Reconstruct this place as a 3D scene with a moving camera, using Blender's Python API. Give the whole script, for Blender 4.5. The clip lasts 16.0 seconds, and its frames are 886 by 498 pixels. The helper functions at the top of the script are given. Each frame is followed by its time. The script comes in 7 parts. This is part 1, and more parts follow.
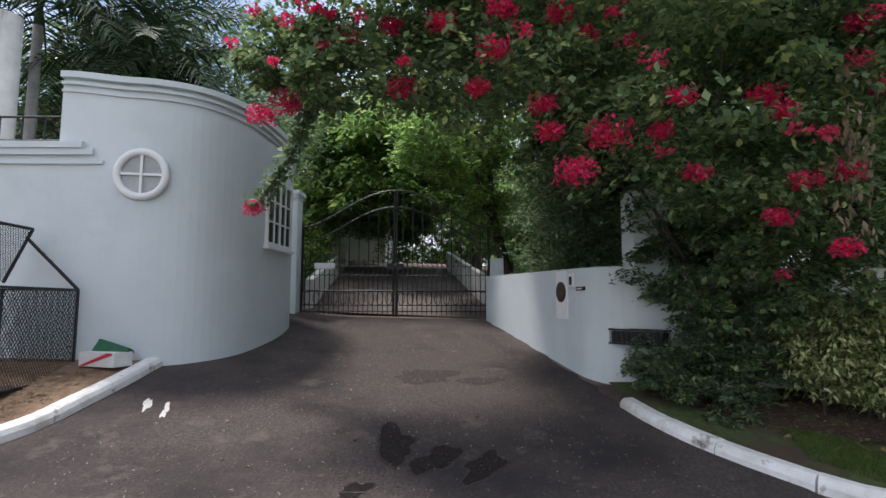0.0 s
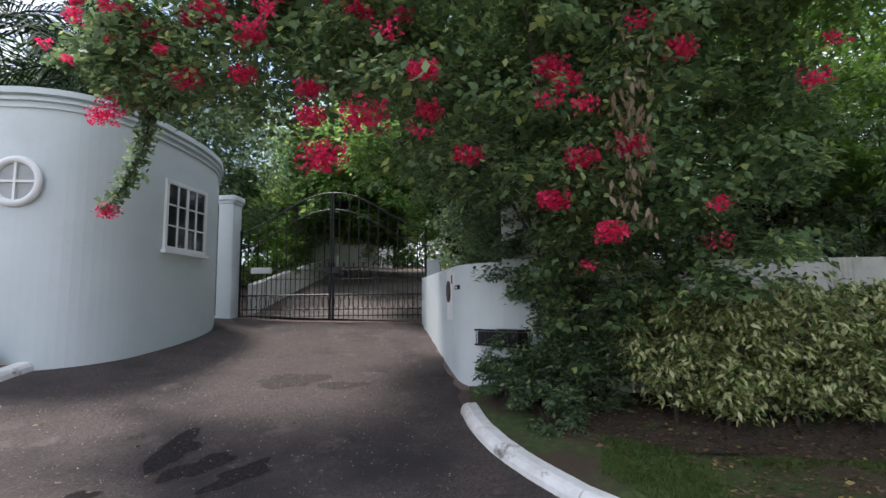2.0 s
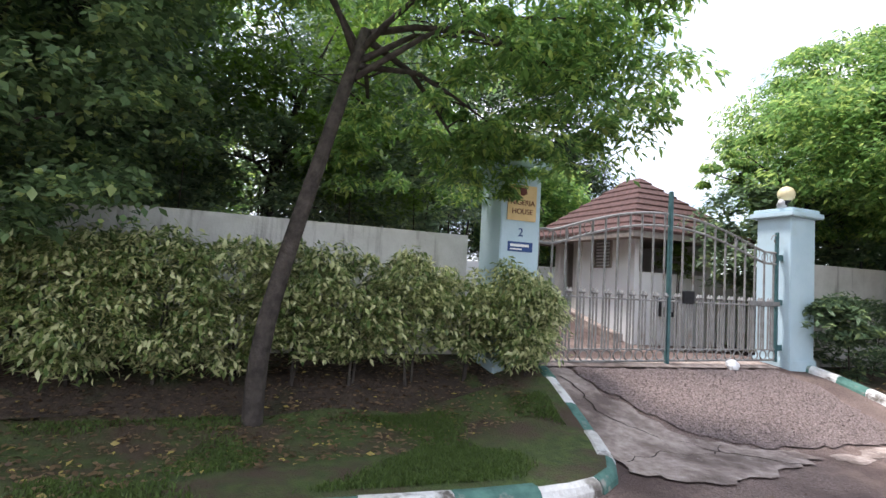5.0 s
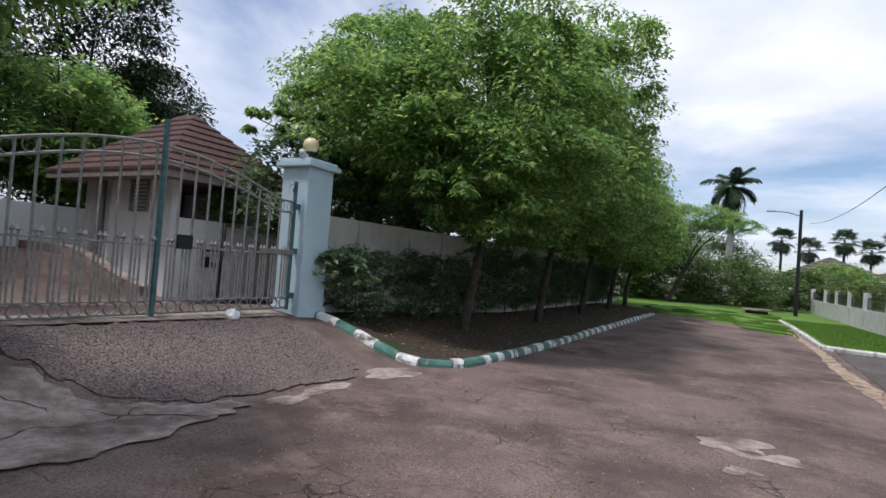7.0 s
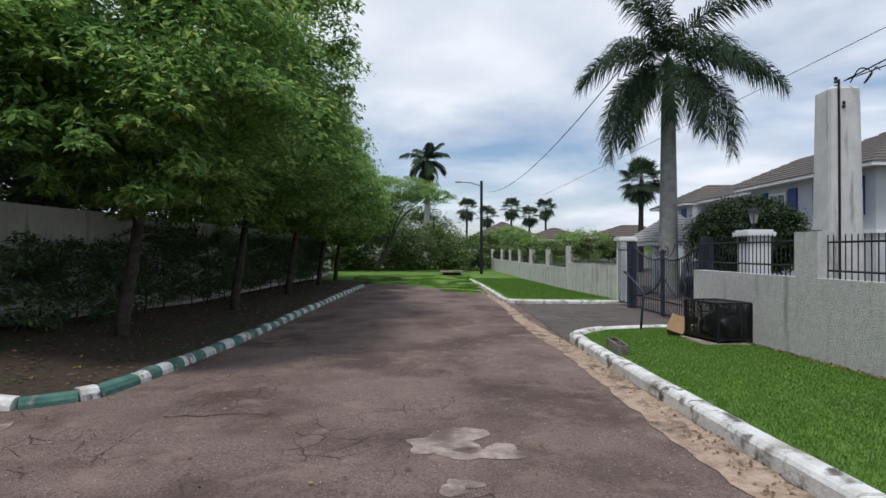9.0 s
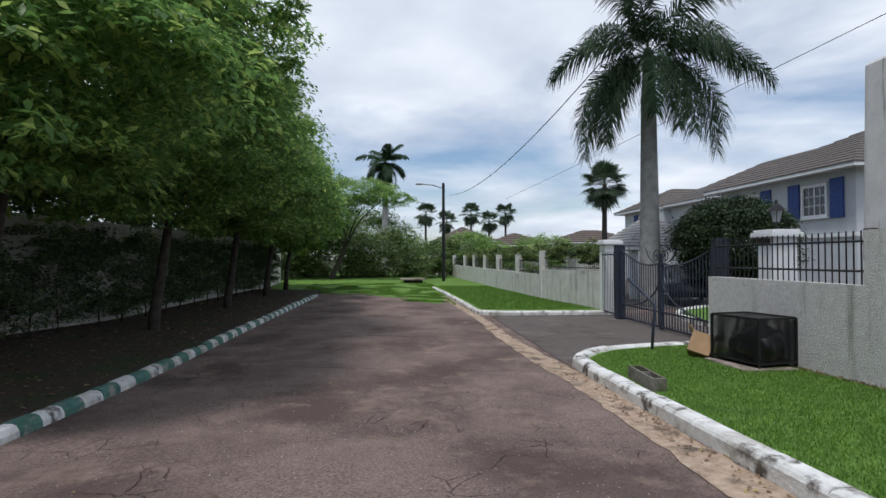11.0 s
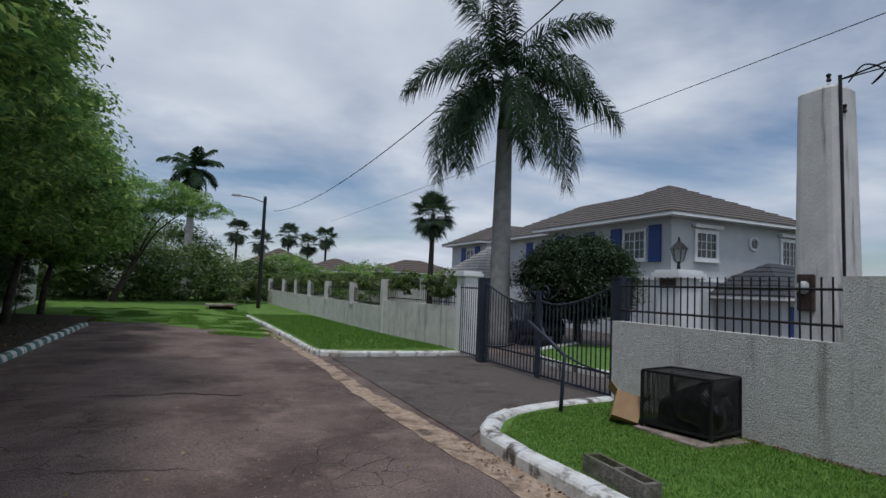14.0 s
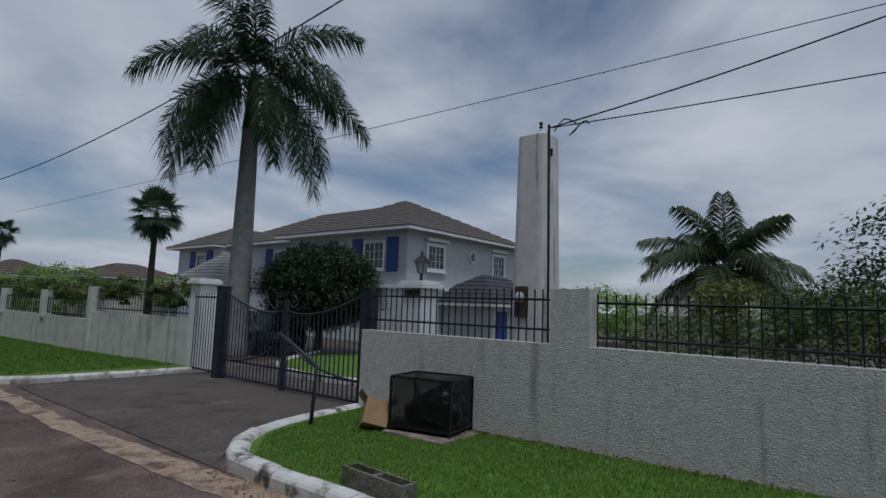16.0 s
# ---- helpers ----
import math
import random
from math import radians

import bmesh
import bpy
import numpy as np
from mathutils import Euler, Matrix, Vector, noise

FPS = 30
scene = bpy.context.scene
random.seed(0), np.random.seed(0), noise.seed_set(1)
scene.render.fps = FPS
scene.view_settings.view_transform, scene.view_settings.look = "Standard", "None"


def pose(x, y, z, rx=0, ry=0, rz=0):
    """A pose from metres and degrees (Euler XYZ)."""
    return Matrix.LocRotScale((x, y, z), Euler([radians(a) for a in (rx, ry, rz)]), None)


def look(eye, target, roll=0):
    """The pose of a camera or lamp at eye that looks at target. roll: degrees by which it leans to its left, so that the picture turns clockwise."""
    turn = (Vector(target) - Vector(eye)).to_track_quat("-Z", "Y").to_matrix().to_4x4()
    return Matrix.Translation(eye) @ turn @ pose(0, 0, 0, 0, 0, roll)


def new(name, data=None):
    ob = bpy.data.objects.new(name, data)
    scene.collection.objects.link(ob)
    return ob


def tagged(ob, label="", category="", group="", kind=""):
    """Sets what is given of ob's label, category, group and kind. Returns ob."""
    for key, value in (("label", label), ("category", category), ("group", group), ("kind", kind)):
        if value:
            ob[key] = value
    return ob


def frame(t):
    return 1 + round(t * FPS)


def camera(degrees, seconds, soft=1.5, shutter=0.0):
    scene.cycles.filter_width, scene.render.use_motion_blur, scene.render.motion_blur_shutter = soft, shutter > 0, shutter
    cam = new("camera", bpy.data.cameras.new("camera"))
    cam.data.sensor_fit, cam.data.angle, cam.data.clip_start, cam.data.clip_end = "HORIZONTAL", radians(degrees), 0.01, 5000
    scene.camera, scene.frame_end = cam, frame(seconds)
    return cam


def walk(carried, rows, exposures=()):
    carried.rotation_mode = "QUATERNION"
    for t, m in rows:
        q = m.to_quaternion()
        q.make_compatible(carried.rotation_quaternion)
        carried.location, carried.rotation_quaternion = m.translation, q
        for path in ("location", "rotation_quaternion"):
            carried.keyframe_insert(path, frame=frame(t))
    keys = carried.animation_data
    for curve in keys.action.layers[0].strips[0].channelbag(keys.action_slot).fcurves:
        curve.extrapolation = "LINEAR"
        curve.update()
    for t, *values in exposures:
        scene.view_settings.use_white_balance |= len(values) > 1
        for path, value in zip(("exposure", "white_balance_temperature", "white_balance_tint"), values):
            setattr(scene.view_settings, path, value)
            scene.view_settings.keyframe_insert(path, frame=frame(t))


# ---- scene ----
cam = camera(78.2, 16.0)
PATH = [
    (0.0, pose(0.5, -6.75, 1.78, 95.7, -0.2, 90.0)),
    (0.5, pose(0.393, -6.105, 1.767, 95.9, 0.0, 91.9)),
    (1.0, pose(0.225, -5.473, 1.737, 96.2, 0.0, 93.5)),
    (1.5, pose(0.16, -4.772, 1.716, 96.4, 0.1, 94.5)),
    (2.0, pose(0.014, -4.114, 1.685, 96.4, 0.5, 94.8)),
    (2.5, pose(-0.033, -3.426, 1.655, 96.2, 0.9, 94.8)),
    (3.0, pose(-0.209, -2.781, 1.617, 95.5, -1.7, 93.7)),
    (5.5, pose(0.049, 0.218, 1.591, 93.1, -1.5, 61.4)),
    (6.0, pose(0.182, 0.796, 1.572, 93.0, 0.5, 56.8)),
    (6.5, pose(0.274, 1.329, 1.552, 92.6, 0.8, 45.2)),
    (7.0, pose(0.487, 1.764, 1.534, 91.6, -4.3, 29.3)),
    (7.5, pose(0.536, 2.161, 1.534, 90.9, -3.6, 14.3)),
    (8.0, pose(0.541, 2.599, 1.524, 90.5, -1.6, 7.3)),
    (8.5, pose(0.518, 3.134, 1.515, 90.4, -1.7, 5.6)),
    (9.0, pose(0.389, 3.644, 1.524, 90.3, -0.1, 0.0)),
    (11.5, pose(0.038, 6.555, 1.477, 91.1, -0.1, -4.9)),
    (12.0, pose(-0.06, 7.156, 1.458, 91.1, -0.8, -6.4)),
    (12.5, pose(-0.022, 7.662, 1.477, 90.8, -1.0, -12.1)),
    (13.0, pose(-0.027, 8.147, 1.515, 91.3, -2.0, -16.2)),
    (13.5, pose(-0.149, 8.56, 1.543, 92.4, -2.3, -22.3)),
    (14.0, pose(-0.197, 8.907, 1.534, 94.2, -2.4, -24.1)),
    (14.5, pose(-0.252, 9.08, 1.543, 95.1, -2.7, -33.4)),
    (15.0, pose(-0.357, 9.17, 1.552, 95.4, -1.9, -42.0)),
    (15.5, pose(-0.386, 9.153, 1.581, 95.6, -2.2, -45.0)),
    (16.0, pose(-0.389, 9.102, 1.572, 96.0, -2.0, -51.3)),
]
EXPOSURES = [(0.0, 1.08, 6300, 15), (1.5, 1.22, 6300, 15), (3.0, 1.85, 6100, 14), (5.5, 1.5, 6300, 16), (6.0, 1.2, 6300, 15), (6.5, 0.95, 6250, 14), (7.0, 0.5, 6100, 14), (8.0, 0.25, 6150, 13), (9.0, 0.28, 6150, 10),
             (11.5, 0.25, 6050, 10), (12.5, 0.2, 6050, 10), (13.5, -0.06, 5950, 10), (14.5, -0.38, 5900, 10), (16.0, -0.66, 5850, 10)]
walk(cam, PATH, EXPOSURES)

# ---- world and light ----
world = bpy.data.worlds.new("sky")
scene.world = world
world.use_nodes = True
wn, wl = world.node_tree.nodes, world.node_tree.links
SUN_EL, SUN_AZ = 67.0, 216.0
sky = wn.new("ShaderNodeTexSky")
sky.sky_type, sky.sun_disc = "NISHITA", False
sky.sun_elevation, sky.sun_rotation = radians(SUN_EL), radians(SUN_AZ)
# broken cloud cover over the blue: noise stretched towards the horizon
geo = wn.new("ShaderNodeTexCoord")
sep = wn.new("ShaderNodeSeparateXYZ")
wl.new(geo.outputs["Generated"], sep.inputs[0])
zz = wn.new("ShaderNodeMath"); zz.operation = "MAXIMUM"; zz.inputs[1].default_value = 0.0
wl.new(sep.outputs["Z"], zz.inputs[0])
za = wn.new("ShaderNodeMath"); za.operation = "ADD"; za.inputs[1].default_value = 0.16
wl.new(zz.outputs[0], za.inputs[0])
dv = wn.new("ShaderNodeVectorMath"); dv.operation = "DIVIDE"
cb = wn.new("ShaderNodeCombineXYZ")
for k in range(3):
    wl.new(za.outputs[0], cb.inputs[k])
wl.new(geo.outputs["Generated"], dv.inputs[0])
wl.new(cb.outputs[0], dv.inputs[1])
cn = wn.new("ShaderNodeTexNoise")
cn.inputs["Scale"].default_value, cn.inputs["Detail"].default_value, cn.inputs["Roughness"].default_value = 0.75, 7.0, 0.52
cn.inputs["Distortion"].default_value = 0.4
wl.new(dv.outputs[0], cn.inputs["Vector"])
cr = wn.new("ShaderNodeValToRGB")
cr.color_ramp.elements[0].position, cr.color_ramp.elements[1].position = 0.36, 0.58
wl.new(cn.outputs["Fac"], cr.inputs[0])
cn2 = wn.new("ShaderNodeTexNoise")
cn2.inputs["Scale"].default_value, cn2.inputs["Detail"].default_value = 1.6, 5.0
wl.new(dv.outputs[0], cn2.inputs["Vector"])
cc = wn.new("ShaderNodeValToRGB")
cc.color_ramp.elements[0].position, cc.color_ramp.elements[1].position = 0.3, 0.7
cc.color_ramp.elements[0].color, cc.color_ramp.elements[1].color = (5.2, 5.6, 6.3, 1), (8.4, 8.5, 8.7, 1)
wl.new(cn2.outputs["Fac"], cc.inputs[0])
sx = wn.new("ShaderNodeMix"); sx.data_type = "RGBA"
wl.new(cr.outputs[0], sx.inputs[0])
wl.new(sky.outputs[0], sx.inputs[6])
wl.new(cc.outputs[0], sx.inputs[7])
wl.new(sx.outputs[2], wn["Background"].inputs[0])
wn["Background"].inputs[1].default_value = 0.096
sun = new("sun", bpy.data.lights.new("sun", "SUN"))
sun.data.energy, sun.data.angle, sun.data.color = 2.0, radians(10), (1.0, 0.95, 0.88)
az = radians(SUN_AZ)
sun.matrix_world = look((0, 0, 0), (-math.sin(az) * math.cos(radians(SUN_EL)), -math.cos(az) * math.cos(radians(SUN_EL)), -math.sin(radians(SUN_EL))))


# ---- materials ----
def mat(name, a, b=None, scale=6.0, rough=0.8, metal=0.0, bump=0.0, bscale=40.0, c=None, cscale=0.6, cmix=(0.52, 0.7), spec=0.4, streak=False, d=None, dscale=3.0, dmix=(0.56, 0.64)):
    """Two-tone noise at one scale, a third tone in patches at a larger one, bump at a fine one."""
    m = bpy.data.materials.new(name)
    m.use_nodes = True
    n, l = m.node_tree.nodes, m.node_tree.links
    bs = n["Principled BSDF"]
    bs.inputs["Roughness"].default_value, bs.inputs["Metallic"].default_value = rough, metal
    bs.inputs["Specular IOR Level"].default_value = spec
    co = n.new("ShaderNodeTexCoord")
    out = None
    if b is None:
        bs.inputs["Base Color"].default_value = (*a, 1)
    else:
        t = n.new("ShaderNodeTexNoise")
        t.inputs["Scale"].default_value, t.inputs["Detail"].default_value, t.inputs["Roughness"].default_value = scale, 6.0, 0.62
        l.new(co.outputs["Object"], t.inputs["Vector"])
        r = n.new("ShaderNodeValToRGB")
        r.color_ramp.elements[0].position, r.color_ramp.elements[1].position = 0.35, 0.68
        r.color_ramp.elements[0].color, r.color_ramp.elements[1].color = (*a, 1), (*b, 1)
        l.new(t.outputs["Fac"], r.inputs[0])
        out = r.outputs[0]
    if c is not None:
        t2 = n.new("ShaderNodeTexNoise")
        t2.inputs["Scale"].default_value, t2.inputs["Detail"].default_value, t2.inputs["Roughness"].default_value = cscale, 7.0, 0.6
        if streak:
            mp = n.new("ShaderNodeMapping")
            mp.inputs["Scale"].default_value = (3.0, 3.0, 0.35)
            l.new(co.outputs["Object"], mp.inputs[0])
            l.new(mp.outputs[0], t2.inputs["Vector"])
        else:
            l.new(co.outputs["Object"], t2.inputs["Vector"])
        r2 = n.new("ShaderNodeValToRGB")
        r2.color_ramp.elements[0].position, r2.color_ramp.elements[1].position = cmix
        l.new(t2.outputs["Fac"], r2.inputs[0])
        mx = n.new("ShaderNodeMix"); mx.data_type = "RGBA"
        l.new(r2.outputs[0], mx.inputs[0])
        if out is not None:
            l.new(out, mx.inputs[6])
        else:
            mx.inputs[6].default_value = (*a, 1)
        mx.inputs[7].default_value = (*c, 1)
        out = mx.outputs[2]
    if d is not None:
        t4 = n.new("ShaderNodeTexNoise")
        t4.inputs["Scale"].default_value, t4.inputs["Detail"].default_value, t4.inputs["Roughness"].default_value = dscale, 8.0, 0.7
        l.new(co.outputs["Object"], t4.inputs["Vector"])
        r4 = n.new("ShaderNodeValToRGB")
        r4.color_ramp.elements[0].position, r4.color_ramp.elements[1].position = dmix
        l.new(t4.outputs["Fac"], r4.inputs[0])
        m4 = n.new("ShaderNodeMix"); m4.data_type = "RGBA"
        l.new(r4.outputs[0], m4.inputs[0])
        l.new(out, m4.inputs[6])
        m4.inputs[7].default_value = (*d, 1)
        out = m4.outputs[2]
    if out is not None:
        l.new(out, bs.inputs["Base Color"])
    if bump:
        t3 = n.new("ShaderNodeTexNoise")
        t3.inputs["Scale"].default_value, t3.inputs["Detail"].default_value = bscale, 4.0
        l.new(co.outputs["Object"], t3.inputs["Vector"])
        bp = n.new("ShaderNodeBump")
        bp.inputs["Strength"].default_value, bp.inputs["Distance"].default_value = 1.0, bump
        l.new(t3.outputs["Fac"], bp.inputs["Height"])
        l.new(bp.outputs[0], bs.inputs["Normal"])
    return m


def leaf_mat(name, dark, light, rare=None, share=0.8, thin=0.35, rough=0.5, gloss=0.5):
    """Leaf colours drawn leaf by leaf, a little light passing through."""
    m = bpy.data.materials.new(name)
    m.use_nodes = True
    n, l = m.node_tree.nodes, m.node_tree.links
    bs = n["Principled BSDF"]
    bs.inputs["Roughness"].default_value = rough
    bs.inputs["Specular IOR Level"].default_value = gloss
    g = n.new("ShaderNodeNewGeometry")
    r = n.new("ShaderNodeValToRGB")
    r.color_ramp.elements[0].color, r.color_ramp.elements[1].color = (*dark, 1), (*light, 1)
    if rare:
        r.color_ramp.elements[1].position = share
        e = r.color_ramp.elements.new(min(share + 0.06, 0.99))
        e.color = (*rare, 1)
    l.new(g.outputs["Random Per Island"], r.inputs[0])
    l.new(r.outputs[0], bs.inputs["Base Color"])
    tr = n.new("ShaderNodeBsdfTranslucent")
    l.new(r.outputs[0], tr.inputs[0])
    mx = n.new("ShaderNodeMixShader")
    mx.inputs[0].default_value = thin
    l.new(bs.outputs[0], mx.inputs[1])
    l.new(tr.outputs[0], mx.inputs[2])
    l.new(mx.outputs[0], n["Material Output"].inputs[0])
    return m


def road_mat(name, dark, mid, pale, dusty, chip=0.5):
    """Old asphalt: stone grain, blotches at two scales, pale chips, a crazed net of cracks where it is worn."""
    m = bpy.data.materials.new(name)
    m.use_nodes = True
    n, l = m.node_tree.nodes, m.node_tree.links
    bs = n["Principled BSDF"]
    bs.inputs["Roughness"].default_value, bs.inputs["Specular IOR Level"].default_value = 0.93, 0.25
    co = n.new("ShaderNodeTexCoord")

    def noise_of(scale, lo, hi, detail=6.0, rough=0.65):
        t = n.new("ShaderNodeTexNoise")
        t.inputs["Scale"].default_value, t.inputs["Detail"].default_value, t.inputs["Roughness"].default_value = scale, detail, rough
        l.new(co.outputs["Object"], t.inputs["Vector"])
        r = n.new("ShaderNodeMapRange")
        r.inputs["From Min"].default_value, r.inputs["From Max"].default_value = lo, hi
        l.new(t.outputs["Fac"], r.inputs["Value"])
        return r.outputs[0], t

    def blend(fac, a, b):
        mx = n.new("ShaderNodeMix"); mx.data_type = "RGBA"
        l.new(fac, mx.inputs[0])
        for k, v in ((6, a), (7, b)):
            if isinstance(v, tuple):
                mx.inputs[k].default_value = (*v, 1)
            else:
                l.new(v, mx.inputs[k])
        return mx.outputs[2]

    def times(a, b):
        k = n.new("ShaderNodeMath"); k.operation = "MULTIPLY"
        l.new(a, k.inputs[0])
        if isinstance(b, float):
            k.inputs[1].default_value = b
        else:
            l.new(b, k.inputs[1])
        return k.outputs[0]
    grain, _ = noise_of(42.0, 0.3, 0.74, 5.0, 0.8)
    col = blend(grain, dark, pale)
    wide, wt = noise_of(0.55, 0.42, 0.62, 8.0, 0.6)
    col = blend(times(wide, 0.8), col, mid)
    worn, _ = noise_of(1.7, 0.52, 0.7, 9.0, 0.7)
    col = blend(times(worn, 0.7), col, dusty)
    vo = n.new("ShaderNodeTexVoronoi")
    vo.inputs["Scale"].default_value = 38.0
    l.new(co.outputs["Object"], vo.inputs["Vector"])
    cm = n.new("ShaderNodeMapRange")
    cm.inputs["From Min"].default_value, cm.inputs["From Max"].default_value = 0.2, 0.12
    l.new(vo.outputs["Distance"], cm.inputs["Value"])
    some, _ = noise_of(4.0, 0.5, 0.62)
    col = blend(times(times(cm.outputs[0], some), chip), col, (0.5, 0.44, 0.4))
    wob = n.new("ShaderNodeMix"); wob.data_type = "VECTOR"
    wob.inputs[0].default_value = 0.12
    l.new(co.outputs["Object"], wob.inputs[4])
    wn2 = n.new("ShaderNodeTexNoise")
    wn2.inputs["Scale"].default_value, wn2.inputs["Detail"].default_value = 3.0, 5.0
    l.new(co.outputs["Object"], wn2.inputs["Vector"])
    l.new(wn2.outputs["Color"], wob.inputs[5])
    net = n.new("ShaderNodeTexVoronoi")
    net.feature = "DISTANCE_TO_EDGE"
    net.inputs["Scale"].default_value = 3.2
    l.new(wob.outputs[1], net.inputs["Vector"])
    ln = n.new("ShaderNodeMapRange")
    ln.inputs["From Min"].default_value, ln.inputs["From Max"].default_value = 0.022, 0.004
    l.new(net.outputs["Distance"], ln.inputs["Value"])
    where, _ = noise_of(0.8, 0.5, 0.6, 4.0)
    line_fac = times(ln.outputs[0], where)
    col = blend(times(line_fac, 0.7), col, (0.03, 0.022, 0.018))
    l.new(col, bs.inputs["Base Color"])
    bt = n.new("ShaderNodeTexNoise")
    bt.inputs["Scale"].default_value, bt.inputs["Detail"].default_value = 55.0, 5.0
    l.new(co.outputs["Object"], bt.inputs["Vector"])
    bp = n.new("ShaderNodeBump")
    bp.inputs["Strength"].default_value, bp.inputs["Distance"].default_value = 1.0, 0.036
    l.new(bt.outputs["Fac"], bp.inputs["Height"])
    b2 = n.new("ShaderNodeBump")
    b2.invert = True
    b2.inputs["Strength"].default_value, b2.inputs["Distance"].default_value = 0.8, 0.015
    l.new(line_fac, b2.inputs["Height"])
    l.new(bp.outputs[0], b2.inputs["Normal"])
    l.new(b2.outputs[0], bs.inputs["Normal"])
    return m


ASPHALT = road_mat("worn asphalt", (0.062, 0.041, 0.036), (0.088, 0.06, 0.053), (0.42, 0.318, 0.278), (0.34, 0.253, 0.208), 0.22)
NEW_ASPHALT = mat("dark drive asphalt", (0.066, 0.054, 0.048), (0.16, 0.134, 0.12), 36.0, 0.9, bump=0.01, bscale=90, c=(0.19, 0.165, 0.15), cscale=1.1, cmix=(0.55, 0.75), d=(0.06, 0.045, 0.038), dscale=0.9, dmix=(0.5, 0.64))
GRAVELLY = mat("coarse chipped asphalt", (0.06, 0.043, 0.039), (0.36, 0.28, 0.26), 34.0, 0.95, bump=0.05, bscale=45)
CONCRETE = mat("broken pale concrete", (0.25, 0.195, 0.168), (0.46, 0.385, 0.338), 9.0, 0.95, bump=0.02, bscale=35, c=(0.14, 0.105, 0.09), cscale=1.6, cmix=(0.46, 0.64), d=(0.5, 0.44, 0.4), dscale=4.0, dmix=(0.6, 0.72))
GUTTER = mat("buff stained concrete gutter", (0.3, 0.21, 0.145), (0.48, 0.37, 0.28), 9.0, 0.95, bump=0.02, bscale=25, c=(0.11, 0.08, 0.06), cscale=3.0, cmix=(0.5, 0.66), d=(0.53, 0.45, 0.37), dscale=5.0, dmix=(0.6, 0.7))
DRIVE = mat("stained dark drive asphalt", (0.038, 0.03, 0.027), (0.108, 0.085, 0.075), 34.0, 0.92, bump=0.018, bscale=70, c=(0.026, 0.021, 0.02), cscale=0.5, cmix=(0.45, 0.64), d=(0.14, 0.114, 0.1), dscale=1.8, dmix=(0.58, 0.76))
CRACK = mat("dark crack filled with grit", (0.012, 0.01, 0.009), (0.05, 0.04, 0.034), 20.0, 0.95, spec=0.1)
SOAKED = mat("oil-soaked asphalt", (0.03, 0.025, 0.023), (0.075, 0.062, 0.057), 30.0, 0.92, bump=0.01, bscale=80, spec=0.2)
STAIN_AND_MOUTH = mat("dark of oil stains and drain mouth", (0.012, 0.01, 0.01), (0.036, 0.03, 0.028), 30.0, 0.95, bump=0.004, bscale=90, spec=0.1)
WORN_WHITE = mat("worn white road paint", (0.5, 0.48, 0.45), (0.68, 0.66, 0.63), 8.0, 0.9)
# soil colour lowered to carry the deep shade under trees and hedge
SHADED_SOIL = mat("leaf-strewn soil", (0.028, 0.02, 0.014), (0.085, 0.058, 0.04), 14.0, 0.95, bump=0.03, bscale=30, c=(0.03, 0.045, 0.012), cscale=0.9, cmix=(0.5, 0.64))
EARTH = mat("dry earth", (0.14, 0.09, 0.055), (0.27, 0.18, 0.11), 7.0, 0.95, bump=0.03, bscale=20)
TURF = mat("turf", (0.085, 0.175, 0.022), (0.155, 0.285, 0.042), 4.0, 0.9, bump=0.03, bscale=60, c=(0.1, 0.12, 0.035), cscale=0.8, cmix=(0.55, 0.75))
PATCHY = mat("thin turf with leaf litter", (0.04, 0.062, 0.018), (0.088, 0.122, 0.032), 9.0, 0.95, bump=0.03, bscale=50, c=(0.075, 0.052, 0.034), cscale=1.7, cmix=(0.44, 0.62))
WHITE_BLUE = mat("pale blue-white wall paint", (0.56, 0.62, 0.63), (0.6, 0.66, 0.67), 1.2, 0.75, bump=0.003, bscale=25, c=(0.5, 0.56, 0.57), cscale=0.5)
WHITE_PAINT = mat("white paint", (0.74, 0.75, 0.75), (0.8, 0.81, 0.81), 3.0, 0.6)
KERB_WHITE = mat("flaking white kerb paint", (0.62, 0.62, 0.6), (0.78, 0.78, 0.76), 6.0, 0.85, bump=0.008, bscale=30, c=(0.11, 0.095, 0.08), cscale=4.0, cmix=(0.52, 0.63), d=(0.42, 0.4, 0.36), dscale=1.8, dmix=(0.48, 0.66))
KERB_CLEAN = mat("white kerb paint", (0.66, 0.66, 0.64), (0.8, 0.8, 0.78), 6.0, 0.85, bump=0.008, bscale=30, c=(0.15, 0.135, 0.115), cscale=3.6, cmix=(0.58, 0.68), d=(0.42, 0.4, 0.35), dscale=1.3, dmix=(0.5, 0.7))
KERB_GREEN = mat("faded green kerb paint", (0.05, 0.125, 0.105), (0.1, 0.22, 0.18), 6.0, 0.85, bump=0.008, bscale=30, c=(0.27, 0.27, 0.24), cscale=4.5, cmix=(0.57, 0.66))
ROUGHCAST = mat("white roughcast render", (0.55, 0.54, 0.52), (0.66, 0.65, 0.63), 9.0, 0.95, bump=0.022, bscale=58, c=(0.24, 0.23, 0.205), cscale=1.4, cmix=(0.57, 0.8), streak=True, d=(0.3, 0.29, 0.265), dscale=20.0, dmix=(0.54, 0.74))
OLD_WHITE = mat("weathered whitewash", (0.55, 0.54, 0.51), (0.68, 0.67, 0.64), 3.0, 0.9, bump=0.006, bscale=30, c=(0.22, 0.21, 0.19), cscale=1.4, cmix=(0.56, 0.72), streak=True)
BLACK_IRON = mat("black painted iron", (0.012, 0.012, 0.014), (0.03, 0.03, 0.032), 20.0, 0.45, 0.3)
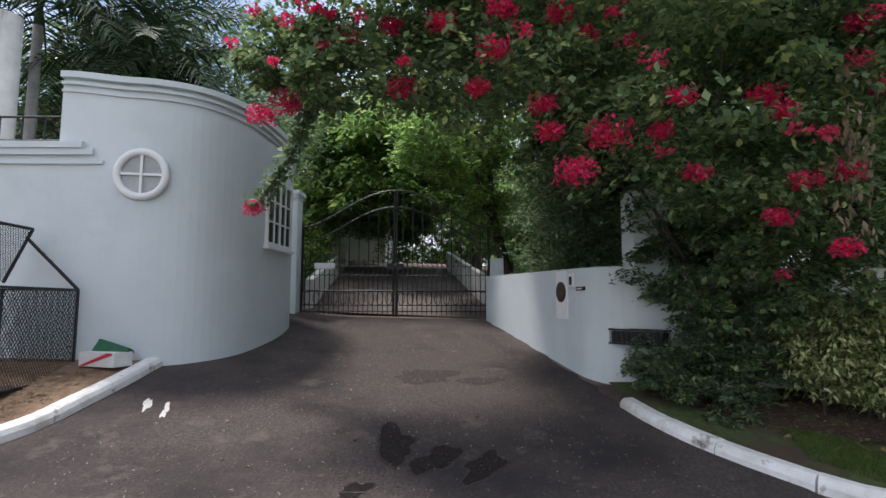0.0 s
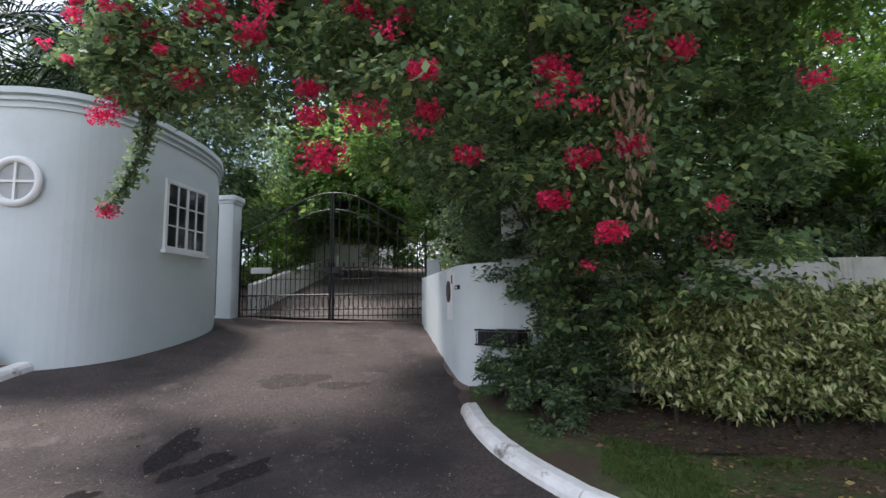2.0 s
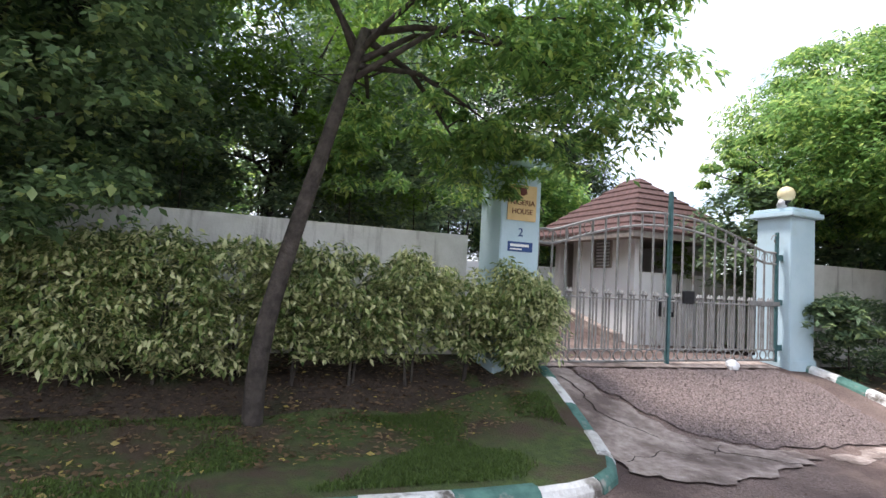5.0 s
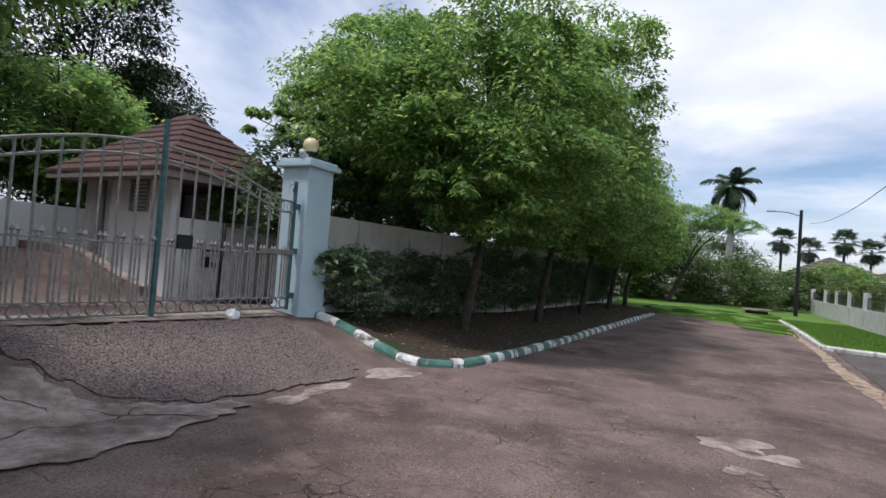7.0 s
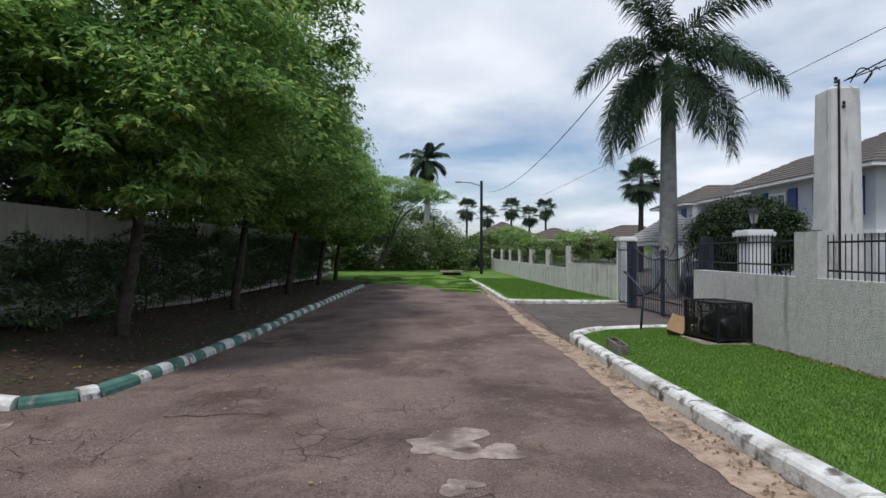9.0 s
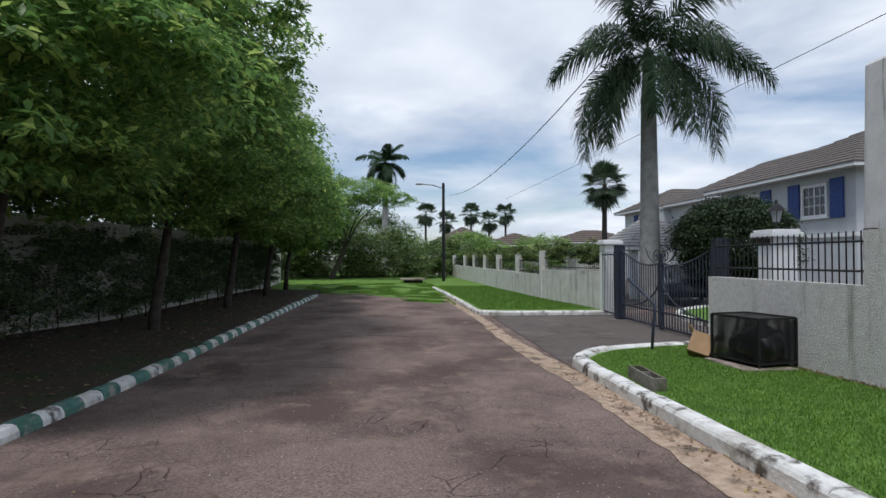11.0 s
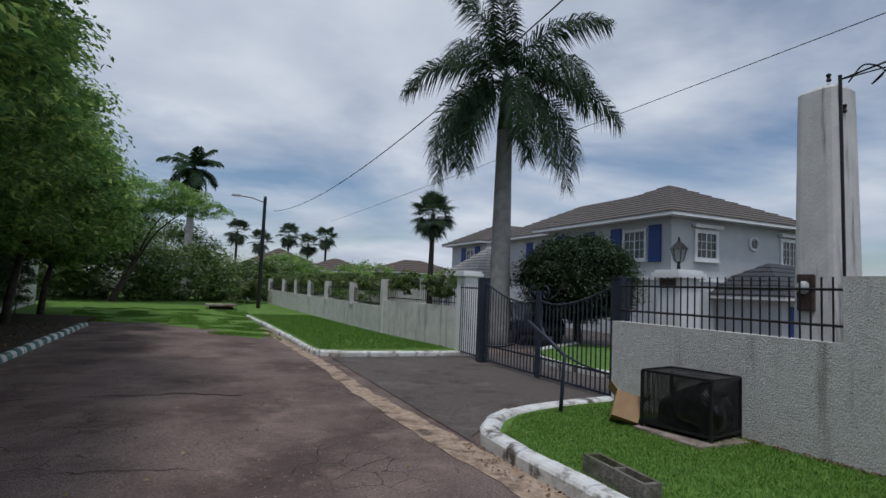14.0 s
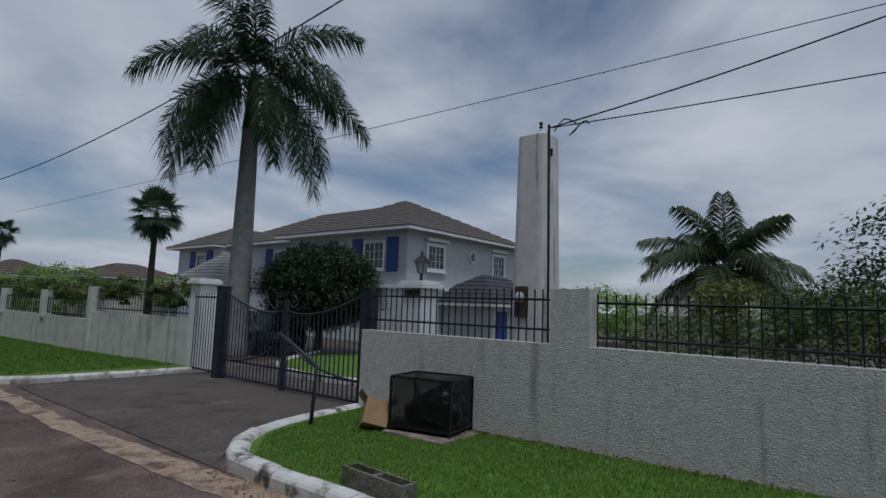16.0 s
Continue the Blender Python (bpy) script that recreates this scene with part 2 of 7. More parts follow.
NAVY_IRON = mat("dark slate-blue painted steel", (0.022, 0.028, 0.045), (0.045, 0.055, 0.08), 14.0, 0.5, 0.2)
GREY_IRON = mat("grey painted iron", (0.17, 0.168, 0.16), (0.29, 0.285, 0.275), 10.0, 0.6, 0.1, c=(0.13, 0.1, 0.08), cscale=4.0, cmix=(0.58, 0.68))
TEAL_IRON = mat("teal painted iron", (0.035, 0.095, 0.098), (0.075, 0.155, 0.16), 10.0, 0.5, 0.1)
PALE_BLUE = mat("pale blue pillar paint", (0.42, 0.56, 0.62), (0.5, 0.63, 0.68), 2.0, 0.8, bump=0.004, bscale=30, c=(0.36, 0.47, 0.5), cscale=1.0)
BARK = mat("grey-brown bark", (0.03, 0.025, 0.021), (0.08, 0.066, 0.056), 9.0, 0.95, bump=0.02, bscale=25)
PALM_TRUNK = mat("smooth grey palm trunk", (0.21, 0.205, 0.195), (0.33, 0.325, 0.315), 3.0, 0.85, bump=0.008, bscale=8)
GREEN_LEAF = leaf_mat("mid green leaves", (0.095, 0.19, 0.058), (0.235, 0.4, 0.11), (0.43, 0.55, 0.15), 0.74, thin=0.6, rough=0.42)
CYPRESS = leaf_mat("very dark fine leaves", (0.02, 0.042, 0.016), (0.06, 0.1, 0.035), thin=0.25)
DARK_LEAF = leaf_mat("dark green leaves", (0.075, 0.127, 0.07), (0.19, 0.28, 0.148), (0.31, 0.39, 0.17), 0.82, thin=0.5, rough=0.4)
BRIGHT_LEAF = leaf_mat("bright green leaves", (0.08, 0.16, 0.02), (0.19, 0.32, 0.05), thin=0.45)
HEDGE_LEAF = leaf_mat("variegated cream and green leaves", (0.09, 0.155, 0.045), (0.3, 0.37, 0.13), (0.64, 0.65, 0.35), 0.5, thin=0.4, rough=0.36)
FLOWER = leaf_mat("crimson bracts", (0.6, 0.016, 0.085), (0.88, 0.06, 0.21), thin=0.55)
# lighter than PALM_LEAF: the haze over far palms is put into the colour
HAZED_FAN_LEAF = leaf_mat("fan palm leaves lightened for haze", (0.03, 0.055, 0.03), (0.08, 0.12, 0.06), thin=0.3)
PALM_LEAF = leaf_mat("palm leaflets", (0.014, 0.034, 0.014), (0.042, 0.08, 0.034), thin=0.2, rough=0.6, gloss=0.2)


# ---- mesh helpers ----
def mesh_of(name, verts, faces, material, smooth=False):
    me = bpy.data.meshes.new(name)
    me.from_pydata(verts, [], faces)
    me.materials.append(material)
    if smooth:
        me.polygons.foreach_set("use_smooth", [True] * len(me.polygons))
    return me


def part(name, bm, material, parent=None, label="", smooth=False):
    """One bmesh (or a list of (verts, faces)) as one mesh object under a thing."""
    me = bpy.data.meshes.new(name)
    if smooth:
        for f in bm.faces:
            f.smooth = True
    bm.to_mesh(me)
    bm.free()
    me.materials.append(material)
    ob = new(name, me)
    ob.parent = parent
    if label:
        ob["label"] = label
    return ob


def thing(name, label, category, group="", at=(0, 0, 0), rz=0):
    e = new(name)
    e.matrix_basis = pose(*at, 0, 0, rz)
    return tagged(e, label, category, group)


def box(bm, x0, x1, y0, y1, z0, z1, bevel=0.0):
    r = bmesh.ops.create_cube(bm, size=1.0)
    bmesh.ops.scale(bm, vec=(x1 - x0, y1 - y0, z1 - z0), verts=r["verts"])
    bmesh.ops.translate(bm, vec=((x0 + x1) / 2, (y0 + y1) / 2, (z0 + z1) / 2), verts=r["verts"])
    if bevel:
        es = list({e for v in r["verts"] for e in v.link_edges})
        bmesh.ops.bevel(bm, geom=es, offset=bevel, segments=2, affect="EDGES")
    return bm


def boxes(*specs, bevel=0.0):
    bm = bmesh.new()
    for s in specs:
        box(bm, *s, bevel=bevel)
    return bm


def tube(bm, pts, r0, r1=None, seg=6, closed=False):
    """A round bar along points, tapering from r0 to r1."""
    r1 = r0 if r1 is None else r1
    P = [Vector(p) for p in pts]
    n, rings = len(P), []
    flat = max(p.y for p in P) - min(p.y for p in P) < 1e-6 and n > 4
    up = Vector((0, 1, 0)) if flat else Vector((0.31, 0.17, 0.93))
    for i, p in enumerate(P):
        if closed:
            d = P[(i + 1) % n] - P[i - 1]
        else:
            d = P[min(i + 1, n - 1)] - P[max(i - 1, 0)]
        d.normalize()
        s = d.cross(up if abs(d.dot(up)) < 0.95 else Vector((1, 0, 0))).normalized()
        u = s.cross(d)
        r = r0 + (r1 - r0) * i / max(n - 1, 1)
        rings.append([bm.verts.new(p + r * (math.cos(a) * s + math.sin(a) * u)) for a in [2 * math.pi * k / seg for k in range(seg)]])
    for i in range(n if closed else n - 1):
        A, B = rings[i], rings[(i + 1) % n]
        for k in range(seg):
            bm.faces.new((A[k], A[(k + 1) % seg], B[(k + 1) % seg], B[k]))
    if not closed:
        bm.faces.new(rings[0][::-1])
        bm.faces.new(rings[-1])
    return bm


def lathe(bm, prof, seg=20, at=(0, 0, 0)):
    """Rings of (radius, height) turned about the upright axis."""
    rings = [[bm.verts.new((at[0] + r * math.cos(2 * math.pi * k / seg), at[1] + r * math.sin(2 * math.pi * k / seg), at[2] + z)) for k in range(seg)] for r, z in prof]
    for A, B in zip(rings, rings[1:]):
        for k in range(seg):
            bm.faces.new((A[k], A[(k + 1) % seg], B[(k + 1) % seg], B[k]))
    bm.faces.new(rings[0][::-1])
    bm.faces.new(rings[-1])
    return bm


def sweep(bm, path, section, closed_ends=True):
    """A section of (side, up) points carried along a level path; side is to the right of travel."""
    P = [Vector(p) for p in path]
    rows = []
    for i, p in enumerate(P):
        a, b = P[max(i - 1, 0)], P[min(i + 1, len(P) - 1)]
        d = Vector((b.x - a.x, b.y - a.y, 0)).normalized()
        s = Vector((d.y, -d.x, 0))
        rows.append([bm.verts.new(p + s * o + Vector((0, 0, h))) for o, h in section])
    k = len(section)
    for A, B in zip(rows, rows[1:]):
        for j in range(k):
            bm.faces.new((A[j], A[(j + 1) % k], B[(j + 1) % k], B[j]))
    if closed_ends:
        bm.faces.new(rows[0][::-1])
        bm.faces.new(rows[-1])
    bmesh.ops.recalc_face_normals(bm, faces=bm.faces)
    return bm


def curve_pts(ctrl, step=0.25):
    """Smooth points through the control points."""
    P = [Vector(p) for p in ctrl]
    P = [2 * P[0] - P[1]] + P + [2 * P[-1] - P[-2]]
    out = []
    for i in range(1, len(P) - 2):
        a, b, c, d = P[i - 1], P[i], P[i + 1], P[i + 2]
        n = max(1, int((c - b).length / step))
        for k in range(n):
            t = k / n
            out.append(0.5 * ((2 * b) + (c - a) * t + (2 * a - 5 * b + 4 * c - d) * t * t + (3 * b - a - 3 * c + d) * t ** 3))
    out.append(P[-2])
    return out


def inside(poly, x, y):
    c, n = False, len(poly)
    for i in range(n):
        (x0, y0), (x1, y1) = poly[i][:2], poly[i - 1][:2]
        if (y0 > y) != (y1 > y) and x < (x1 - x0) * (y - y0) / (y1 - y0) + x0:
            c = not c
    return c


from mathutils.geometry import delaunay_2d_cdt


def sheet(name, poly, height, material, step=0.5, label="", kind="structure"):
    """A ground sheet filling a plan outline, at height(x, y)."""
    xs, ys = [p[0] for p in poly], [p[1] for p in poly]
    pts = [Vector((p[0], p[1])) for p in poly]
    n = len(pts)
    x = min(xs) + step / 2
    while x < max(xs):
        y = min(ys) + step / 2
        while y < max(ys):
            if inside(poly, x, y):
                pts.append(Vector((x, y)))
            y += step
        x += step
    vs, es, fs, *_ = delaunay_2d_cdt(pts, [], [list(range(n))], 1, 1e-4)
    me = mesh_of(name, [(v.x, v.y, height(v.x, v.y)) for v in vs], fs, material, True)
    ob = new(name, me)
    return tagged(ob, label, name.split("_")[0], "", kind)


RNG = np.random.default_rng(7)


def leaf_mesh(name, centres, size, material, aspect=0.45, droop=0.25, spread=0.42, flat=0.7, heading=None):
    """Folded four-cornered leaves at the centres, turned at random or fanning along the headings."""
    C = np.asarray(centres, float)
    n = len(C)
    ang = RNG.uniform(0, 2 * np.pi, n)
    if heading is not None:
        ang = heading + RNG.normal(0, 0.75, n)
    tilt = RNG.normal(-droop, spread, n)
    L = np.stack([np.cos(ang) * np.cos(tilt), np.sin(ang) * np.cos(tilt), np.sin(tilt)], 1)
    S = np.cross(L, np.array([0, 0, 1.0]) + RNG.normal(0, 0.45 * flat, (n, 3)))
    S /= np.linalg.norm(S, axis=1, keepdims=True) + 1e-9
    N = np.cross(S, L)
    sz = size * RNG.uniform(0.6, 1.25, (n, 1))
    base, tip = C - L * sz * 0.5, C + L * sz * 0.5
    mid = C - L * sz * 0.05 + N * sz * 0.0
    w = sz * aspect * 0.5
    a, b = mid + S * w + N * sz * 0.07, mid - S * w + N * sz * 0.07
    V = np.stack([base, a, tip, b], 1).reshape(-1, 3)
    me = bpy.data.meshes.new(name)
    me.vertices.add(4 * n)
    me.vertices.foreach_set("co", V.ravel())
    me.loops.add(4 * n)
    me.loops.foreach_set("vertex_index", np.arange(4 * n))
    me.polygons.add(n)
    me.polygons.foreach_set("loop_start", np.arange(n) * 4)
    me.update(calc_edges=True)
    me.materials.append(material)
    return me


def cloud(n, blobs, clumps=40, tight=0.16, shell=0.55, below=None):
    """n leaf places in clumps spread over ellipsoids (cx, cy, cz, rx, ry, rz), mostly near their surface."""
    B = np.asarray(blobs, float)
    vol = (B[:, 3] * B[:, 4] * B[:, 5]) ** 0.75
    k = RNG.choice(len(B), clumps, p=vol / vol.sum())
    d = RNG.normal(0, 1, (clumps, 3))
    d /= np.linalg.norm(d, axis=1, keepdims=True)
    r = shell + (1 - shell) * RNG.uniform(0, 1, (clumps, 1)) ** 0.6
    cen = B[k, :3] + d * r * B[k, 3:]
    rad = np.min(B[k, 3:], axis=1) * tight * RNG.uniform(0.6, 1.6, clumps)
    j = RNG.integers(0, clumps, n)
    g = RNG.normal(0, 1, (n, 3))
    g /= np.linalg.norm(g, axis=1, keepdims=True)
    g *= RNG.uniform(0, 1, (n, 1)) ** 0.45 * np.array([1.8, 1.8, 0.75])
    g[:, 2] -= 0.22 * (g[:, 0] ** 2 + g[:, 1] ** 2)
    return cen[j] + g * rad[j, None], np.arctan2(g[:, 1], g[:, 0])


# ---- ground heights ----
def smooth(t):
    t = max(0.0, min(1.0, t))
    return t * t * (3 - 2 * t)


def surf(x, y):
    """Height of the paved ground."""
    yc = max(-40.0, min(14.0, y))
    h = -0.018 * yc - 0.008 * max(-14.0, min(4.0, x))
    w = max(0.0, min(1.0, (y + 5.0) / 7.0))
    w = w * w * (3 - 2 * w)
    far = max(0.0, min(1.0, (y - 12.0) / 8.0))
    slope = (0.135 * (1 - w) + 0.13 * w) * (1 - far) + 0.02 * far
    s = max(0.0, -4.3 - x)
    h += 0.1 * max(0.0, min(1.0, (-9.0 - y) / 1.5)) * max(0.0, min(1.0, (-6.0 - x) / 1.5))
    h -= 0.19 * max(0.0, 1 - ((x + 5.4) / 1.1) ** 2) * max(0.0, min(1.0, (3.0 - abs(y)) / 1.2))
    # the ramp of the iron gate climbs to the sill, then the court lies level
    gate = smooth((y - 2.7) / 1.0) * smooth((10.6 - y) / 1.4)
    h += 0.235 * gate * smooth(s / 2.3) * (1 - smooth((-6.9 - x) / 2.6))
    h -= 0.33 * smooth((y - 3.2) / 2.5) * smooth((14.0 - y) / 2.0) * smooth((-7.4 - x) / 2.6) * (1 - smooth((-10.5 - x) / 3.2))
    return h + slope * min(s, 9.0) + (0.16 * (1 - w) + 0.01 * w) * max(0.0, min(s - 9.0, 15.0))


def lawn(x, y):
    return surf(x, y) + 0.12


def far_ground(x, y):
    return surf(x, y) - 0.15


# ---- ground ----
me = bpy.data.meshes.new("ground")
xs = [-900, -300, -120, -60] + [-40 + 2 * i for i in range(41)] + [60, 120, 300, 900]
ys = [-900, -300, -120, -60] + [-30 + 2 * i for i in range(56)] + [100, 150, 300, 900]
me.from_pydata([(x, y, far_ground(x, y)) for x in xs for y in ys], [],
               [(i * len(ys) + j, (i + 1) * len(ys) + j, (i + 1) * len(ys) + j + 1, i * len(ys) + j + 1) for i in range(len(xs) - 1) for j in range(len(ys) - 1)])
me.materials.append(PATCHY)
tagged(new("ground", me), "patchy grass and earth under the planting", "ground", "", "structure")

sheet("road", [(-34, -25), (6.0, -25), (6.0, 16), (7, 16), (16, 16.4), (16, 24), (6.0, 24), (5.5, 38), (-3.8, 38), (-3.8, 12), (-18, 12), (-34, 12)], surf, ASPHALT, 0.6,
      "worn dark asphalt road with paler patches")

LEFT_KERB_A = curve_pts([(-6.7, -4.36, 0), (-6.2, -4.24, 0), (-5.6, -4.02, 0), (-5.05, -3.7, 0), (-4.58, -3.36, 0), (-4.15, -2.86, 0), (-3.87, -2.2, 0), (-3.75, -1.3, 0), (-3.7, 0, 0), (-3.6, 1.6, 0), (-3.7, 2.6, 0), (-4.15, 3.1, 0), (-5.0, 3.45, 0), (-6.2, 3.75, 0)], 0.3)
LEFT_KERB_B = curve_pts([(-6.9, 9.55, 0), (-6.0, 9.6, 0), (-5.0, 9.45, 0), (-4.1, 9.4, 0), (-3.7, 9.75, 0), (-3.55, 10.6, 0), (-3.55, 15, 0), (-3.6, 21, 0), (-3.65, 31, 0)], 0.35)
LEFT_KERB_0 = curve_pts([(-8.0, -11.05, 0), (-7.2, -11.05, 0), (-6.2, -11.15, 0), (-5.1, -11.3, 0), (-4.2, -12.2, 0), (-4.0, -14, 0)], 0.3)
RIGHT_KERB_A = curve_pts([(6.15, 16.1, 0), (5.0, 15.95, 0), (3.9, 15.6, 0), (3.2, 14.9, 0), (3.05, 14.0, 0), (3.05, 10, 0), (3.1, 4, 0), (3.1, -4, 0), (3.1, -14, 0)], 0.4)
RIGHT_KERB_B = curve_pts([(6.6, 22.6, 0), (4.8, 22.6, 0), (3.3, 22.65, 0), (2.75, 22.9, 0), (2.6, 24, 0), (2.45, 30, 0), (2.1, 37, 0)], 0.4)


def kerb(name, path, height, width, pick, label, parts_len=0.0, wob=0.012):
    """A kerb cast in lengths along a path; pick(i) gives the paint of length i."""
    th = thing(name, label, "kerb")
    n = len(path)
    step = 1 if not parts_len else max(1, round(parts_len / ((path[1] - path[0]).length)))
    i, k = 0, 0
    rnd = random.Random(3)
    while i < n - 1:
        j = min(n - 1, i + step)
        seg = [Vector((p.x, p.y, surf(p.x, p.y))) for p in path[i:j + 1]]
        if len(seg) > 1:
            seg[0] = seg[0] + (seg[1] - seg[0]).normalized() * 0.0035
            w, h = width / 2, height + rnd.uniform(-wob, wob)
            bm = sweep(bmesh.new(), seg, [(-w, -0.15), (-w, h - 0.05), (-w + 0.02, h - 0.02), (-w + 0.05, h), (w - 0.08, h), (w - 0.035, h - 0.02), (w - 0.005, h - 0.07), (w + 0.015, -0.15)])
            part("kerbstone", bm, pick(k), th)
        i, k = j, k + 1
    return th


def flip(path):
    return list(reversed(path))


# left verge lawn
VERGE_A = [(p.x, p.y) for p in LEFT_KERB_A] + [(-7.4, 3.7), (-7.4, -4.4)]
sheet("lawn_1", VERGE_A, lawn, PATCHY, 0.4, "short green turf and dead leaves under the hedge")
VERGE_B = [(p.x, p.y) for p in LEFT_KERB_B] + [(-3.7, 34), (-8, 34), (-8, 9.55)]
sheet("lawn_2", VERGE_B, lawn, SHADED_SOIL, 0.5, "soil verge with dead leaves, darkened for tree shade")
VERGE_C = [(p.x, p.y) for p in flip(RIGHT_KERB_A)] + [(6.3, 16.1), (6.3, -14)]
sheet("lawn_3", VERGE_C, lawn, TURF, 0.5, "mown bright green lawn between kerb and wall")
VERGE_D = [(p.x, p.y) for p in RIGHT_KERB_B] + [(2, 60), (6.9, 60), (6.9, 22.6)]
sheet("lawn_4", VERGE_D, lawn, TURF, 0.5, "mown green lawn strip beside the garden wall")
sheet("bed_1", [(-4.0, -20)] + [(p.x, p.y) for p in flip(LEFT_KERB_0)] + [(-8.2, -11.1), (-8.2, -20)], lawn, EARTH, 0.5, "bare brown earth bed with dry leaves")
sheet("lawn_5", [(-3.65, 33.5), (-2.6, 32.6), (-1.6, 33.0), (-0.6, 30.8), (0.4, 30.2), (1.0, 27.8), (1.7, 27.0), (2.25, 29.5), (2.1, 37), (2.0, 60), (-8, 60), (-8, 34), (-3.7, 34)], lambda x, y: surf(x, y) + 0.006 + 0.3 * min(1, max(0, (y - 34) / 10)), TURF, 0.6, "rough green grass at the closed end of the road")

sheet("bed_2", [(-5.75, -3.3), (-5.6, -2.4), (-5.85, -1.2), (-5.7, 0.0), (-5.9, 0.9), (-5.75, 1.7), (-5.95, 2.5), (-6.0, 3.1), (-7.2, 3.1), (-7.2, -3.6), (-6.4, -3.7)], lambda x, y: lawn(x, y) + 0.006, SHADED_SOIL, 0.3, "dark leaf-strewn soil under the hedge")
kerb("white_kerb", LEFT_KERB_A[:14], 0.13, 0.24, lambda k: KERB_CLEAN, "white-painted worn concrete kerb beside the drive", 0.9)
kerb("striped_kerb", LEFT_KERB_A[13:], 0.13, 0.2, lambda k: (KERB_GREEN, KERB_WHITE)[k % 2], "green and white striped kerb round the lawn", 0.6)
kerb("striped_kerb", LEFT_KERB_B, 0.13, 0.2, lambda k: (KERB_GREEN, KERB_WHITE)[k % 2], "green and white striped kerb along the shaded verge", 0.6)
kerb("white_kerb", flip(LEFT_KERB_0), 0.15, 0.24, lambda k: KERB_CLEAN, "white-painted kerb round the earth bed", 1.2)
kerb("white_kerb", flip(RIGHT_KERB_A), 0.17, 0.26, lambda k: KERB_WHITE, "chipped white-painted kerb along the lawn", 0.8)
kerb("white_kerb", RIGHT_KERB_B, 0.15, 0.2, lambda k: KERB_WHITE, "white-painted kerb round the far lawn strip", 1.6)


# ---- walls ----
def wall(name, path, z0, z1, t, material, label, cap=None):
    """A wall of thickness t along a level path; z0 and z1 are functions of x and y."""
    bm = bmesh.new()
    P = [Vector(p) for p in path]
    rows = []
    for i, p in enumerate(P):
        a, b = P[max(i - 1, 0)], P[min(i + 1, len(P) - 1)]
        d = Vector((b.x - a.x, b.y - a.y, 0)).normalized()
        s = Vector((d.y, -d.x, 0)) * (t / 2)
        lo, hi = z0(p.x, p.y), z1(p.x, p.y)
        rows.append([bm.verts.new((p.x + s.x * k, p.y + s.y * k, h)) for k, h in ((-1, lo), (-1, hi), (1, hi), (1, lo))])
    for A, B in zip(rows, rows[1:]):
        for j in range(4):
            bm.faces.new((A[j], A[(j + 1) % 4], B[(j + 1) % 4], B[j]))
    bm.faces.new(rows[0][::-1])
    bm.faces.new(rows[-1])
    bmesh.ops.recalc_face_normals(bm, faces=bm.faces)
    ob = part(name, bm, material)
    return tagged(ob, label, "wall", "", "structure")


def line(a, b, step=0.5):
    n = max(1, int(math.dist(a, b) / step))
    return [(a[0] + (b[0] - a[0]) * i / n, a[1] + (b[1] - a[1]) * i / n, 0) for i in range(n + 1)]


low = lambda x, y: surf(x, y) - 0.3
# round gatehouse of the first drive
def inset(path, d):
    """The path moved to the right of its travel by d."""
    P = [Vector(p) for p in path]
    out = []
    for i, p in enumerate(P):
        a, b = P[max(i - 1, 0)], P[min(i + 1, len(P) - 1)]
        t = (b - a).normalized()
        out.append(p + Vector((t.y, -t.x, 0)) * d)
    return out


FACE = curve_pts([(-7.6, -12.6, 0), (-7.6, -11.8, 0), (-7.66, -11.2, 0), (-7.95, -10.6, 0), (-8.5, -10.2, 0), (-9.2, -10.02, 0), (-10.3, -9.93, 0), (-11.3, -10.05, 0), (-12.2, -10.45, 0)], 0.12)
tower_top = lambda x, y: 5.3 - 0.1 * smooth((y + 12.6) / 1.2) - 0.05 * max(0.0, -7.6 - x)
gatehouse = wall("wall_gatehouse", inset(FACE, -0.12), low, tower_top, 0.24, WHITE_BLUE, "smooth pale blue-white curved gatehouse wall")
for dz, d, h in ((-0.1, 0.085, 0.11), (-0.2, 0.055, 0.06), (-0.31, 0.032, 0.05)):
    bm = sweep(bmesh.new(), [Vector((p.x, p.y, tower_top(p.x, p.y) + dz)) for p in FACE], [(-0.003, 0), (d, 0.01), (d, h - 0.004), (-0.003, h - 0.004)])
    part("moulding", bm, WHITE_BLUE, gatehouse)
wall("wall_street", line((-7.72, -12.5), (-7.72, -22)), low, lambda x, y: 4.2, 0.24, WHITE_BLUE, "pale blue-white street wall beside the gatehouse")
for z, d, h, y1 in ((4.1, 0.09, 0.1, -12.2), (4.0, 0.06, 0.1, -12.05), (3.86, 0.04, 0.06, -11.9)):
    bm = boxes((-7.6 + 0.003, -7.6 + d, -22, y1, z, z + h))
    tagged(part("trim", bm, WHITE_BLUE), "stepped pale moulding along the street wall", "trim", "", "structure")
wall("wall_drive", curve_pts([(-12.9, -5.55, 0), (-10.6, -5.02, 0), (-8.6, -4.55, 0), (-8.0, -4.36, 0), (-7.74, -4.05, 0), (-7.68, -3.7, 0), (-7.66, -3.2, 0)], 0.12), low, lambda x, y: 2.34 + 0.02 * max(0, -x - 8), 0.3, WHITE_BLUE, "low pale blue-white wall curving along the drive")
wall("wall_verge_1", line((-7.3, -3.3), (-7.3, 3.05)), low, lambda x, y: 2.3, 0.2, OLD_WHITE, "white garden wall behind the hedge")
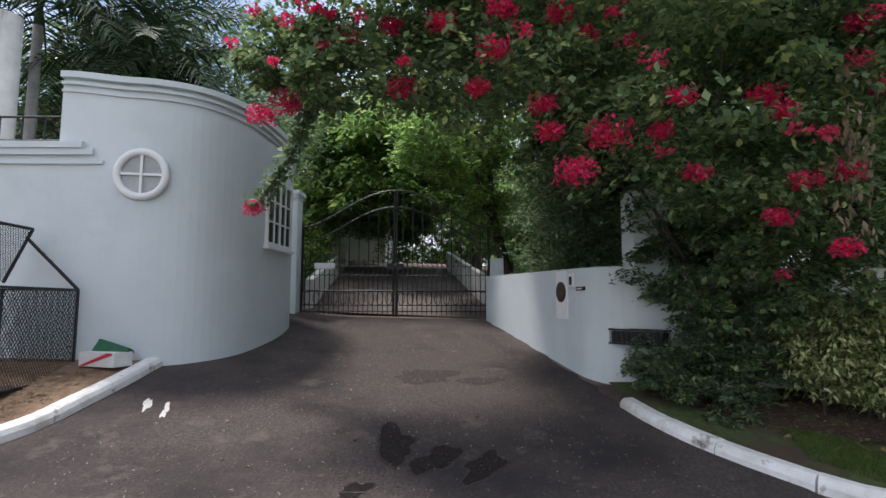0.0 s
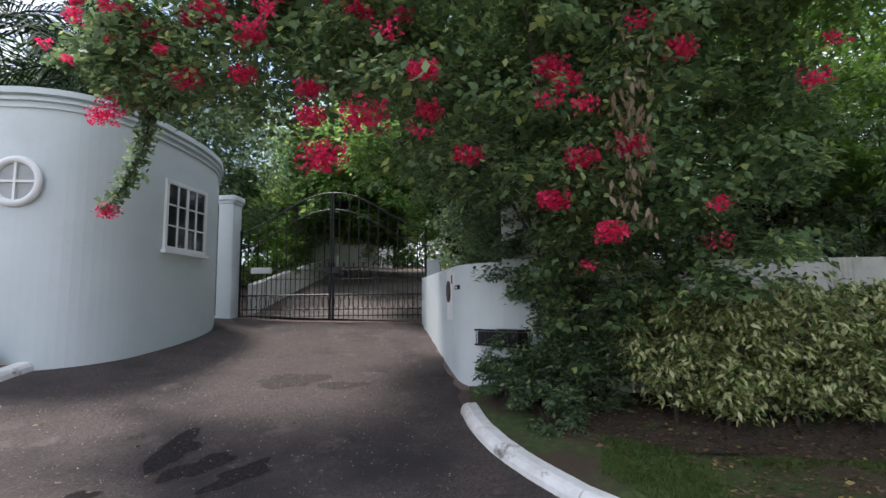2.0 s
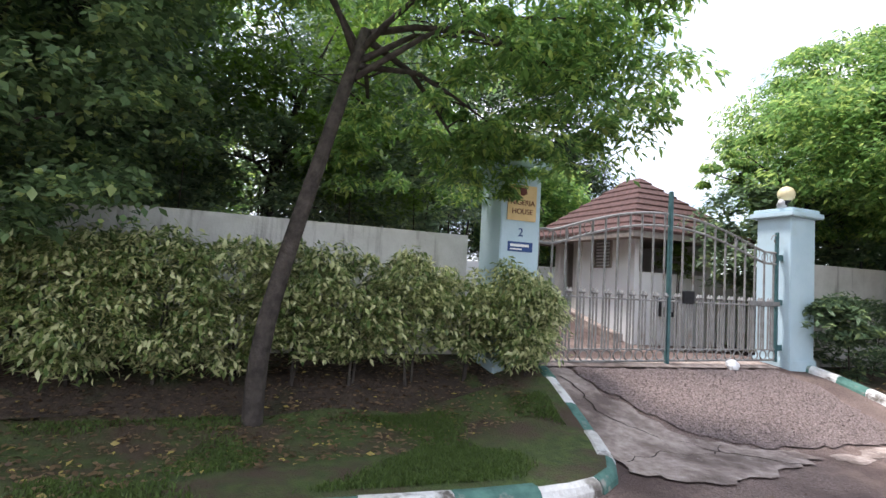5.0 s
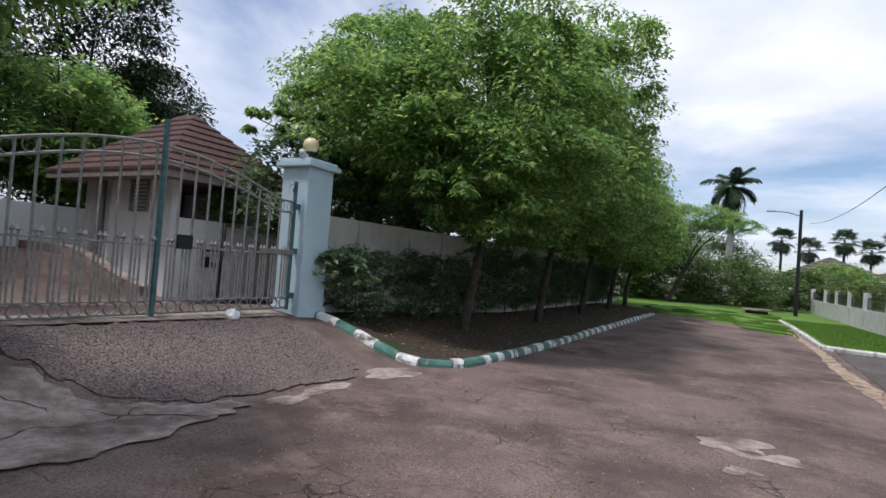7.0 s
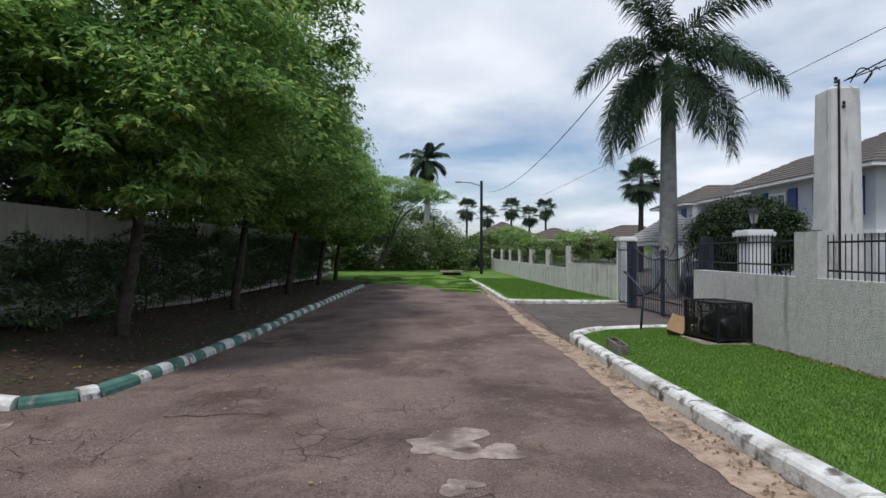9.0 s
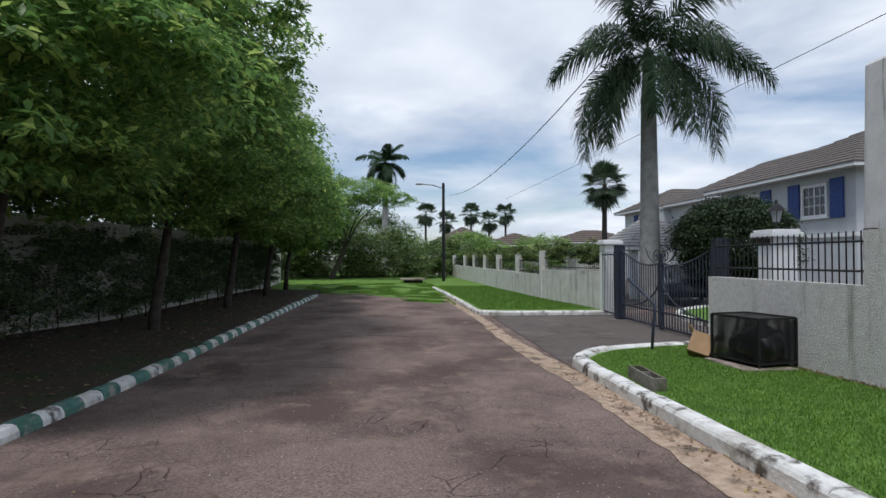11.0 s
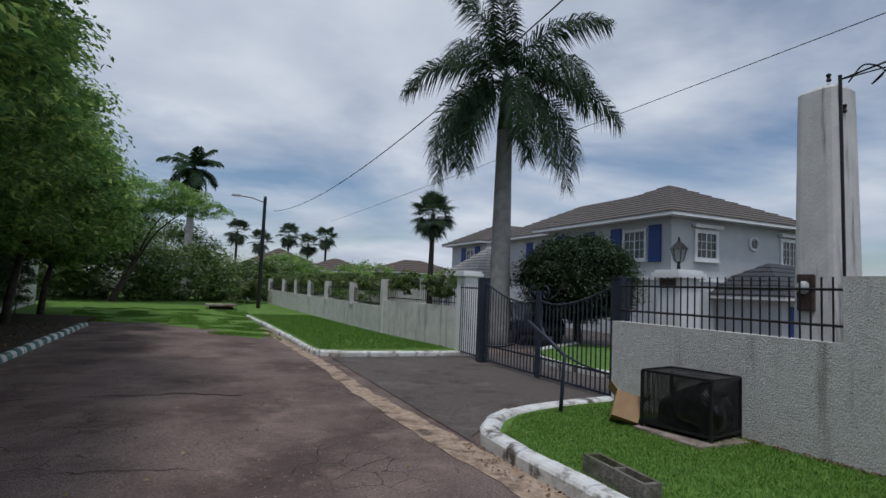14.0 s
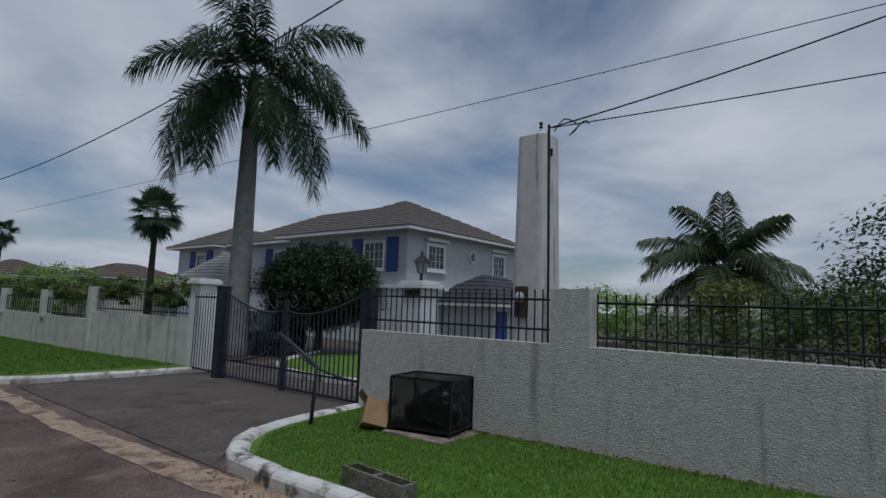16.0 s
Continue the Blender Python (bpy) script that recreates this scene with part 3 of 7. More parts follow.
wall("wall_verge_2", line((-7.2, 9.6), (-7.2, 40)), low, lambda x, y: 2.35 + 0.006 * (y - 10), 0.2, OLD_WHITE, "weathered white garden wall behind the trees")
RW = 6.22
wall("wall_lawn", line((RW, 16.05), (RW, -14)), low, lambda x, y: 1.13, 0.25, ROUGHCAST, "white roughcast boundary wall with stained base")
part("stub", boxes((RW - 0.125, RW + 0.125, 11.95, 12.5, 1.13, 1.85)), ROUGHCAST, bpy.data.objects["wall_lawn"], "taller roughcast stub pillar")
wall("wall_far", line((6.75, 23.0), (6.05, 27.9)), low, lambda x, y: 1.05, 0.22, OLD_WHITE, "weathered white garden wall with dark streaks")
wall("wall_far_2", line((6.05, 28.1), (5.0, 54.5)), low, lambda x, y: 0.8 + 0.005 * (y - 28), 0.2, OLD_WHITE, "lower weathered white garden wall with streaks")


# ---- trees and plants ----
def tree(name, label, base, height, lean, blobs, leaves, leaf, material, trunk_r=0.14, clumps=120, tight=0.2, seed=1, limbs=7, aspect=0.42, fork=0.35, droop=0.3, shell=0.5, bark=None, trunk_path=None):
    """A tapered leaning trunk that forks into limbs that reach into the crown's masses."""
    rnd = random.Random(seed)
    bx, by, bz = base
    th = thing(name, label, "tree", at=(bx, by, bz))
    top = Vector((lean[0], lean[1], height * fork))
    mid = top * 0.5 + Vector((rnd.uniform(-.1, .1), rnd.uniform(-.1, .1), 0))
    route = trunk_path or [(0, 0, -0.2), (0.02, 0, 0.25), mid, top]
    top = Vector(route[-1])
    bm = tube(bmesh.new(), curve_pts(route, 0.25), trunk_r * 1.25, trunk_r * 0.75, 9)
    part("trunk", bm, bark or BARK, th, smooth=True)
    B = [Vector(b[:3]) - Vector(base) for b in blobs]
    for i in range(limbs):
        b = B[i % len(B)]
        r = blobs[i % len(B)][3:]
        end = b + Vector((rnd.uniform(-.5, .5) * r[0], rnd.uniform(-.5, .5) * r[1], rnd.uniform(-.2, .6) * r[2]))
        st = top * rnd.uniform(0.85, 1.0)
        m1 = st.lerp(end, 0.4) + Vector((0, 0, 0.12 * (end - st).length))
        bm = tube(bmesh.new(), curve_pts([st, m1, end], 0.4), trunk_r * 0.5, trunk_r * 0.08, 6)
        for _ in range(3):
            q = m1.lerp(end, rnd.uniform(0, .6))
            e2 = q + Vector((rnd.uniform(-.6, .6) * r[0], rnd.uniform(-.6, .6) * r[1], rnd.uniform(0, .5) * r[2]))
            tube(bm, [q, q.lerp(e2, .5) + Vector((0, 0, .08)), e2], trunk_r * 0.2, trunk_r * 0.04, 5)
        part("limb", bm, bark or BARK, th, smooth=True)
    pts, head = cloud(leaves, blobs, clumps, tight, shell)
    crown = new("crown", leaf_mesh("crown", pts - np.array(base), leaf, material, aspect, droop, 0.34, 0.5, head))
    crown.parent = th
    return th


def bush(name, label, blobs, leaves, leaf, material, clumps=60, tight=0.22, aspect=0.45, category="bush", shell=0.6, droop=0.1):
    c = np.asarray(blobs, float)
    base = (float(c[:, 0].mean()), float(c[:, 1].mean()), 0)
    base = (base[0], base[1], surf(base[0], base[1]))
    th = thing(name, label, category, at=base)
    rnd = random.Random(len(name) + leaves)
    for b in blobs:
        if b[2] - b[5] - surf(b[0], b[1]) < (4.0 if name.startswith(("garden", "court", "distant")) else 0.5) and len(blobs) < 30:
            for _ in range(2 if len(blobs) < 14 else 1):
                x, y = b[0] + rnd.uniform(-.15, .15) * b[3], b[1] + rnd.uniform(-.15, .15) * b[4]
                st = tube(bmesh.new(), [(x - base[0], y - base[1], surf(x, y) - base[2] - 0.05), (b[0] + rnd.uniform(-.3, .3) * b[3] - base[0], b[1] + rnd.uniform(-.3, .3) * b[4] - base[1], b[2] - base[2])], 0.022, 0.008, 5)
                part("stem", st, BARK, th)
    pts, head = cloud(leaves, blobs, clumps, tight, shell)
    fo = new("foliage", leaf_mesh("foliage", pts - np.array(base), leaf, material, aspect, droop, 0.42, 0.7, head))
    fo.parent = th
    return th


def feather_frond(length, rise, arch, n, leaflet, width, hang, rnd, plume=0.0):
    """One arching palm frond along +x: its midrib and leaflets as vertices and faces."""
    V, F = [], []
    P = []
    for i in range(13):
        t = i / 12
        a = rise - arch * t
        P.append(Vector((0, 0, 0)) if not i else P[-1] + Vector((math.cos(a), 0, math.sin(a))) * length / 12)

    def quad(a, b, c, d):
        k = len(V)
        V.extend([tuple(a), tuple(b), tuple(c), tuple(d)])
        F.append((k, k + 1, k + 2, k + 3))
    for i in range(12):
        w = 0.035 * (1 - i / 13)
        for s in (Vector((0, w, 0)), Vector((0, 0, w))):
            quad(P[i] - s, P[i] + s, P[i + 1] + s * 0.9, P[i + 1] - s * 0.9)
    for j in range(n):
        t = 0.12 + 0.86 * j / n
        k = min(11, int(t * 12))
        p = P[k].lerp(P[k + 1], t * 12 - k)
        d = (P[k + 1] - P[k]).normalized()
        L = leaflet * (0.55 + 0.9 * math.sin(math.pi * min(1, t * 0.9 + 0.08))) * rnd.uniform(0.85, 1.1)
        for s in (-1, 1):
            f = plume * rnd.uniform(-1, 1)
            side = Vector((0, s * math.cos(f), 0)) + Vector((-d.z, 0, d.x)) * math.sin(f)
            out = (side * 0.8 + d * (0.45 + 0.5 * t) + Vector((0, 0, rnd.uniform(-0.15, 0.35) * (plume == 0)))).normalized()
            m = p + out * L * 0.5
            e = p + out * L + Vector((0, 0, -hang * L))
            w = d * width * 0.5
            quad(p - w * 0.5, p + w * 0.5, m + w, m - w)
            k2 = len(V)
            V.extend([tuple(m - w), tuple(m + w), tuple(e)])
            F.append((k2, k2 + 1, k2 + 2))
    return V, F


def feather_palm(name, label, base, height, trunk_r, fronds, length, seed=1, shaft=1.6, n=46, hang=0.35, leaf=None, old=0.0, trunk=None, trunk_lean=(0, 0), low_end=100, width=0.07, curl=(50, 70), spread=(), plume=0.0):
    rnd = random.Random(seed)
    th = thing(name, label, "palm tree", at=base)
    z1 = height - shaft
    lx, ly = trunk_lean
    bm = tube(bmesh.new(), curve_pts([(0, 0, -0.3), (0, 0, 0.4), (lx * .3, ly * .3, z1 * 0.4), (lx * .7, ly * .7, z1 * 0.75), (lx, ly, z1)], 0.5), trunk_r * 1.2, trunk_r * 0.8, 14)
    part("trunk", bm, trunk or PALM_TRUNK, th, smooth=True)
    if shaft > 0.2:
        bm = tube(bmesh.new(), [(lx, ly, z1 - 0.05), (lx, ly, z1 + shaft * 0.3), (lx, ly, height - 0.1), (lx, ly, height + 0.3)], trunk_r * 0.85, trunk_r * 0.4, 12)
        part("crownshaft", bm, leaf or PALM_LEAF, th, "green crownshaft", smooth=True)
    for turn, rise, arch, size in spread:
        V, F = feather_frond(length * size, radians(rise), radians(arch), n, length * 0.165, width, hang, rnd, plume)
        ob = new("frond", mesh_of("frond", V, F, leaf or PALM_LEAF))
        ob.parent = th
        ob.matrix_basis = pose(lx, ly, height, 0, 0, turn)
    for i in range(0 if spread else fronds):
        u = (i + 0.5) / fronds
        rise = radians(84 - low_end * u ** 0.95 + rnd.uniform(-8, 8))
        arch = radians(rnd.uniform(*curl) + 25 * min(u, 0.5))
        V, F = feather_frond(length * rnd.uniform(0.88, 1.08), rise, arch, n, length * 0.22, width, hang, rnd)
        ob = new("frond", mesh_of("frond", V, F, leaf or PALM_LEAF))
        ob.parent = th
        ob.matrix_basis = pose(lx, ly, height, 0, 0, i * 137.5 + rnd.uniform(-10, 10))
    return th


def fan_palm(name, label, base, height, trunk_r, fans, size, seed=1):
    rnd = random.Random(seed)
    th = thing(name, label, "palm tree", at=base)
    part("trunk", tube(bmesh.new(), [(0, 0, -0.3), (0, 0, height * 0.5), (0.05, 0, height)], trunk_r * 1.2, trunk_r * 0.8, 9), BARK, th, smooth=True)
    for i in range(fans):
        u = (i + 0.5) / fans
        rise = radians(82 - 165 * (u if i % 2 else rnd.random()) + rnd.uniform(-10, 10))
        V, F = [], []
        stem = size * 0.55
        tip = Vector((math.cos(rise), 0, math.sin(rise))) * stem
        V += [(0, -.02, 0), (0, .02, 0), (tip.x, .015, tip.z), (tip.x, -.015, tip.z)]
        F.append((0, 1, 2, 3))
        d = tip.normalized()
        for k in range(17):
            a = radians(-115 + 230 * k / 16)
            w = Vector((0, 1, 0)) * math.sin(a) + d * math.cos(a)
            e = tip + w * size * 0.55 * rnd.uniform(.85, 1.1) + Vector((0, 0, -0.12 * size))
            s = w.cross(d.cross(Vector((0, 1, 0)))).normalized() * size * 0.035
            m = tip + w * size * 0.3
            q = len(V)
            V += [tuple(tip), tuple(m + s), tuple(e), tuple(m - s)]
            F.append((q, q + 1, q + 2, q + 3))
        ob = new("fan", mesh_of("fan", V, F, HAZED_FAN_LEAF))
        ob.parent = th
        ob.matrix_basis = pose(0, 0, height, 0, 0, i * 137.5)
    return th


def blob_sheet(name, cx, cy, rx, ry, material, label, seed, lift=0.006, jag=0.25, n=40, height=None, turn=0.0):
    """An uneven patch lying on the paving."""
    rnd = random.Random(seed)
    ph = [rnd.uniform(0, 6.28) for _ in range(6)]
    P = []
    for k in range(n):
        a = 2 * math.pi * k / n
        r = 1 + jag * sum(math.sin((i + 2) * a + ph[i]) / (i + 1.6) for i in range(6)) + rnd.uniform(-.04, .04)
        x, y = rx * r * math.cos(a), ry * r * math.sin(a)
        c, s = math.cos(radians(turn)), math.sin(radians(turn))
        P.append((cx + x * c - y * s, cy + x * s + y * c))
    return sheet(name, P, lambda x, y: (height or surf)(x, y) + lift, material, 0.35, label)


def ragged(poly, amp, step, seed):
    """The outline with its sides broken into short uneven lengths."""
    rnd = random.Random(seed)
    out = []
    for a, b in zip(poly, poly[1:] + poly[:1]):
        n = max(1, int(math.dist(a, b) / step))
        for k in range(n):
            t = k / n
            out.append((a[0] + (b[0] - a[0]) * t + rnd.uniform(-amp, amp), a[1] + (b[1] - a[1]) * t + rnd.uniform(-amp, amp)))
    return out


# ---- paving pieces ----
sheet("drive_2", ragged([(-3.4, -11.2), (-3.2, -4.0), (-4.3, -3.4), (-6.3, -4.4), (-7.9, -4.6), (-12.9, -5.7), (-12.9, -10.9), (-11, -10.9), (-8.8, -10.9), (-8.3, -11.6), (-7.75, -11.6), (-7.4, -11.15)], 0.05, 0.3, 2), lambda x, y: surf(x, y) + 0.012, DRIVE, 0.3, "dark stained asphalt drive before the black gate")
sheet("drive_1", [(6.0, 16.2), (5.0, 16.1), (3.7, 15.75), (3.0, 15.0), (2.9, 14.6), (2.9, 22.4), (3.3, 22.5), (6.6, 22.5), (14, 22.5), (14, 16.3)], lambda x, y: surf(x, y) + 0.012, NEW_ASPHALT, 0.5, "smooth dark asphalt drive before the steel gate")
sheet("gutter_1", ragged([(2.95, -14), (2.5, -14), (2.55, 6), (2.46, 9), (2.52, 13), (2.4, 15), (2.3, 18), (2.35, 21), (2.2, 25), (1.95, 31), (1.9, 36), (2.0, 36.5), (2.3, 31), (2.48, 25), (2.66, 21), (2.62, 18), (2.8, 15.5), (2.92, 14)], 0.035, 0.22, 9), lambda x, y: surf(x, y) + 0.007, GUTTER, 0.4, "buff stained concrete gutter strip along the kerb")
sheet("apron_1", ragged([(-4.0, 3.2), (-4.9, 3.55), (-6.4, 3.85), (-6.4, 4.3), (-5.6, 4.35), (-5.1, 4.5), (-4.75, 4.5), (-4.5, 4.85), (-4.35, 5.2), (-4.25, 5.3), (-4.15, 5.8), (-3.9, 5.75), (-3.75, 5.2), (-3.6, 4.6), (-3.55, 4.1), (-3.65, 3.6)], 0.07, 0.12, 5), lambda x, y: surf(x, y) + 0.024, CONCRETE, 0.2, "cracked pale concrete exposed at the gate drive")
blob_sheet("apron_2", -3.85, 6.25, 0.14, 0.3, CONCRETE, "small patch of bare pale concrete", 3)
blob_sheet("apron_3", -3.95, 7.0, 0.16, 0.42, CONCRETE, "patch of bare pale concrete", 5)
blob_sheet("apron_4", -4.0, 8.5, 0.28, 0.6, CONCRETE, "patch of bare pale concrete", 8)
sheet("apron_5", ragged([(-6.45, 4.35), (-6.45, 8.6), (-5.8, 8.7), (-4.6, 8.4), (-4.15, 7.8), (-4.2, 6.6), (-4.3, 5.5), (-4.6, 4.9), (-5.1, 4.6), (-5.7, 4.45)], 0.075, 0.12, 6), lambda x, y: surf(x, y) + 0.02, GRAVELLY, 0.2, "coarse stony asphalt ramp before the iron gate")
sheet("gate_sill", [(-6.5, 3.8), (-6.5, 8.8), (-6.9, 8.8), (-6.9, 3.8)], lambda x, y: surf(x, y) + 0.026, CONCRETE, 0.2, "pale concrete sill under the iron gate")
for i, (cx, cy, rx, ry) in enumerate(((0.45, 8.5, 0.36, 0.3), (0.75, 8.2, 0.3, 0.2), (0.5, 7.5, 0.14, 0.13), (1.35, 7.0, 0.18, 0.14), (1.2, 6.3, 0.16, 0.22), (0.95, 6.6, 0.1, 0.1))):
    blob_sheet("road_patch", cx, cy, rx, ry, CONCRETE, "ragged pale worn patch in the asphalt", 20 + i, 0.005, 0.42, 60)
SPOTS = ((-5.35, -7.25, 0.42, 0.2, 12), (-5.0, -6.8, 0.34, 0.17, -20), (-4.85, -6.35, 0.36, 0.14, -35), (-4.3, -7.5, 0.16, 0.12, 0), (-5.65, -7.85, 0.07, 0.06, 0), (-7.9, -7.0, 0.3, 0.4, 0), (-7.7, -6.2, 0.14, 0.3, 20))
for i, (cx, cy, rx, ry, tn) in enumerate(SPOTS):
    blob_sheet("oil_stain", cx, cy, rx * 1.14, ry * 1.2, SOAKED, "soft dark edge of an oil stain on the drive", 60 + i, 0.016, 0.3, 60, turn=tn)
    if rx > 0.14 and cx > -7:
        blob_sheet("oil_stain", cx, cy, rx, ry, STAIN_AND_MOUTH, "oil-dark stain on the drive", 60 + i, 0.02, 0.34, 60, turn=tn)
blob_sheet("paint_mark", -6.3, -10.35, 0.2, 0.045, WORN_WHITE, "flaking white paint mark on the drive", 70, 0.018, 0.45, turn=15)
blob_sheet("paint_mark", -6.15, -10.05, 0.2, 0.04, WORN_WHITE, "flaking white paint mark on the drive", 71, 0.018, 0.45, turn=20)

def crack(ctrl, width, seed, height=surf, lift=0.008):
    """A broken hairline crack that wanders along the control points."""
    rnd = random.Random(seed)
    P = curve_pts([(x, y, 0) for x, y in ctrl], 0.07)
    V, F = [], []
    off, w, prev = 0.0, 0.5, None
    for i in range(len(P) - 1):
        d = (P[i + 1] - P[i]).normalized()
        nn = Vector((-d.y, d.x, 0))
        off = off * 0.8 + rnd.uniform(-0.05, 0.05)
        w = min(1.0, max(0.0, w + rnd.uniform(-0.33, 0.33)))
        c = P[i] + nn * off
        h = width * w * 0.5
        if h < width * 0.07:
            prev = None
            continue
        k = len(V)
        for q in (c + nn * h, c - nn * h):
            V.append((q.x, q.y, height(q.x, q.y) + lift))
        if prev is not None:
            F.append((prev, prev + 1, k + 1, k))
        prev = k
    ob = new("road_crack", mesh_of("road_crack", V, F, CRACK))
    return tagged(ob, "thin broken dark crack in the paving", "crack", "", "structure")


for i, (pts, w) in enumerate((([(-1.4, 11.3), (-0.9, 11.12), (-0.5, 11.2)], 0.016), ([(-2.6, 14.6), (-1.2, 14.8), (0.2, 14.5)], 0.02), ([(-2.4, 9.1), (-1.6, 9.3), (-0.6, 9.0)], 0.022),
                              ([(-2.6, 18.1), (-1, 18.4), (0.6, 18)], 0.045), ([(-3.7, 4.4), (-4.4, 4.3), (-5.2, 4.0), (-6.2, 4.1)], 0.022), ([(-4.2, 3.4), (-4.3, 4.0), (-4.2, 4.6), (-4.4, 5.0)], 0.02),
                              ([(-3.75, 5.3), (-4.1, 4.9), (-4.7, 4.4)], 0.02), ([(0.2, 21.5), (1.1, 21.2), (2.1, 21.6)], 0.04))):
    crack(pts, w, 200 + i, lift=0.03 if pts[0][0] < -3.6 else 0.008)

# ---- first drive: gatehouse details ----
GLASS = mat("dark window glass", (0.02, 0.024, 0.026), rough=0.08, spec=0.6)
FROST = mat("pale obscured glass", (0.3, 0.32, 0.33), (0.4, 0.42, 0.42), 3.0, 0.35)


def panes_window(name, w, h, cols, rows, m, label, parent=None, frame_mat=None, sill=True, fw=0.07, gap=0.025, glass=None, depth=0.07):
    """A window in its own plane: x across, z up, facing -y: frame, sash bars, panes, sill."""
    fm = frame_mat or WHITE_PAINT
    th = tagged(new(name), label, "window")
    th.matrix_basis = m
    if parent:
        th.parent = parent
        for key in ("category",):
            del th[key]
    part("window_frame", boxes((-w / 2 - fw, -w / 2, -depth, 0.05, -h / 2 - fw, h / 2 + fw), (w / 2, w / 2 + fw, -depth, 0.05, -h / 2 - fw, h / 2 + fw), (-w / 2, w / 2, -depth + .002, 0.05, h / 2, h / 2 + fw), (-w / 2, w / 2, -depth + .002, 0.05, -h / 2 - fw, -h / 2)), fm, th)
    cw, rh = w / cols, h / rows
    bm = bmesh.new()
    for c in range(1, cols):
        g = gap * (2.4 if c * 2 == cols else 1)
        box(bm, -w / 2 + c * cw - g / 2, -w / 2 + c * cw + g / 2, -0.03, 0.03, -h / 2, h / 2)
    for r in range(1, rows):
        box(bm, -w / 2, w / 2, -0.026, 0.026, -h / 2 + r * rh - gap / 2, -h / 2 + r * rh + gap / 2)
    part("sash_bar", bm, fm, th)
    for c in range(cols):
        for r in range(rows):
            part("pane", boxes((-w / 2 + c * cw + .008, -w / 2 + (c + 1) * cw - .008, -0.004, 0.004, -h / 2 + r * rh + .008, -h / 2 + (r + 1) * rh - .008)), glass or GLASS, th)
    if sill:
        part("window_sill", boxes((-w / 2 - fw - .04, w / 2 + fw + .04, -depth - 0.05, 0.05, -h / 2 - fw - 0.06, -h / 2 - fw)), fm, th)
    return th


panes_window("window_1", 1.14, 1.17, 4, 3, pose(-9.98, -9.935, 3.48, 0, 0, 176), "white casement window of small dark panes in the gatehouse", depth=0.03)
bpy.data.objects["window_1"]["kind"] = "structure"
oc = tagged(new("window_2"), "round white-framed window with a cross bar", "window", "", "structure")
oc.matrix_basis = pose(-7.63, -11.33, 3.71, 0, 0, 100)
bm = bmesh.new()
tube(bm, [(0.345 * math.cos(a), -0.02, 0.345 * math.sin(a)) for a in [2 * math.pi * k / 40 for k in range(40)]], 0.06, seg=8, closed=True)
part("window_frame", bm, WHITE_PAINT, oc, smooth=True)
part("sash_bar", boxes((-0.018, 0.018, -0.05, 0.01, -0.31, 0.31), (-0.31, 0.31, -0.048, 0.008, -0.018, 0.018)), WHITE_PAINT, oc)
bm = bmesh.new()
r = bmesh.ops.create_circle(bm, cap_ends=True, radius=0.33, segments=40)
bmesh.ops.rotate(bm, matrix=Euler((radians(90), 0, 0)).to_matrix(), verts=bm.verts)
bmesh.ops.translate(bm, vec=(0, -0.012, 0), verts=bm.verts)
part("pane", bm, FROST, oc)

pier = thing("gate_pier", "white rendered gate pier with a flat cap", "pillar", at=(-12.92, -10.5, surf(-12.95, -10.5)))
part("shaft", boxes((-0.22, 0.22, -0.19, 0.19, -0.3, 2.78), bevel=0.01), WHITE_BLUE, pier)
part("cap", boxes((-0.28, 0.28, -0.25, 0.25, 2.85, 2.98), bevel=0.02), WHITE_BLUE, pier)
part("neck", boxes((-0.245, 0.245, -0.215, 0.215, 2.78, 2.85), bevel=0.01), WHITE_BLUE, pier)
door = thing("side_door", "narrow black iron side door beside the pier", "door", at=(-12.95, -11.1, surf(-12.9, -11)), rz=90)
part("panel", boxes((-0.4, 0.4, -0.02, 0.02, 0.02, 2.55)), BLACK_IRON, door)
for k in range(4):
    part("bar", tube(bmesh.new(), [(-0.28 + 0.18 * k, 0, 2.55), (-0.28 + 0.18 * k, 0, 2.75)], 0.012), BLACK_IRON, door)
part("threshold", boxes((-0.45, 0.45, -0.2, 0.35, -0.2, 0.02)), WHITE_BLUE, door)
pr = thing("gate_pier", "low pale gate pier at the end of the drive wall", "pillar", at=(-13.1, -5.42, surf(-13.1, -5.42)))
part("shaft", boxes((-0.18, 0.18, -0.16, 0.16, -0.3, 1.5), bevel=0.01), WHITE_BLUE, pr)


def bar_part(th, name, pts, r, material, seg=5, r1=None):
    return part(name, tube(bmesh.new(), pts, r, r1, seg), material, th)


def spear(th, x, z0, z1, material, r=0.011, name="bar"):
    bm = tube(bmesh.new(), [(x, 0, z0), (x, 0, z1 - 0.09)], r, seg=4)
    lathe(bm, [(r, z1 - 0.09), (r * 2.3, z1 - 0.065), (r * 0.3, z1)], 5, (x, 0, 0))
    return part(name, bm, material, th)


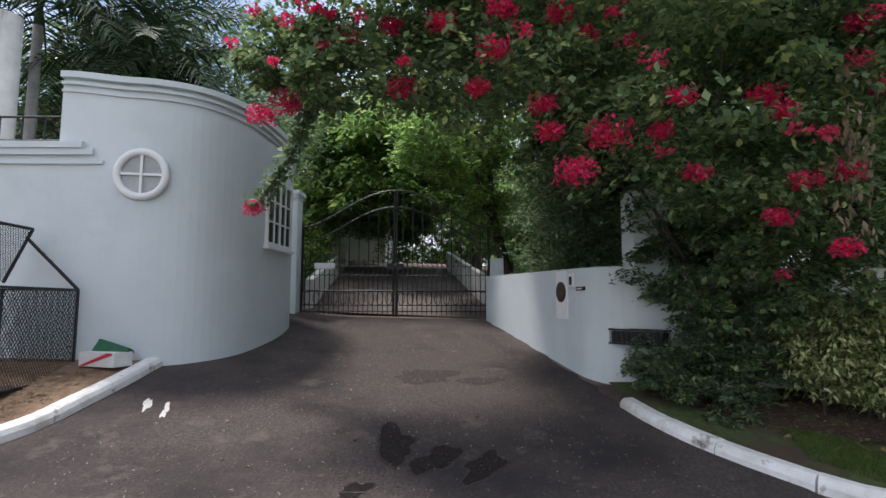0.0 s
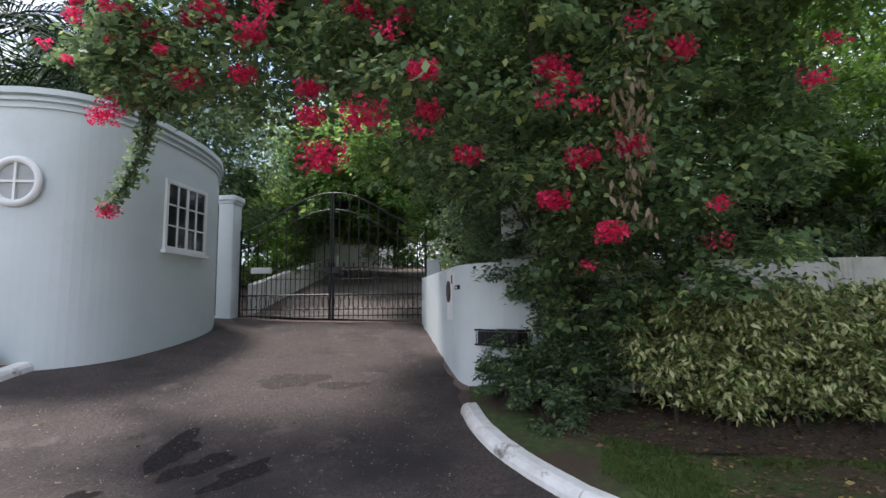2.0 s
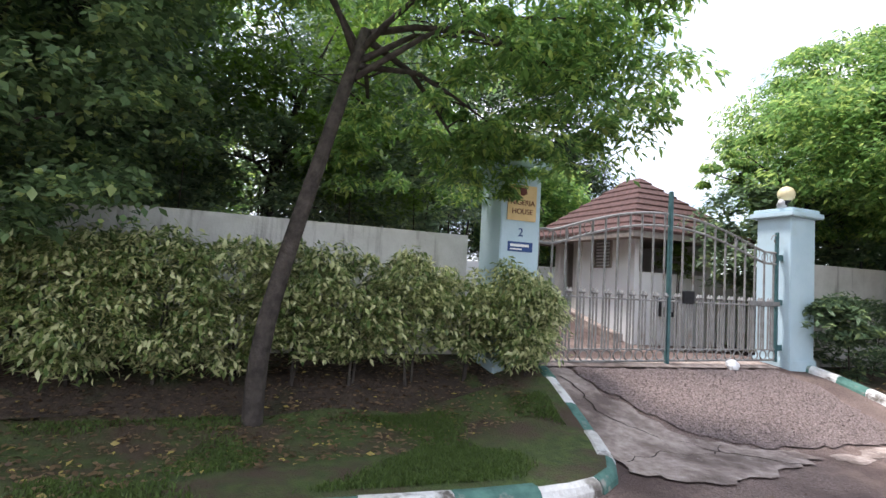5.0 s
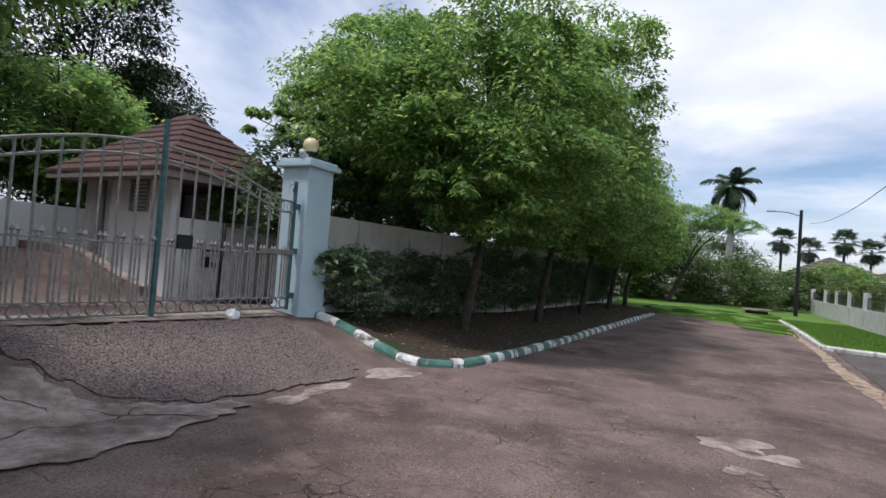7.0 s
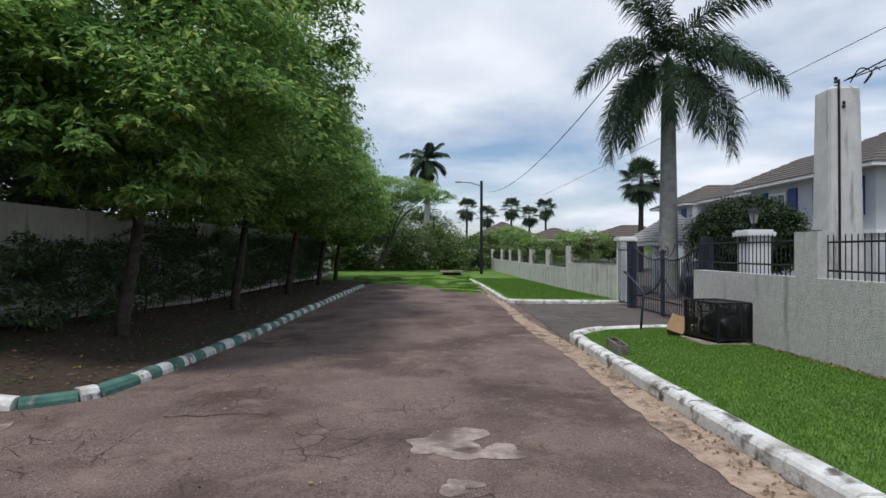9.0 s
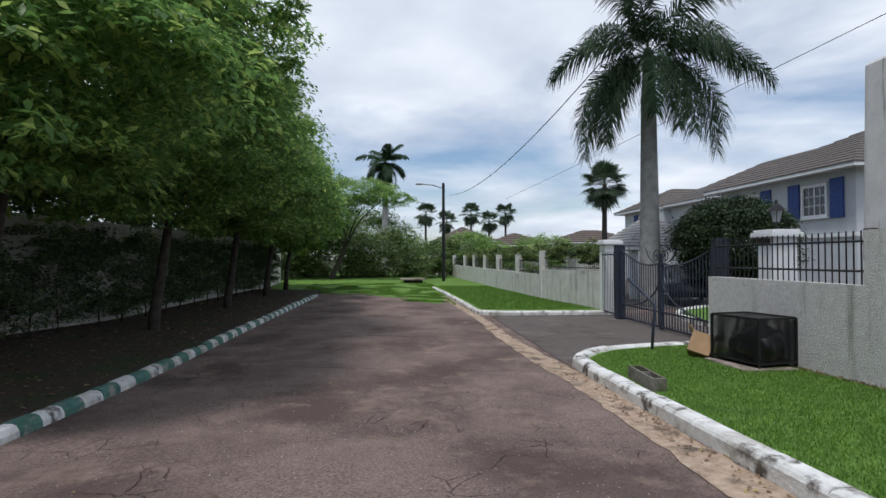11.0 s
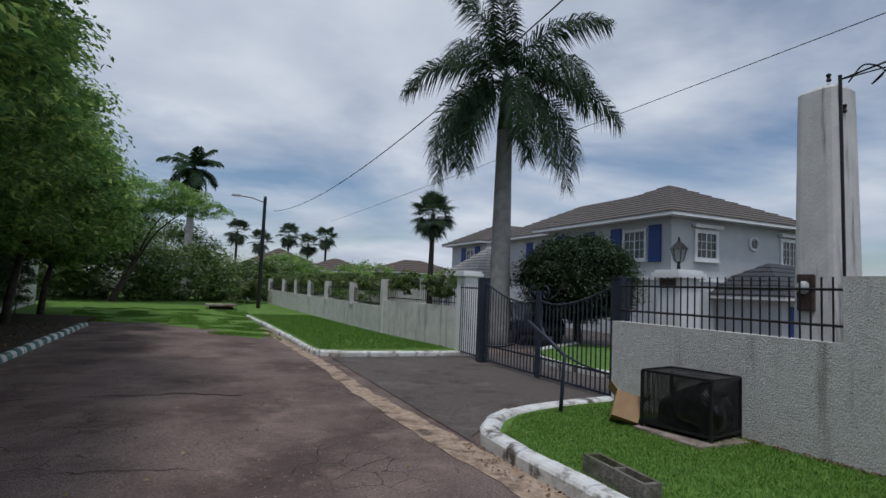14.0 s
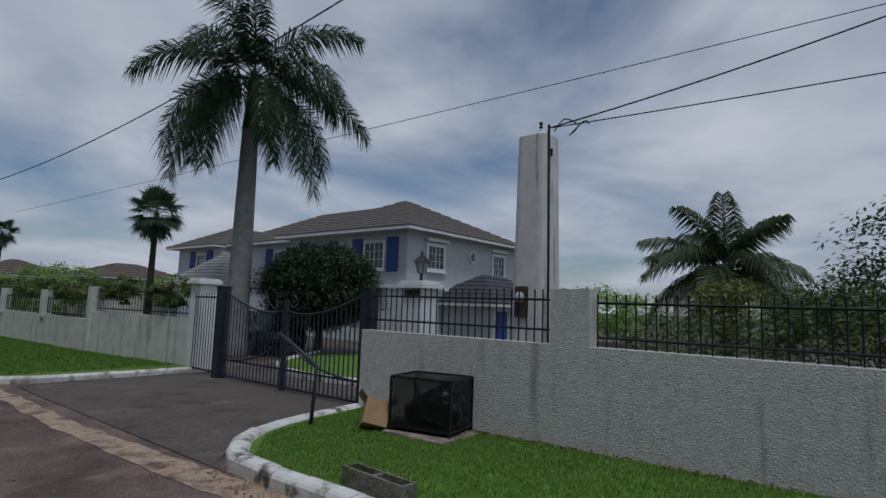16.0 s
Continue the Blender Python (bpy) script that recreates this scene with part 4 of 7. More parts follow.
# black arched double gate
G1 = surf(-13.05, -8.0) + 0.03
for side in (0, 1):
    W = 2.335
    g = thing("iron_gate", "black wrought-iron drive gate leaf with arched top", "gate", "leaves of the black drive gate", at=(-13.05, -10.28 if not side else -5.6, G1), rz=90 if not side else -90)
    s = 1 if not side else -1
    # x runs from the hinge to the middle
    def top(u):
        return 2.2 + 0.95 * (0.5 - 0.5 * math.cos(math.pi * min(1, u / W))) ** 0.8
    m = BLACK_IRON
    bar_part(g, "stile", [(0.02, 0, 0), (0.02, 0, 2.25)], 0.03, m, 6)
    bar_part(g, "stile", [(W - 0.025, 0, 0), (W - 0.025, 0, 3.15)], 0.024, m, 6)
    for dz, r in ((0, 0.02), (-0.42, 0.016)):
        bar_part(g, "arched_rail", [(W * k / 20, 0, top(W * k / 20) + dz) for k in range(21)], r, m)
    for z, r in ((0.12, 0.016), (0.27, 0.014), (0.62, 0.022)):
        bar_part(g, "rail", [(0, 0, z), (W, 0, z)], r, m)
    for z in (1.22, 1.0):
        bar_part(g, "rail", [(W * k / 38, 0, z + (0.03 if k % 2 else 0)) for k in range(39)], 0.01, m, 4)
    for k in range(19):
        x = 0.1 + k * (W - 0.16) / 18
        if k % 2:
            bar_part(g, "bar", [(x, 0, 0.04), (x, 0, top(x))], 0.012, m, 5)
        else:
            spear(g, x, 0.04, 1.42, m, 0.011)
    for k in range(10):
        x = 0.16 + k * 0.225
        bar_part(g, "ring", [(x + 0.075 * math.cos(a), 0, 0.445 + 0.165 * math.sin(a)) for a in [2 * math.pi * q / 14 for q in range(15)]], 0.009, m, 4)
    part("lock_box" if side else "latch", boxes((W - 0.2, W - 0.03, -0.03, 0.03, 1.15, 1.3)), m, g)
    if not side:
        part("letter_box", boxes((0.35, 0.85, -0.14, -0.02, 1.16, 1.3), bevel=0.015), WHITE_PAINT, g, "shallow white letter box")

# niche, plates and creeper box on the drive wall
mb = thing("letter_plate", "white framed plate with a dark round opening", "letter box", at=(-8.75, -4.72, 1.93), rz=13)
part("plate", boxes((-0.22, 0.22, -0.03, 0.03, -0.4, 0.4), bevel=0.008), WHITE_PAINT, mb)
RUST = mat("dark rusty metal", (0.05, 0.035, 0.03), (0.12, 0.075, 0.06), 12, 0.7, 0.3)
bm = lathe(bmesh.new(), [(0.17, 0), (0.17, 0.02), (0.14, 0.028)], 24)
bmesh.ops.rotate(bm, matrix=Euler((radians(90), 0, 0)).to_matrix(), verts=bm.verts)
bmesh.ops.translate(bm, vec=(0, -0.031, 0.05), verts=bm.verts)
part("opening", bm, RUST, mb, "dark rust-brown disc")
ic = thing("intercom", "small white intercom box with a dark grille", "intercom", at=(-8.4, -4.64, 2.16), rz=14)
part("body", boxes((-0.1, 0.1, -0.04, 0.03, -0.11, 0.11), bevel=0.01), WHITE_PAINT, ic)
part("grille", boxes((-0.04, 0.05, -0.046, -0.041, -0.07, 0.06)), BLACK_IRON, ic)
sp = thing("name_plate", "small dark name plate on the wall", "sign", at=(-8.12, -4.575, 2.02), rz=15)
part("plate", boxes((-0.12, 0.12, -0.022, 0.01, -0.03, 0.03)), BLACK_IRON, sp)
part("lettering", boxes((-0.09, 0.07, -0.026, -0.023, -0.01, 0.008)), WHITE_PAINT, sp)
col = thing("garden_pillar", "tall pale pillar half covered by creeper", "pillar", at=(-7.85, -3.65, surf(-7.85, -3.65)))
part("shaft", boxes((-0.28, 0.28, -0.26, 0.26, -0.3, 2.9), bevel=0.01), WHITE_BLUE, col)

crate = thing("wire_crate", "black wire crate hung on the drive wall", "crate", at=(-7.36, -3.95, 1.2), rz=42)
for z in (0.0, 0.2):
    part("rim", boxes((-0.42, 0.42, -0.12, -0.095, z, z + 0.025), (-0.42, 0.42, 0.095, 0.12, z, z + 0.025), (-0.42, -0.395, -0.095, 0.095, z, z + 0.025), (0.395, 0.42, -0.095, 0.095, z, z + 0.025)), BLACK_IRON, crate)
for k in range(12):
    for y in (-0.107, 0.107):
        bar_part(crate, "wire", [(-0.4 + 0.0727 * k, y, 0.02), (-0.4 + 0.0727 * k, y, 0.21)], 0.006, BLACK_IRON, 4)
part("panel", boxes((-0.39, 0.39, -0.09, 0.09, 0.026, 0.19)), BLACK_IRON, crate)
CARD = mat("printed white cardboard", (0.62, 0.62, 0.6), (0.7, 0.7, 0.68), 5, 0.8)
CARD_RED = mat("red printed cardboard", (0.5, 0.03, 0.04), rough=0.7)
CARD_GREEN = mat("green printed cardboard", (0.015, 0.09, 0.045), (0.03, 0.14, 0.07), 6, 0.7)


def bin_cage(label, at, rz, L, D, H, lid, mesh=0.05):
    """A mesh bin: angle frame, expanded-metal sides and, where raised, a lid on props."""
    th = thing("bin_cage", label, "waste bin", at=at, rz=rz)
    r = 0.015
    for x in (0, L):
        for y in (0, D):
            part("post", boxes((x - r, x + r, y - r, y + r, 0, H)), BLACK_IRON, th)
    for z in (0.06, H):
        for y in (0, D):
            part("rail", boxes((r, L - r, y - r, y + r, z - r, z + r)), BLACK_IRON, th)
        for x in (0, L):
            part("rail", boxes((x - r, x + r, r, D - r, z - r, z + r)), BLACK_IRON, th)

    def net(u0, u1, w0, w1, place, step=mesh):
        bm = bmesh.new()
        def strip(a, b):
            a3, b3 = Vector(place(*a)), Vector(place(*b))
            n = (Vector(place(a[0] + .01, a[1])) - a3).normalized() * 0.006
            bm.faces.new([bm.verts.new(q) for q in (a3 - n, a3 + n, b3 + n, b3 - n)])
        h = w1 - w0
        k = u0 - h * 0.6
        while k < u1:
            for sgn in (1, -1):
                p, q = [k, w0], [k + 0.6 * h, w1]
                if p[0] < u0:
                    t = (u0 - p[0]) / (0.6 * h)
                    p = [u0, w0 + t * h]
                if q[0] > u1:
                    t = (u1 - k) / (0.6 * h)
                    q = [u1, w0 + t * h]
                if q[0] - p[0] > 0.01:
                    if sgn < 0:
                        p, q = [u0 + u1 - p[0], p[1]], [u0 + u1 - q[0], q[1]]
                    strip(p, q)
            k += step
        return bm
    part("mesh_side", net(0, L, 0.06, H, lambda u, w: (u, 0, w)), BLACK_IRON, th)
    part("mesh_side", net(0, L, 0.06, H, lambda u, w: (u, D, w)), BLACK_IRON, th)
    part("mesh_end", net(0, D, 0.06, H, lambda u, w: (0, u, w)), BLACK_IRON, th)
    part("mesh_end", net(0, D, 0.06, H, lambda u, w: (L, u, w)), BLACK_IRON, th)
    part("mesh_floor", boxes((r, L - r, r, D - r, 0.05, 0.065)), BLACK_IRON, th)
    if lid:
        a = radians(50)
        c, s = math.cos(a), math.sin(a)
        part("lid_mesh", net(0, L, 0, D * 0.95, lambda u, w: (u, w * c * 0.55, H + w * s + 0.12)), BLACK_IRON, th)
        e = Vector((0, D * .95 * c * .55, H + D * .95 * s + .12))
        for x in (0, L):
            bar_part(th, "lid_frame", [(x, 0, H + 0.1), (x, e.y, e.z)], 0.025, BLACK_IRON)
        bar_part(th, "lid_frame", [(0, e.y, e.z), (L, e.y, e.z)], 0.025, BLACK_IRON)
        for x in (0, L):
            bar_part(th, "prop", [(x, D, H), (x, e.y - 0.08, e.z - 0.12)], 0.025, BLACK_IRON)
    else:
        part("lid_mesh", net(0, L, 0, D, lambda u, w: (u, w, H)), BLACK_IRON, th)
    return th


bin_cage("large black mesh bin with its lid propped open", (-7.4, -13.12, lawn(-6.3, -12.1) - 0.02), 4, 3.4, 1.05, 1.3, True)
cb = thing("beer_carton", "crumpled printed drink carton lying on the earth", "box", at=(-7.3, -11.5, lawn(-7.35, -11.45)), rz=72)
part("tray", boxes((-0.32, 0.32, -0.16, 0.16, 0, 0.2), bevel=0.01), CARD, cb)
bm = boxes((-0.29, 0.29, -0.01, 0.12, 0.0, 0.2), bevel=0.01)
bmesh.ops.rotate(bm, matrix=Euler((radians(-28), radians(12), 0)).to_matrix(), verts=bm.verts)
bmesh.ops.translate(bm, vec=(0, 0.0, 0.14), verts=bm.verts)
part("carton", bm, CARD_GREEN, cb, "green printed carton")
bm = bmesh.new()
bm.faces.new([bm.verts.new(p) for p in ((-0.3, -0.166, 0.01), (-0.2, -0.166, 0.01), (0.3, -0.166, 0.17), (0.3, -0.166, 0.195), (0.2, -0.166, 0.195))])
part("stripe", bm, CARD_RED, cb, "red diagonal stripe")
st = thing("stone", "pale stone lying on the earth", "stone", at=(-7.35, -11.75, lawn(-7.35, -11.75)))
bm = bmesh.new()
bmesh.ops.create_icosphere(bm, subdivisions=2, radius=0.11)
for v in bm.verts:
    v.co = v.co * (1 + 0.25 * noise.noise(v.co * 9)) * 1.0
    v.co.z = v.co.z * 0.7 + 0.05
part("body", bm, CONCRETE, st)
# railing above the street wall
rl = thing("roof_railing", "short black iron railing above the street wall", "railing")
for z in (4.32, 4.7):
    bar_part(rl, "rail", [(-7.9, -12.6, z), (-7.9, -20, z)], 0.02, BLACK_IRON)
for k in range(20):
    bar_part(rl, "bar", [(-7.9, -12.7 - 0.36 * k, 4.2), (-7.9, -12.7 - 0.36 * k, 4.72)], 0.012, BLACK_IRON)
wc = thing("white_column", "weathered white column among the trees", "column", at=(-10.5, -16.05, surf(-10.5, -15.6)))
part("shaft", tube(bmesh.new(), [(0, 0, -0.3), (0, 0, 3), (0, 0, 6.5)], 0.36, 0.33, 16), OLD_WHITE, wc, smooth=True)
# beyond the gate
sheet("drive_3", [(-13.2, -5.6), (-13.2, -10.1), (-18, -10.6), (-27, -11.5), (-27, -6.7), (-18, -5.9)], lambda x, y: surf(x, y) + 0.014, NEW_ASPHALT, 0.6, "shaded asphalt of the inner drive")
wall("wall_inner_1", line((-13.6, -10.2), (-26, -11.5)), low, lambda x, y: surf(x, y) + 0.75, 0.2, OLD_WHITE, "low white wall along the inner drive")
wall("wall_inner_2", line((-13.6, -5.3), (-26, -6.5)), low, lambda x, y: surf(x, y) + 0.8, 0.2, OLD_WHITE, "low white wall along the inner drive")
vh = thing("garden_house", "small white house among the trees", "house", at=(-30, -12, 3.6))
part("wall", boxes((-2, 2, -2.4, 2.2, -0.5, 3.0)), WHITE_PAINT, vh)


# ---- second drive: pillars, gate, hut ----
GOLD = mat("faded gold sign", (0.6, 0.42, 0.18), (0.7, 0.52, 0.26), 4, 0.6)
SIGN_BLUE = mat("blue enamel", (0.02, 0.06, 0.2), rough=0.4)
DARK_RED = mat("dark red lettering", (0.12, 0.03, 0.02), rough=0.6)
GLOBE = mat("yellowed glass globe", (0.62, 0.52, 0.3), (0.72, 0.62, 0.4), 5, 0.35)
GREY_PLASTIC = mat("grey weathered plastic", (0.4, 0.4, 0.4), (0.5, 0.5, 0.5), 6, 0.6)


def lettering(name, text, size, m, material, parent):
    cu = bpy.data.curves.new(name, "FONT")
    cu.body, cu.size, cu.extrude, cu.align_x, cu.align_y = text, size, 0.003, "CENTER", "CENTER"
    tmp = new(name, cu)
    me = bpy.data.meshes.new_from_object(tmp.evaluated_get(bpy.context.evaluated_depsgraph_get()))
    bpy.data.objects.remove(tmp)
    me.materials.append(material)
    ob = new(name, me)
    ob.parent, ob.matrix_basis = parent, m
    return ob


def gate_pillar(x, y, w, h, label, mark):
    p = thing("gate_pillar", label, "pillar", at=(x, y, surf(x, y)))
    part("shaft", boxes((-w / 2, w / 2, -w / 2, w / 2, -0.3, h), bevel=0.012), PALE_BLUE, p)
    part("plinth", boxes((-w / 2 - .03, w / 2 + .03, -w / 2 - .03, w / 2 + .03, -0.3, 0.12), bevel=0.01), PALE_BLUE, p)
    part("cap", boxes((-w / 2 - .1, w / 2 + .1, -w / 2 - .1, w / 2 + .1, h, h + 0.09), (-w / 2 - .05, w / 2 + .05, -w / 2 - .05, w / 2 + .05, h + 0.09, h + 0.16), bevel=0.015), PALE_BLUE, p)
    lamp = thing("globe_lamp", "yellowed glass globe lamp on the pillar", "lamp", "globe lamps on the pillars", at=(x, y, surf(x, y) + h + 0.16))
    part("stem", lathe(bmesh.new(), [(0.07, 0), (0.06, 0.03), (0.025, 0.06), (0.025, 0.14), (0.09, 0.19)], 14), BLACK_IRON, lamp)
    bm = bmesh.new()
    bmesh.ops.create_uvsphere(bm, u_segments=20, v_segments=14, radius=0.15)
    bmesh.ops.translate(bm, vec=(0, 0, 0.31), verts=bm.verts)
    part("globe", bm, GLOBE, lamp, "yellowed globe", smooth=True)
    return p


gate_pillar(-6.66, 3.42, 0.6, 2.72, "pale blue gate pillar with house sign", True)
gate_pillar(-6.86, 9.42, 0.66, 2.68, "pale blue gate pillar with globe lamp and floodlights", False)
fx = -6.66 + 0.3
s1 = thing("house_sign", "faded gold house sign with a crest", "sign", at=(fx + 0.004, 3.42, 2.72), rz=90)
part("board", boxes((-0.22, 0.22, -0.02, 0.0, -0.24, 0.24), bevel=0.004), GOLD, s1)
lettering("lettering", "NIGERIA", 0.1, pose(0, -0.023, 0.0, 90), DARK_RED, s1)
lettering("lettering", "HOUSE", 0.1, pose(0, -0.023, -0.12, 90), DARK_RED, s1)
part("crest", lathe(bmesh.new(), [(0.02, 0.1), (0.07, 0.13), (0.05, 0.2)], 8, (0, -0.0, 0)), DARK_RED, s1).matrix_basis = pose(0, -0.02, 0) @ Matrix.Diagonal((1, 0.08, 1, 1))
s2 = thing("number_sign", "dark house number painted on the pillar", "sign", at=(fx + 0.004, 3.42, 2.32), rz=90)
lettering("numeral", "2", 0.16, pose(0, -0.004, 0, 90), SIGN_BLUE, s2)
s3 = thing("street_sign", "small blue street name plate", "sign", at=(fx + 0.004, 3.42, 2.13), rz=90)
part("plate", boxes((-0.19, 0.19, -0.012, 0, -0.065, 0.065), bevel=0.003), SIGN_BLUE, s3)
part("lettering", boxes((-0.16, 0.13, -0.015, -0.013, 0.0, 0.035)), WHITE_PAINT, s3)
part("lettering", boxes((-0.16, 0.02, -0.015, -0.013, -0.042, -0.024)), WHITE_PAINT, s3)
zt = surf(-6.86, 9.42) + 2.68 + 0.16
fl = thing("floodlight", "pair of small grey floodlights on the pillar cap", "lamp", at=(-6.78, 9.2, zt))
part("bracket", tube(bmesh.new(), [(0, -0.12, 0.03), (0, 0.12, 0.03)], 0.015), GREY_PLASTIC, fl)
for k, dy in enumerate((-0.12, 0.1)):
    bm = lathe(bmesh.new(), [(0.025, 0), (0.035, 0.05), (0.06, 0.12), (0.062, 0.14)], 12)
    part("lamp_head", bm, GREY_PLASTIC, fl, smooth=True).matrix_basis = pose(0, dy, 0.06, 75, 0, 60 - 80 * k)

gz = 0.52


def grey_leaf(y_hinge, W, flip_x, material):
    """A leaf of the grey gate; x runs from the hinge to the middle."""
    g = thing("iron_gate", "grey painted iron gate leaf with rings and spear bars", "gate", "leaves of the grey drive gate", at=(-6.7, y_hinge, gz), rz=90 if not flip_x else -90)
    m = material

    def top(u):
        return 1.93 if u < 0.35 else 1.93 + 0.45 * math.sin(math.pi / 2 * (u - 0.35) / (W - 0.35))
    part("stile", boxes((-0.005, 0.045, -0.025, 0.025, 0.0, 2.3)), TEAL_IRON if flip_x else m, g)
    bar_part(g, "rail", [(0, 0, 0.03), (W, 0, 0.03)], 0.018, m)
    bar_part(g, "rail", [(0, 0, 0.21), (W, 0, 0.21)], 0.014, m)
    bar_part(g, "rail", [(0, 0, 0.98), (W, 0, 0.98)], 0.015, m)
    for dz in (0.0, -0.2):
        bar_part(g, "arched_rail", [(W * k / 16, 0, top(W * k / 16) + dz) for k in range(17)], 0.021, m)
    n = 21
    for k in range(n):
        x = 0.1 + k * (W - 0.16) / (n - 1)
        if k % 2 == 0:
            bar_part(g, "bar", [(x, 0, 0.2), (x, 0, top(x))], 0.018, m)
        spear(g, x + 0.057 if k % 2 == 0 else x, 0.2, 1.12, m, 0.016)
    for k in range(12):
        x = 0.12 + k * (W - 0.22) / 11
        bar_part(g, "ring", [(x + 0.08 * math.cos(a), 0, 0.12 + 0.08 * math.sin(a)) for a in [2 * math.pi * q / 14 for q in range(15)]], 0.015, m, 4)
    for k in range(5):
        x = 0.12 + k * 0.21
        bar_part(g, "ring", [(x + 0.075 * math.cos(a), 0, top(x) - 0.1 + 0.085 * math.sin(a)) for a in [2 * math.pi * q / 12 for q in range(13)]], 0.008, m, 4)
    bar_part(g, "scroll", [(0.06 + 0.11 * (1 - t) * math.cos(8 * t), 0, 2.16 + 0.11 * (1 - t) * math.sin(8 * t)) for t in [q / 14 for q in range(14)]], 0.01, m, 4)
    for z in (0.25, 1.05, 1.85):
        part("hinge", boxes((-0.12, 0.02, -0.03, 0.03, z - 0.05, z + 0.05)), TEAL_IRON, g)
    if flip_x:
        part("centre_post", boxes((W - 0.05, W + 0.01, -0.03, 0.03, -0.08, 2.75), bevel=0.005), TEAL_IRON, g, "tall teal centre post")
        part("lock_bar", boxes((0.0, 0.75, 0.03, 0.06, 0.98, 1.06)), GREY_IRON, g)
        part("lock_box", boxes((W - 0.55, W - 0.3, -0.04, 0.05, 0.95, 1.16), bevel=0.01), BLACK_IRON, g)
    return g


grey_leaf(3.83, 2.54, False, GREY_IRON)
grey_leaf(8.98, 2.58, True, GREY_IRON)

ROOF_RED = mat("weathered red-brown roof tile", (0.052, 0.027, 0.024), (0.12, 0.062, 0.053), 9, 0.85, bump=0.01, bscale=30)
ROOF_GREY = mat("weathered grey-brown roof tile", (0.09, 0.078, 0.07), (0.16, 0.14, 0.125), 9, 0.85, bump=0.01, bscale=30)
ROOF_BROWN = mat("weathered brown roof tile", (0.075, 0.058, 0.048), (0.15, 0.115, 0.095), 9, 0.85, bump=0.01, bscale=30)
TIMBER = mat("grey timber post", (0.18, 0.15, 0.13), (0.28, 0.25, 0.22), 8, 0.85)


def tiled_roof(parent, x0, x1, y0, y1, z, h, courses, material, over=0.5, lip=0.06, trim=None):
    """A hip roof in overlapping courses, each a ring of slopes with a thick lower edge."""
    x0, x1, y0, y1 = x0 - over, x1 + over, y0 - over, y1 + over
    cx, cy = (x0 + x1) / 2, (y0 + y1) / 2
    hx, hy = (x1 - x0) / 2, (y1 - y0) / 2
    rise = min(hx, hy)

    def ring(t, dz):
        ax, ay = hx - rise * t, hy - rise * t
        ax, ay = max(ax, 0.02), max(ay, 0.02)
        return [(cx - ax, cy - ay, z + h * t + dz), (cx + ax, cy - ay, z + h * t + dz), (cx + ax, cy + ay, z + h * t + dz), (cx - ax, cy + ay, z + h * t + dz)]
    for k in range(courses):
        bm = bmesh.new()
        t0, t1 = k / courses, min(1.0, (k + 1.15) / courses)
        A = [bm.verts.new(p) for p in ring(t0, lip)]
        B = [bm.verts.new(p) for p in ring(t1, 0.0 if k < courses - 1 else lip * 0.5)]
        C = [bm.verts.new(p) for p in ring(t0, -0.02)]
        for q in range(4):
            r = (q + 1) % 4
            bm.faces.new((A[q], A[r], B[r], B[q]))
            bm.faces.new((C[q], C[r], A[r], A[q]))
        bm.faces.new(B)
        part("tile_course", bm, material, parent)
    part("soffit", boxes((x0 + .05, x1 - .05, y0 + .05, y1 - .05, z - 0.12, z - 0.03)), trim or WHITE_PAINT, parent)
    part("fascia", boxes((x0 + .02, x1 - .02, y0 + .02, y0 + .06, z - 0.16, z - .005), (x0 + .02, x1 - .02, y1 - .06, y1 - .02, z - 0.16, z - .005), (x0 + .02, x0 + .06, y0 + .06, y1 - .06, z - 0.16, z - .005), (x1 - .06, x1 - .02, y0 + .06, y1 - .06, z - 0.16, z - .005)), trim or WHITE_PAINT, parent)


hut = thing("guard_hut", "small open guard hut with red-brown tiled hip roof", "hut")
HX0, HX1, HY0, HY1, HZ = -13.4, -10.3, 9.0, 11.5, 2.98
for b in ((-12.5, -10.3, HY0, HY0 + 0.14, 0.0, HZ), (HX0, HX0 + 0.15, HY0, HY1, 0.6, HZ), (HX0 + 0.15, HX1 - 0.14, HY1 - 0.15, HY1, 0.0, HZ), (HX1 - 0.14, HX1, HY0 + 0.14, HY1, 0.0, 2.12)):
    part("wall", boxes(b), WHITE_PAINT, hut)
for x, y in ((HX0 + 0.12, HY0 - 0.02), (HX1 - 0.1, HY1 - 0.1), (-12.42, HY0 - 0.02)):
    part("post", boxes((x - .11, x + .11, y - .11, y + .11, 0.0, HZ)), OLD_WHITE, hut)
part("shutter_frame", boxes((-11.78, -11.72, HY0 - 0.04, HY0 - 0.002, 2.2, 2.95), (-11.16, -11.1, HY0 - 0.04, HY0 - 0.002, 2.2, 2.95), (-11.72, -11.16, HY0 - 0.04, HY0 - 0.002, 2.2, 2.25)), TIMBER, hut)
for k in range(8):
    bm = boxes((-11.72, -11.16, -0.03, 0.03, -0.006, 0.006))
    part("louvre", bm, GREY_IRON, hut).matrix_basis = pose(0, HY0 - 0.035, 2.3 + 0.083 * k, 35)
# grey panel added over the white inner wall to stand for the hut's shade
part("interior_shade", boxes((HX0 + 0.16, HX0 + 0.22, HY0 + 0.2, HY1 - 0.2, 1.6, HZ - 0.05)), TIMBER, hut)
tiled_roof(hut, HX0, HX1, HY0, HY1, HZ + 0.05, 1.68, 9, ROOF_RED, 0.72, 0.05, TIMBER)
mb2 = thing("meter_cabinet", "dark grey meter cabinet on the white hut wall", "meter box", at=(HX1 + 0.004, 9.98, 1.28), rz=90)
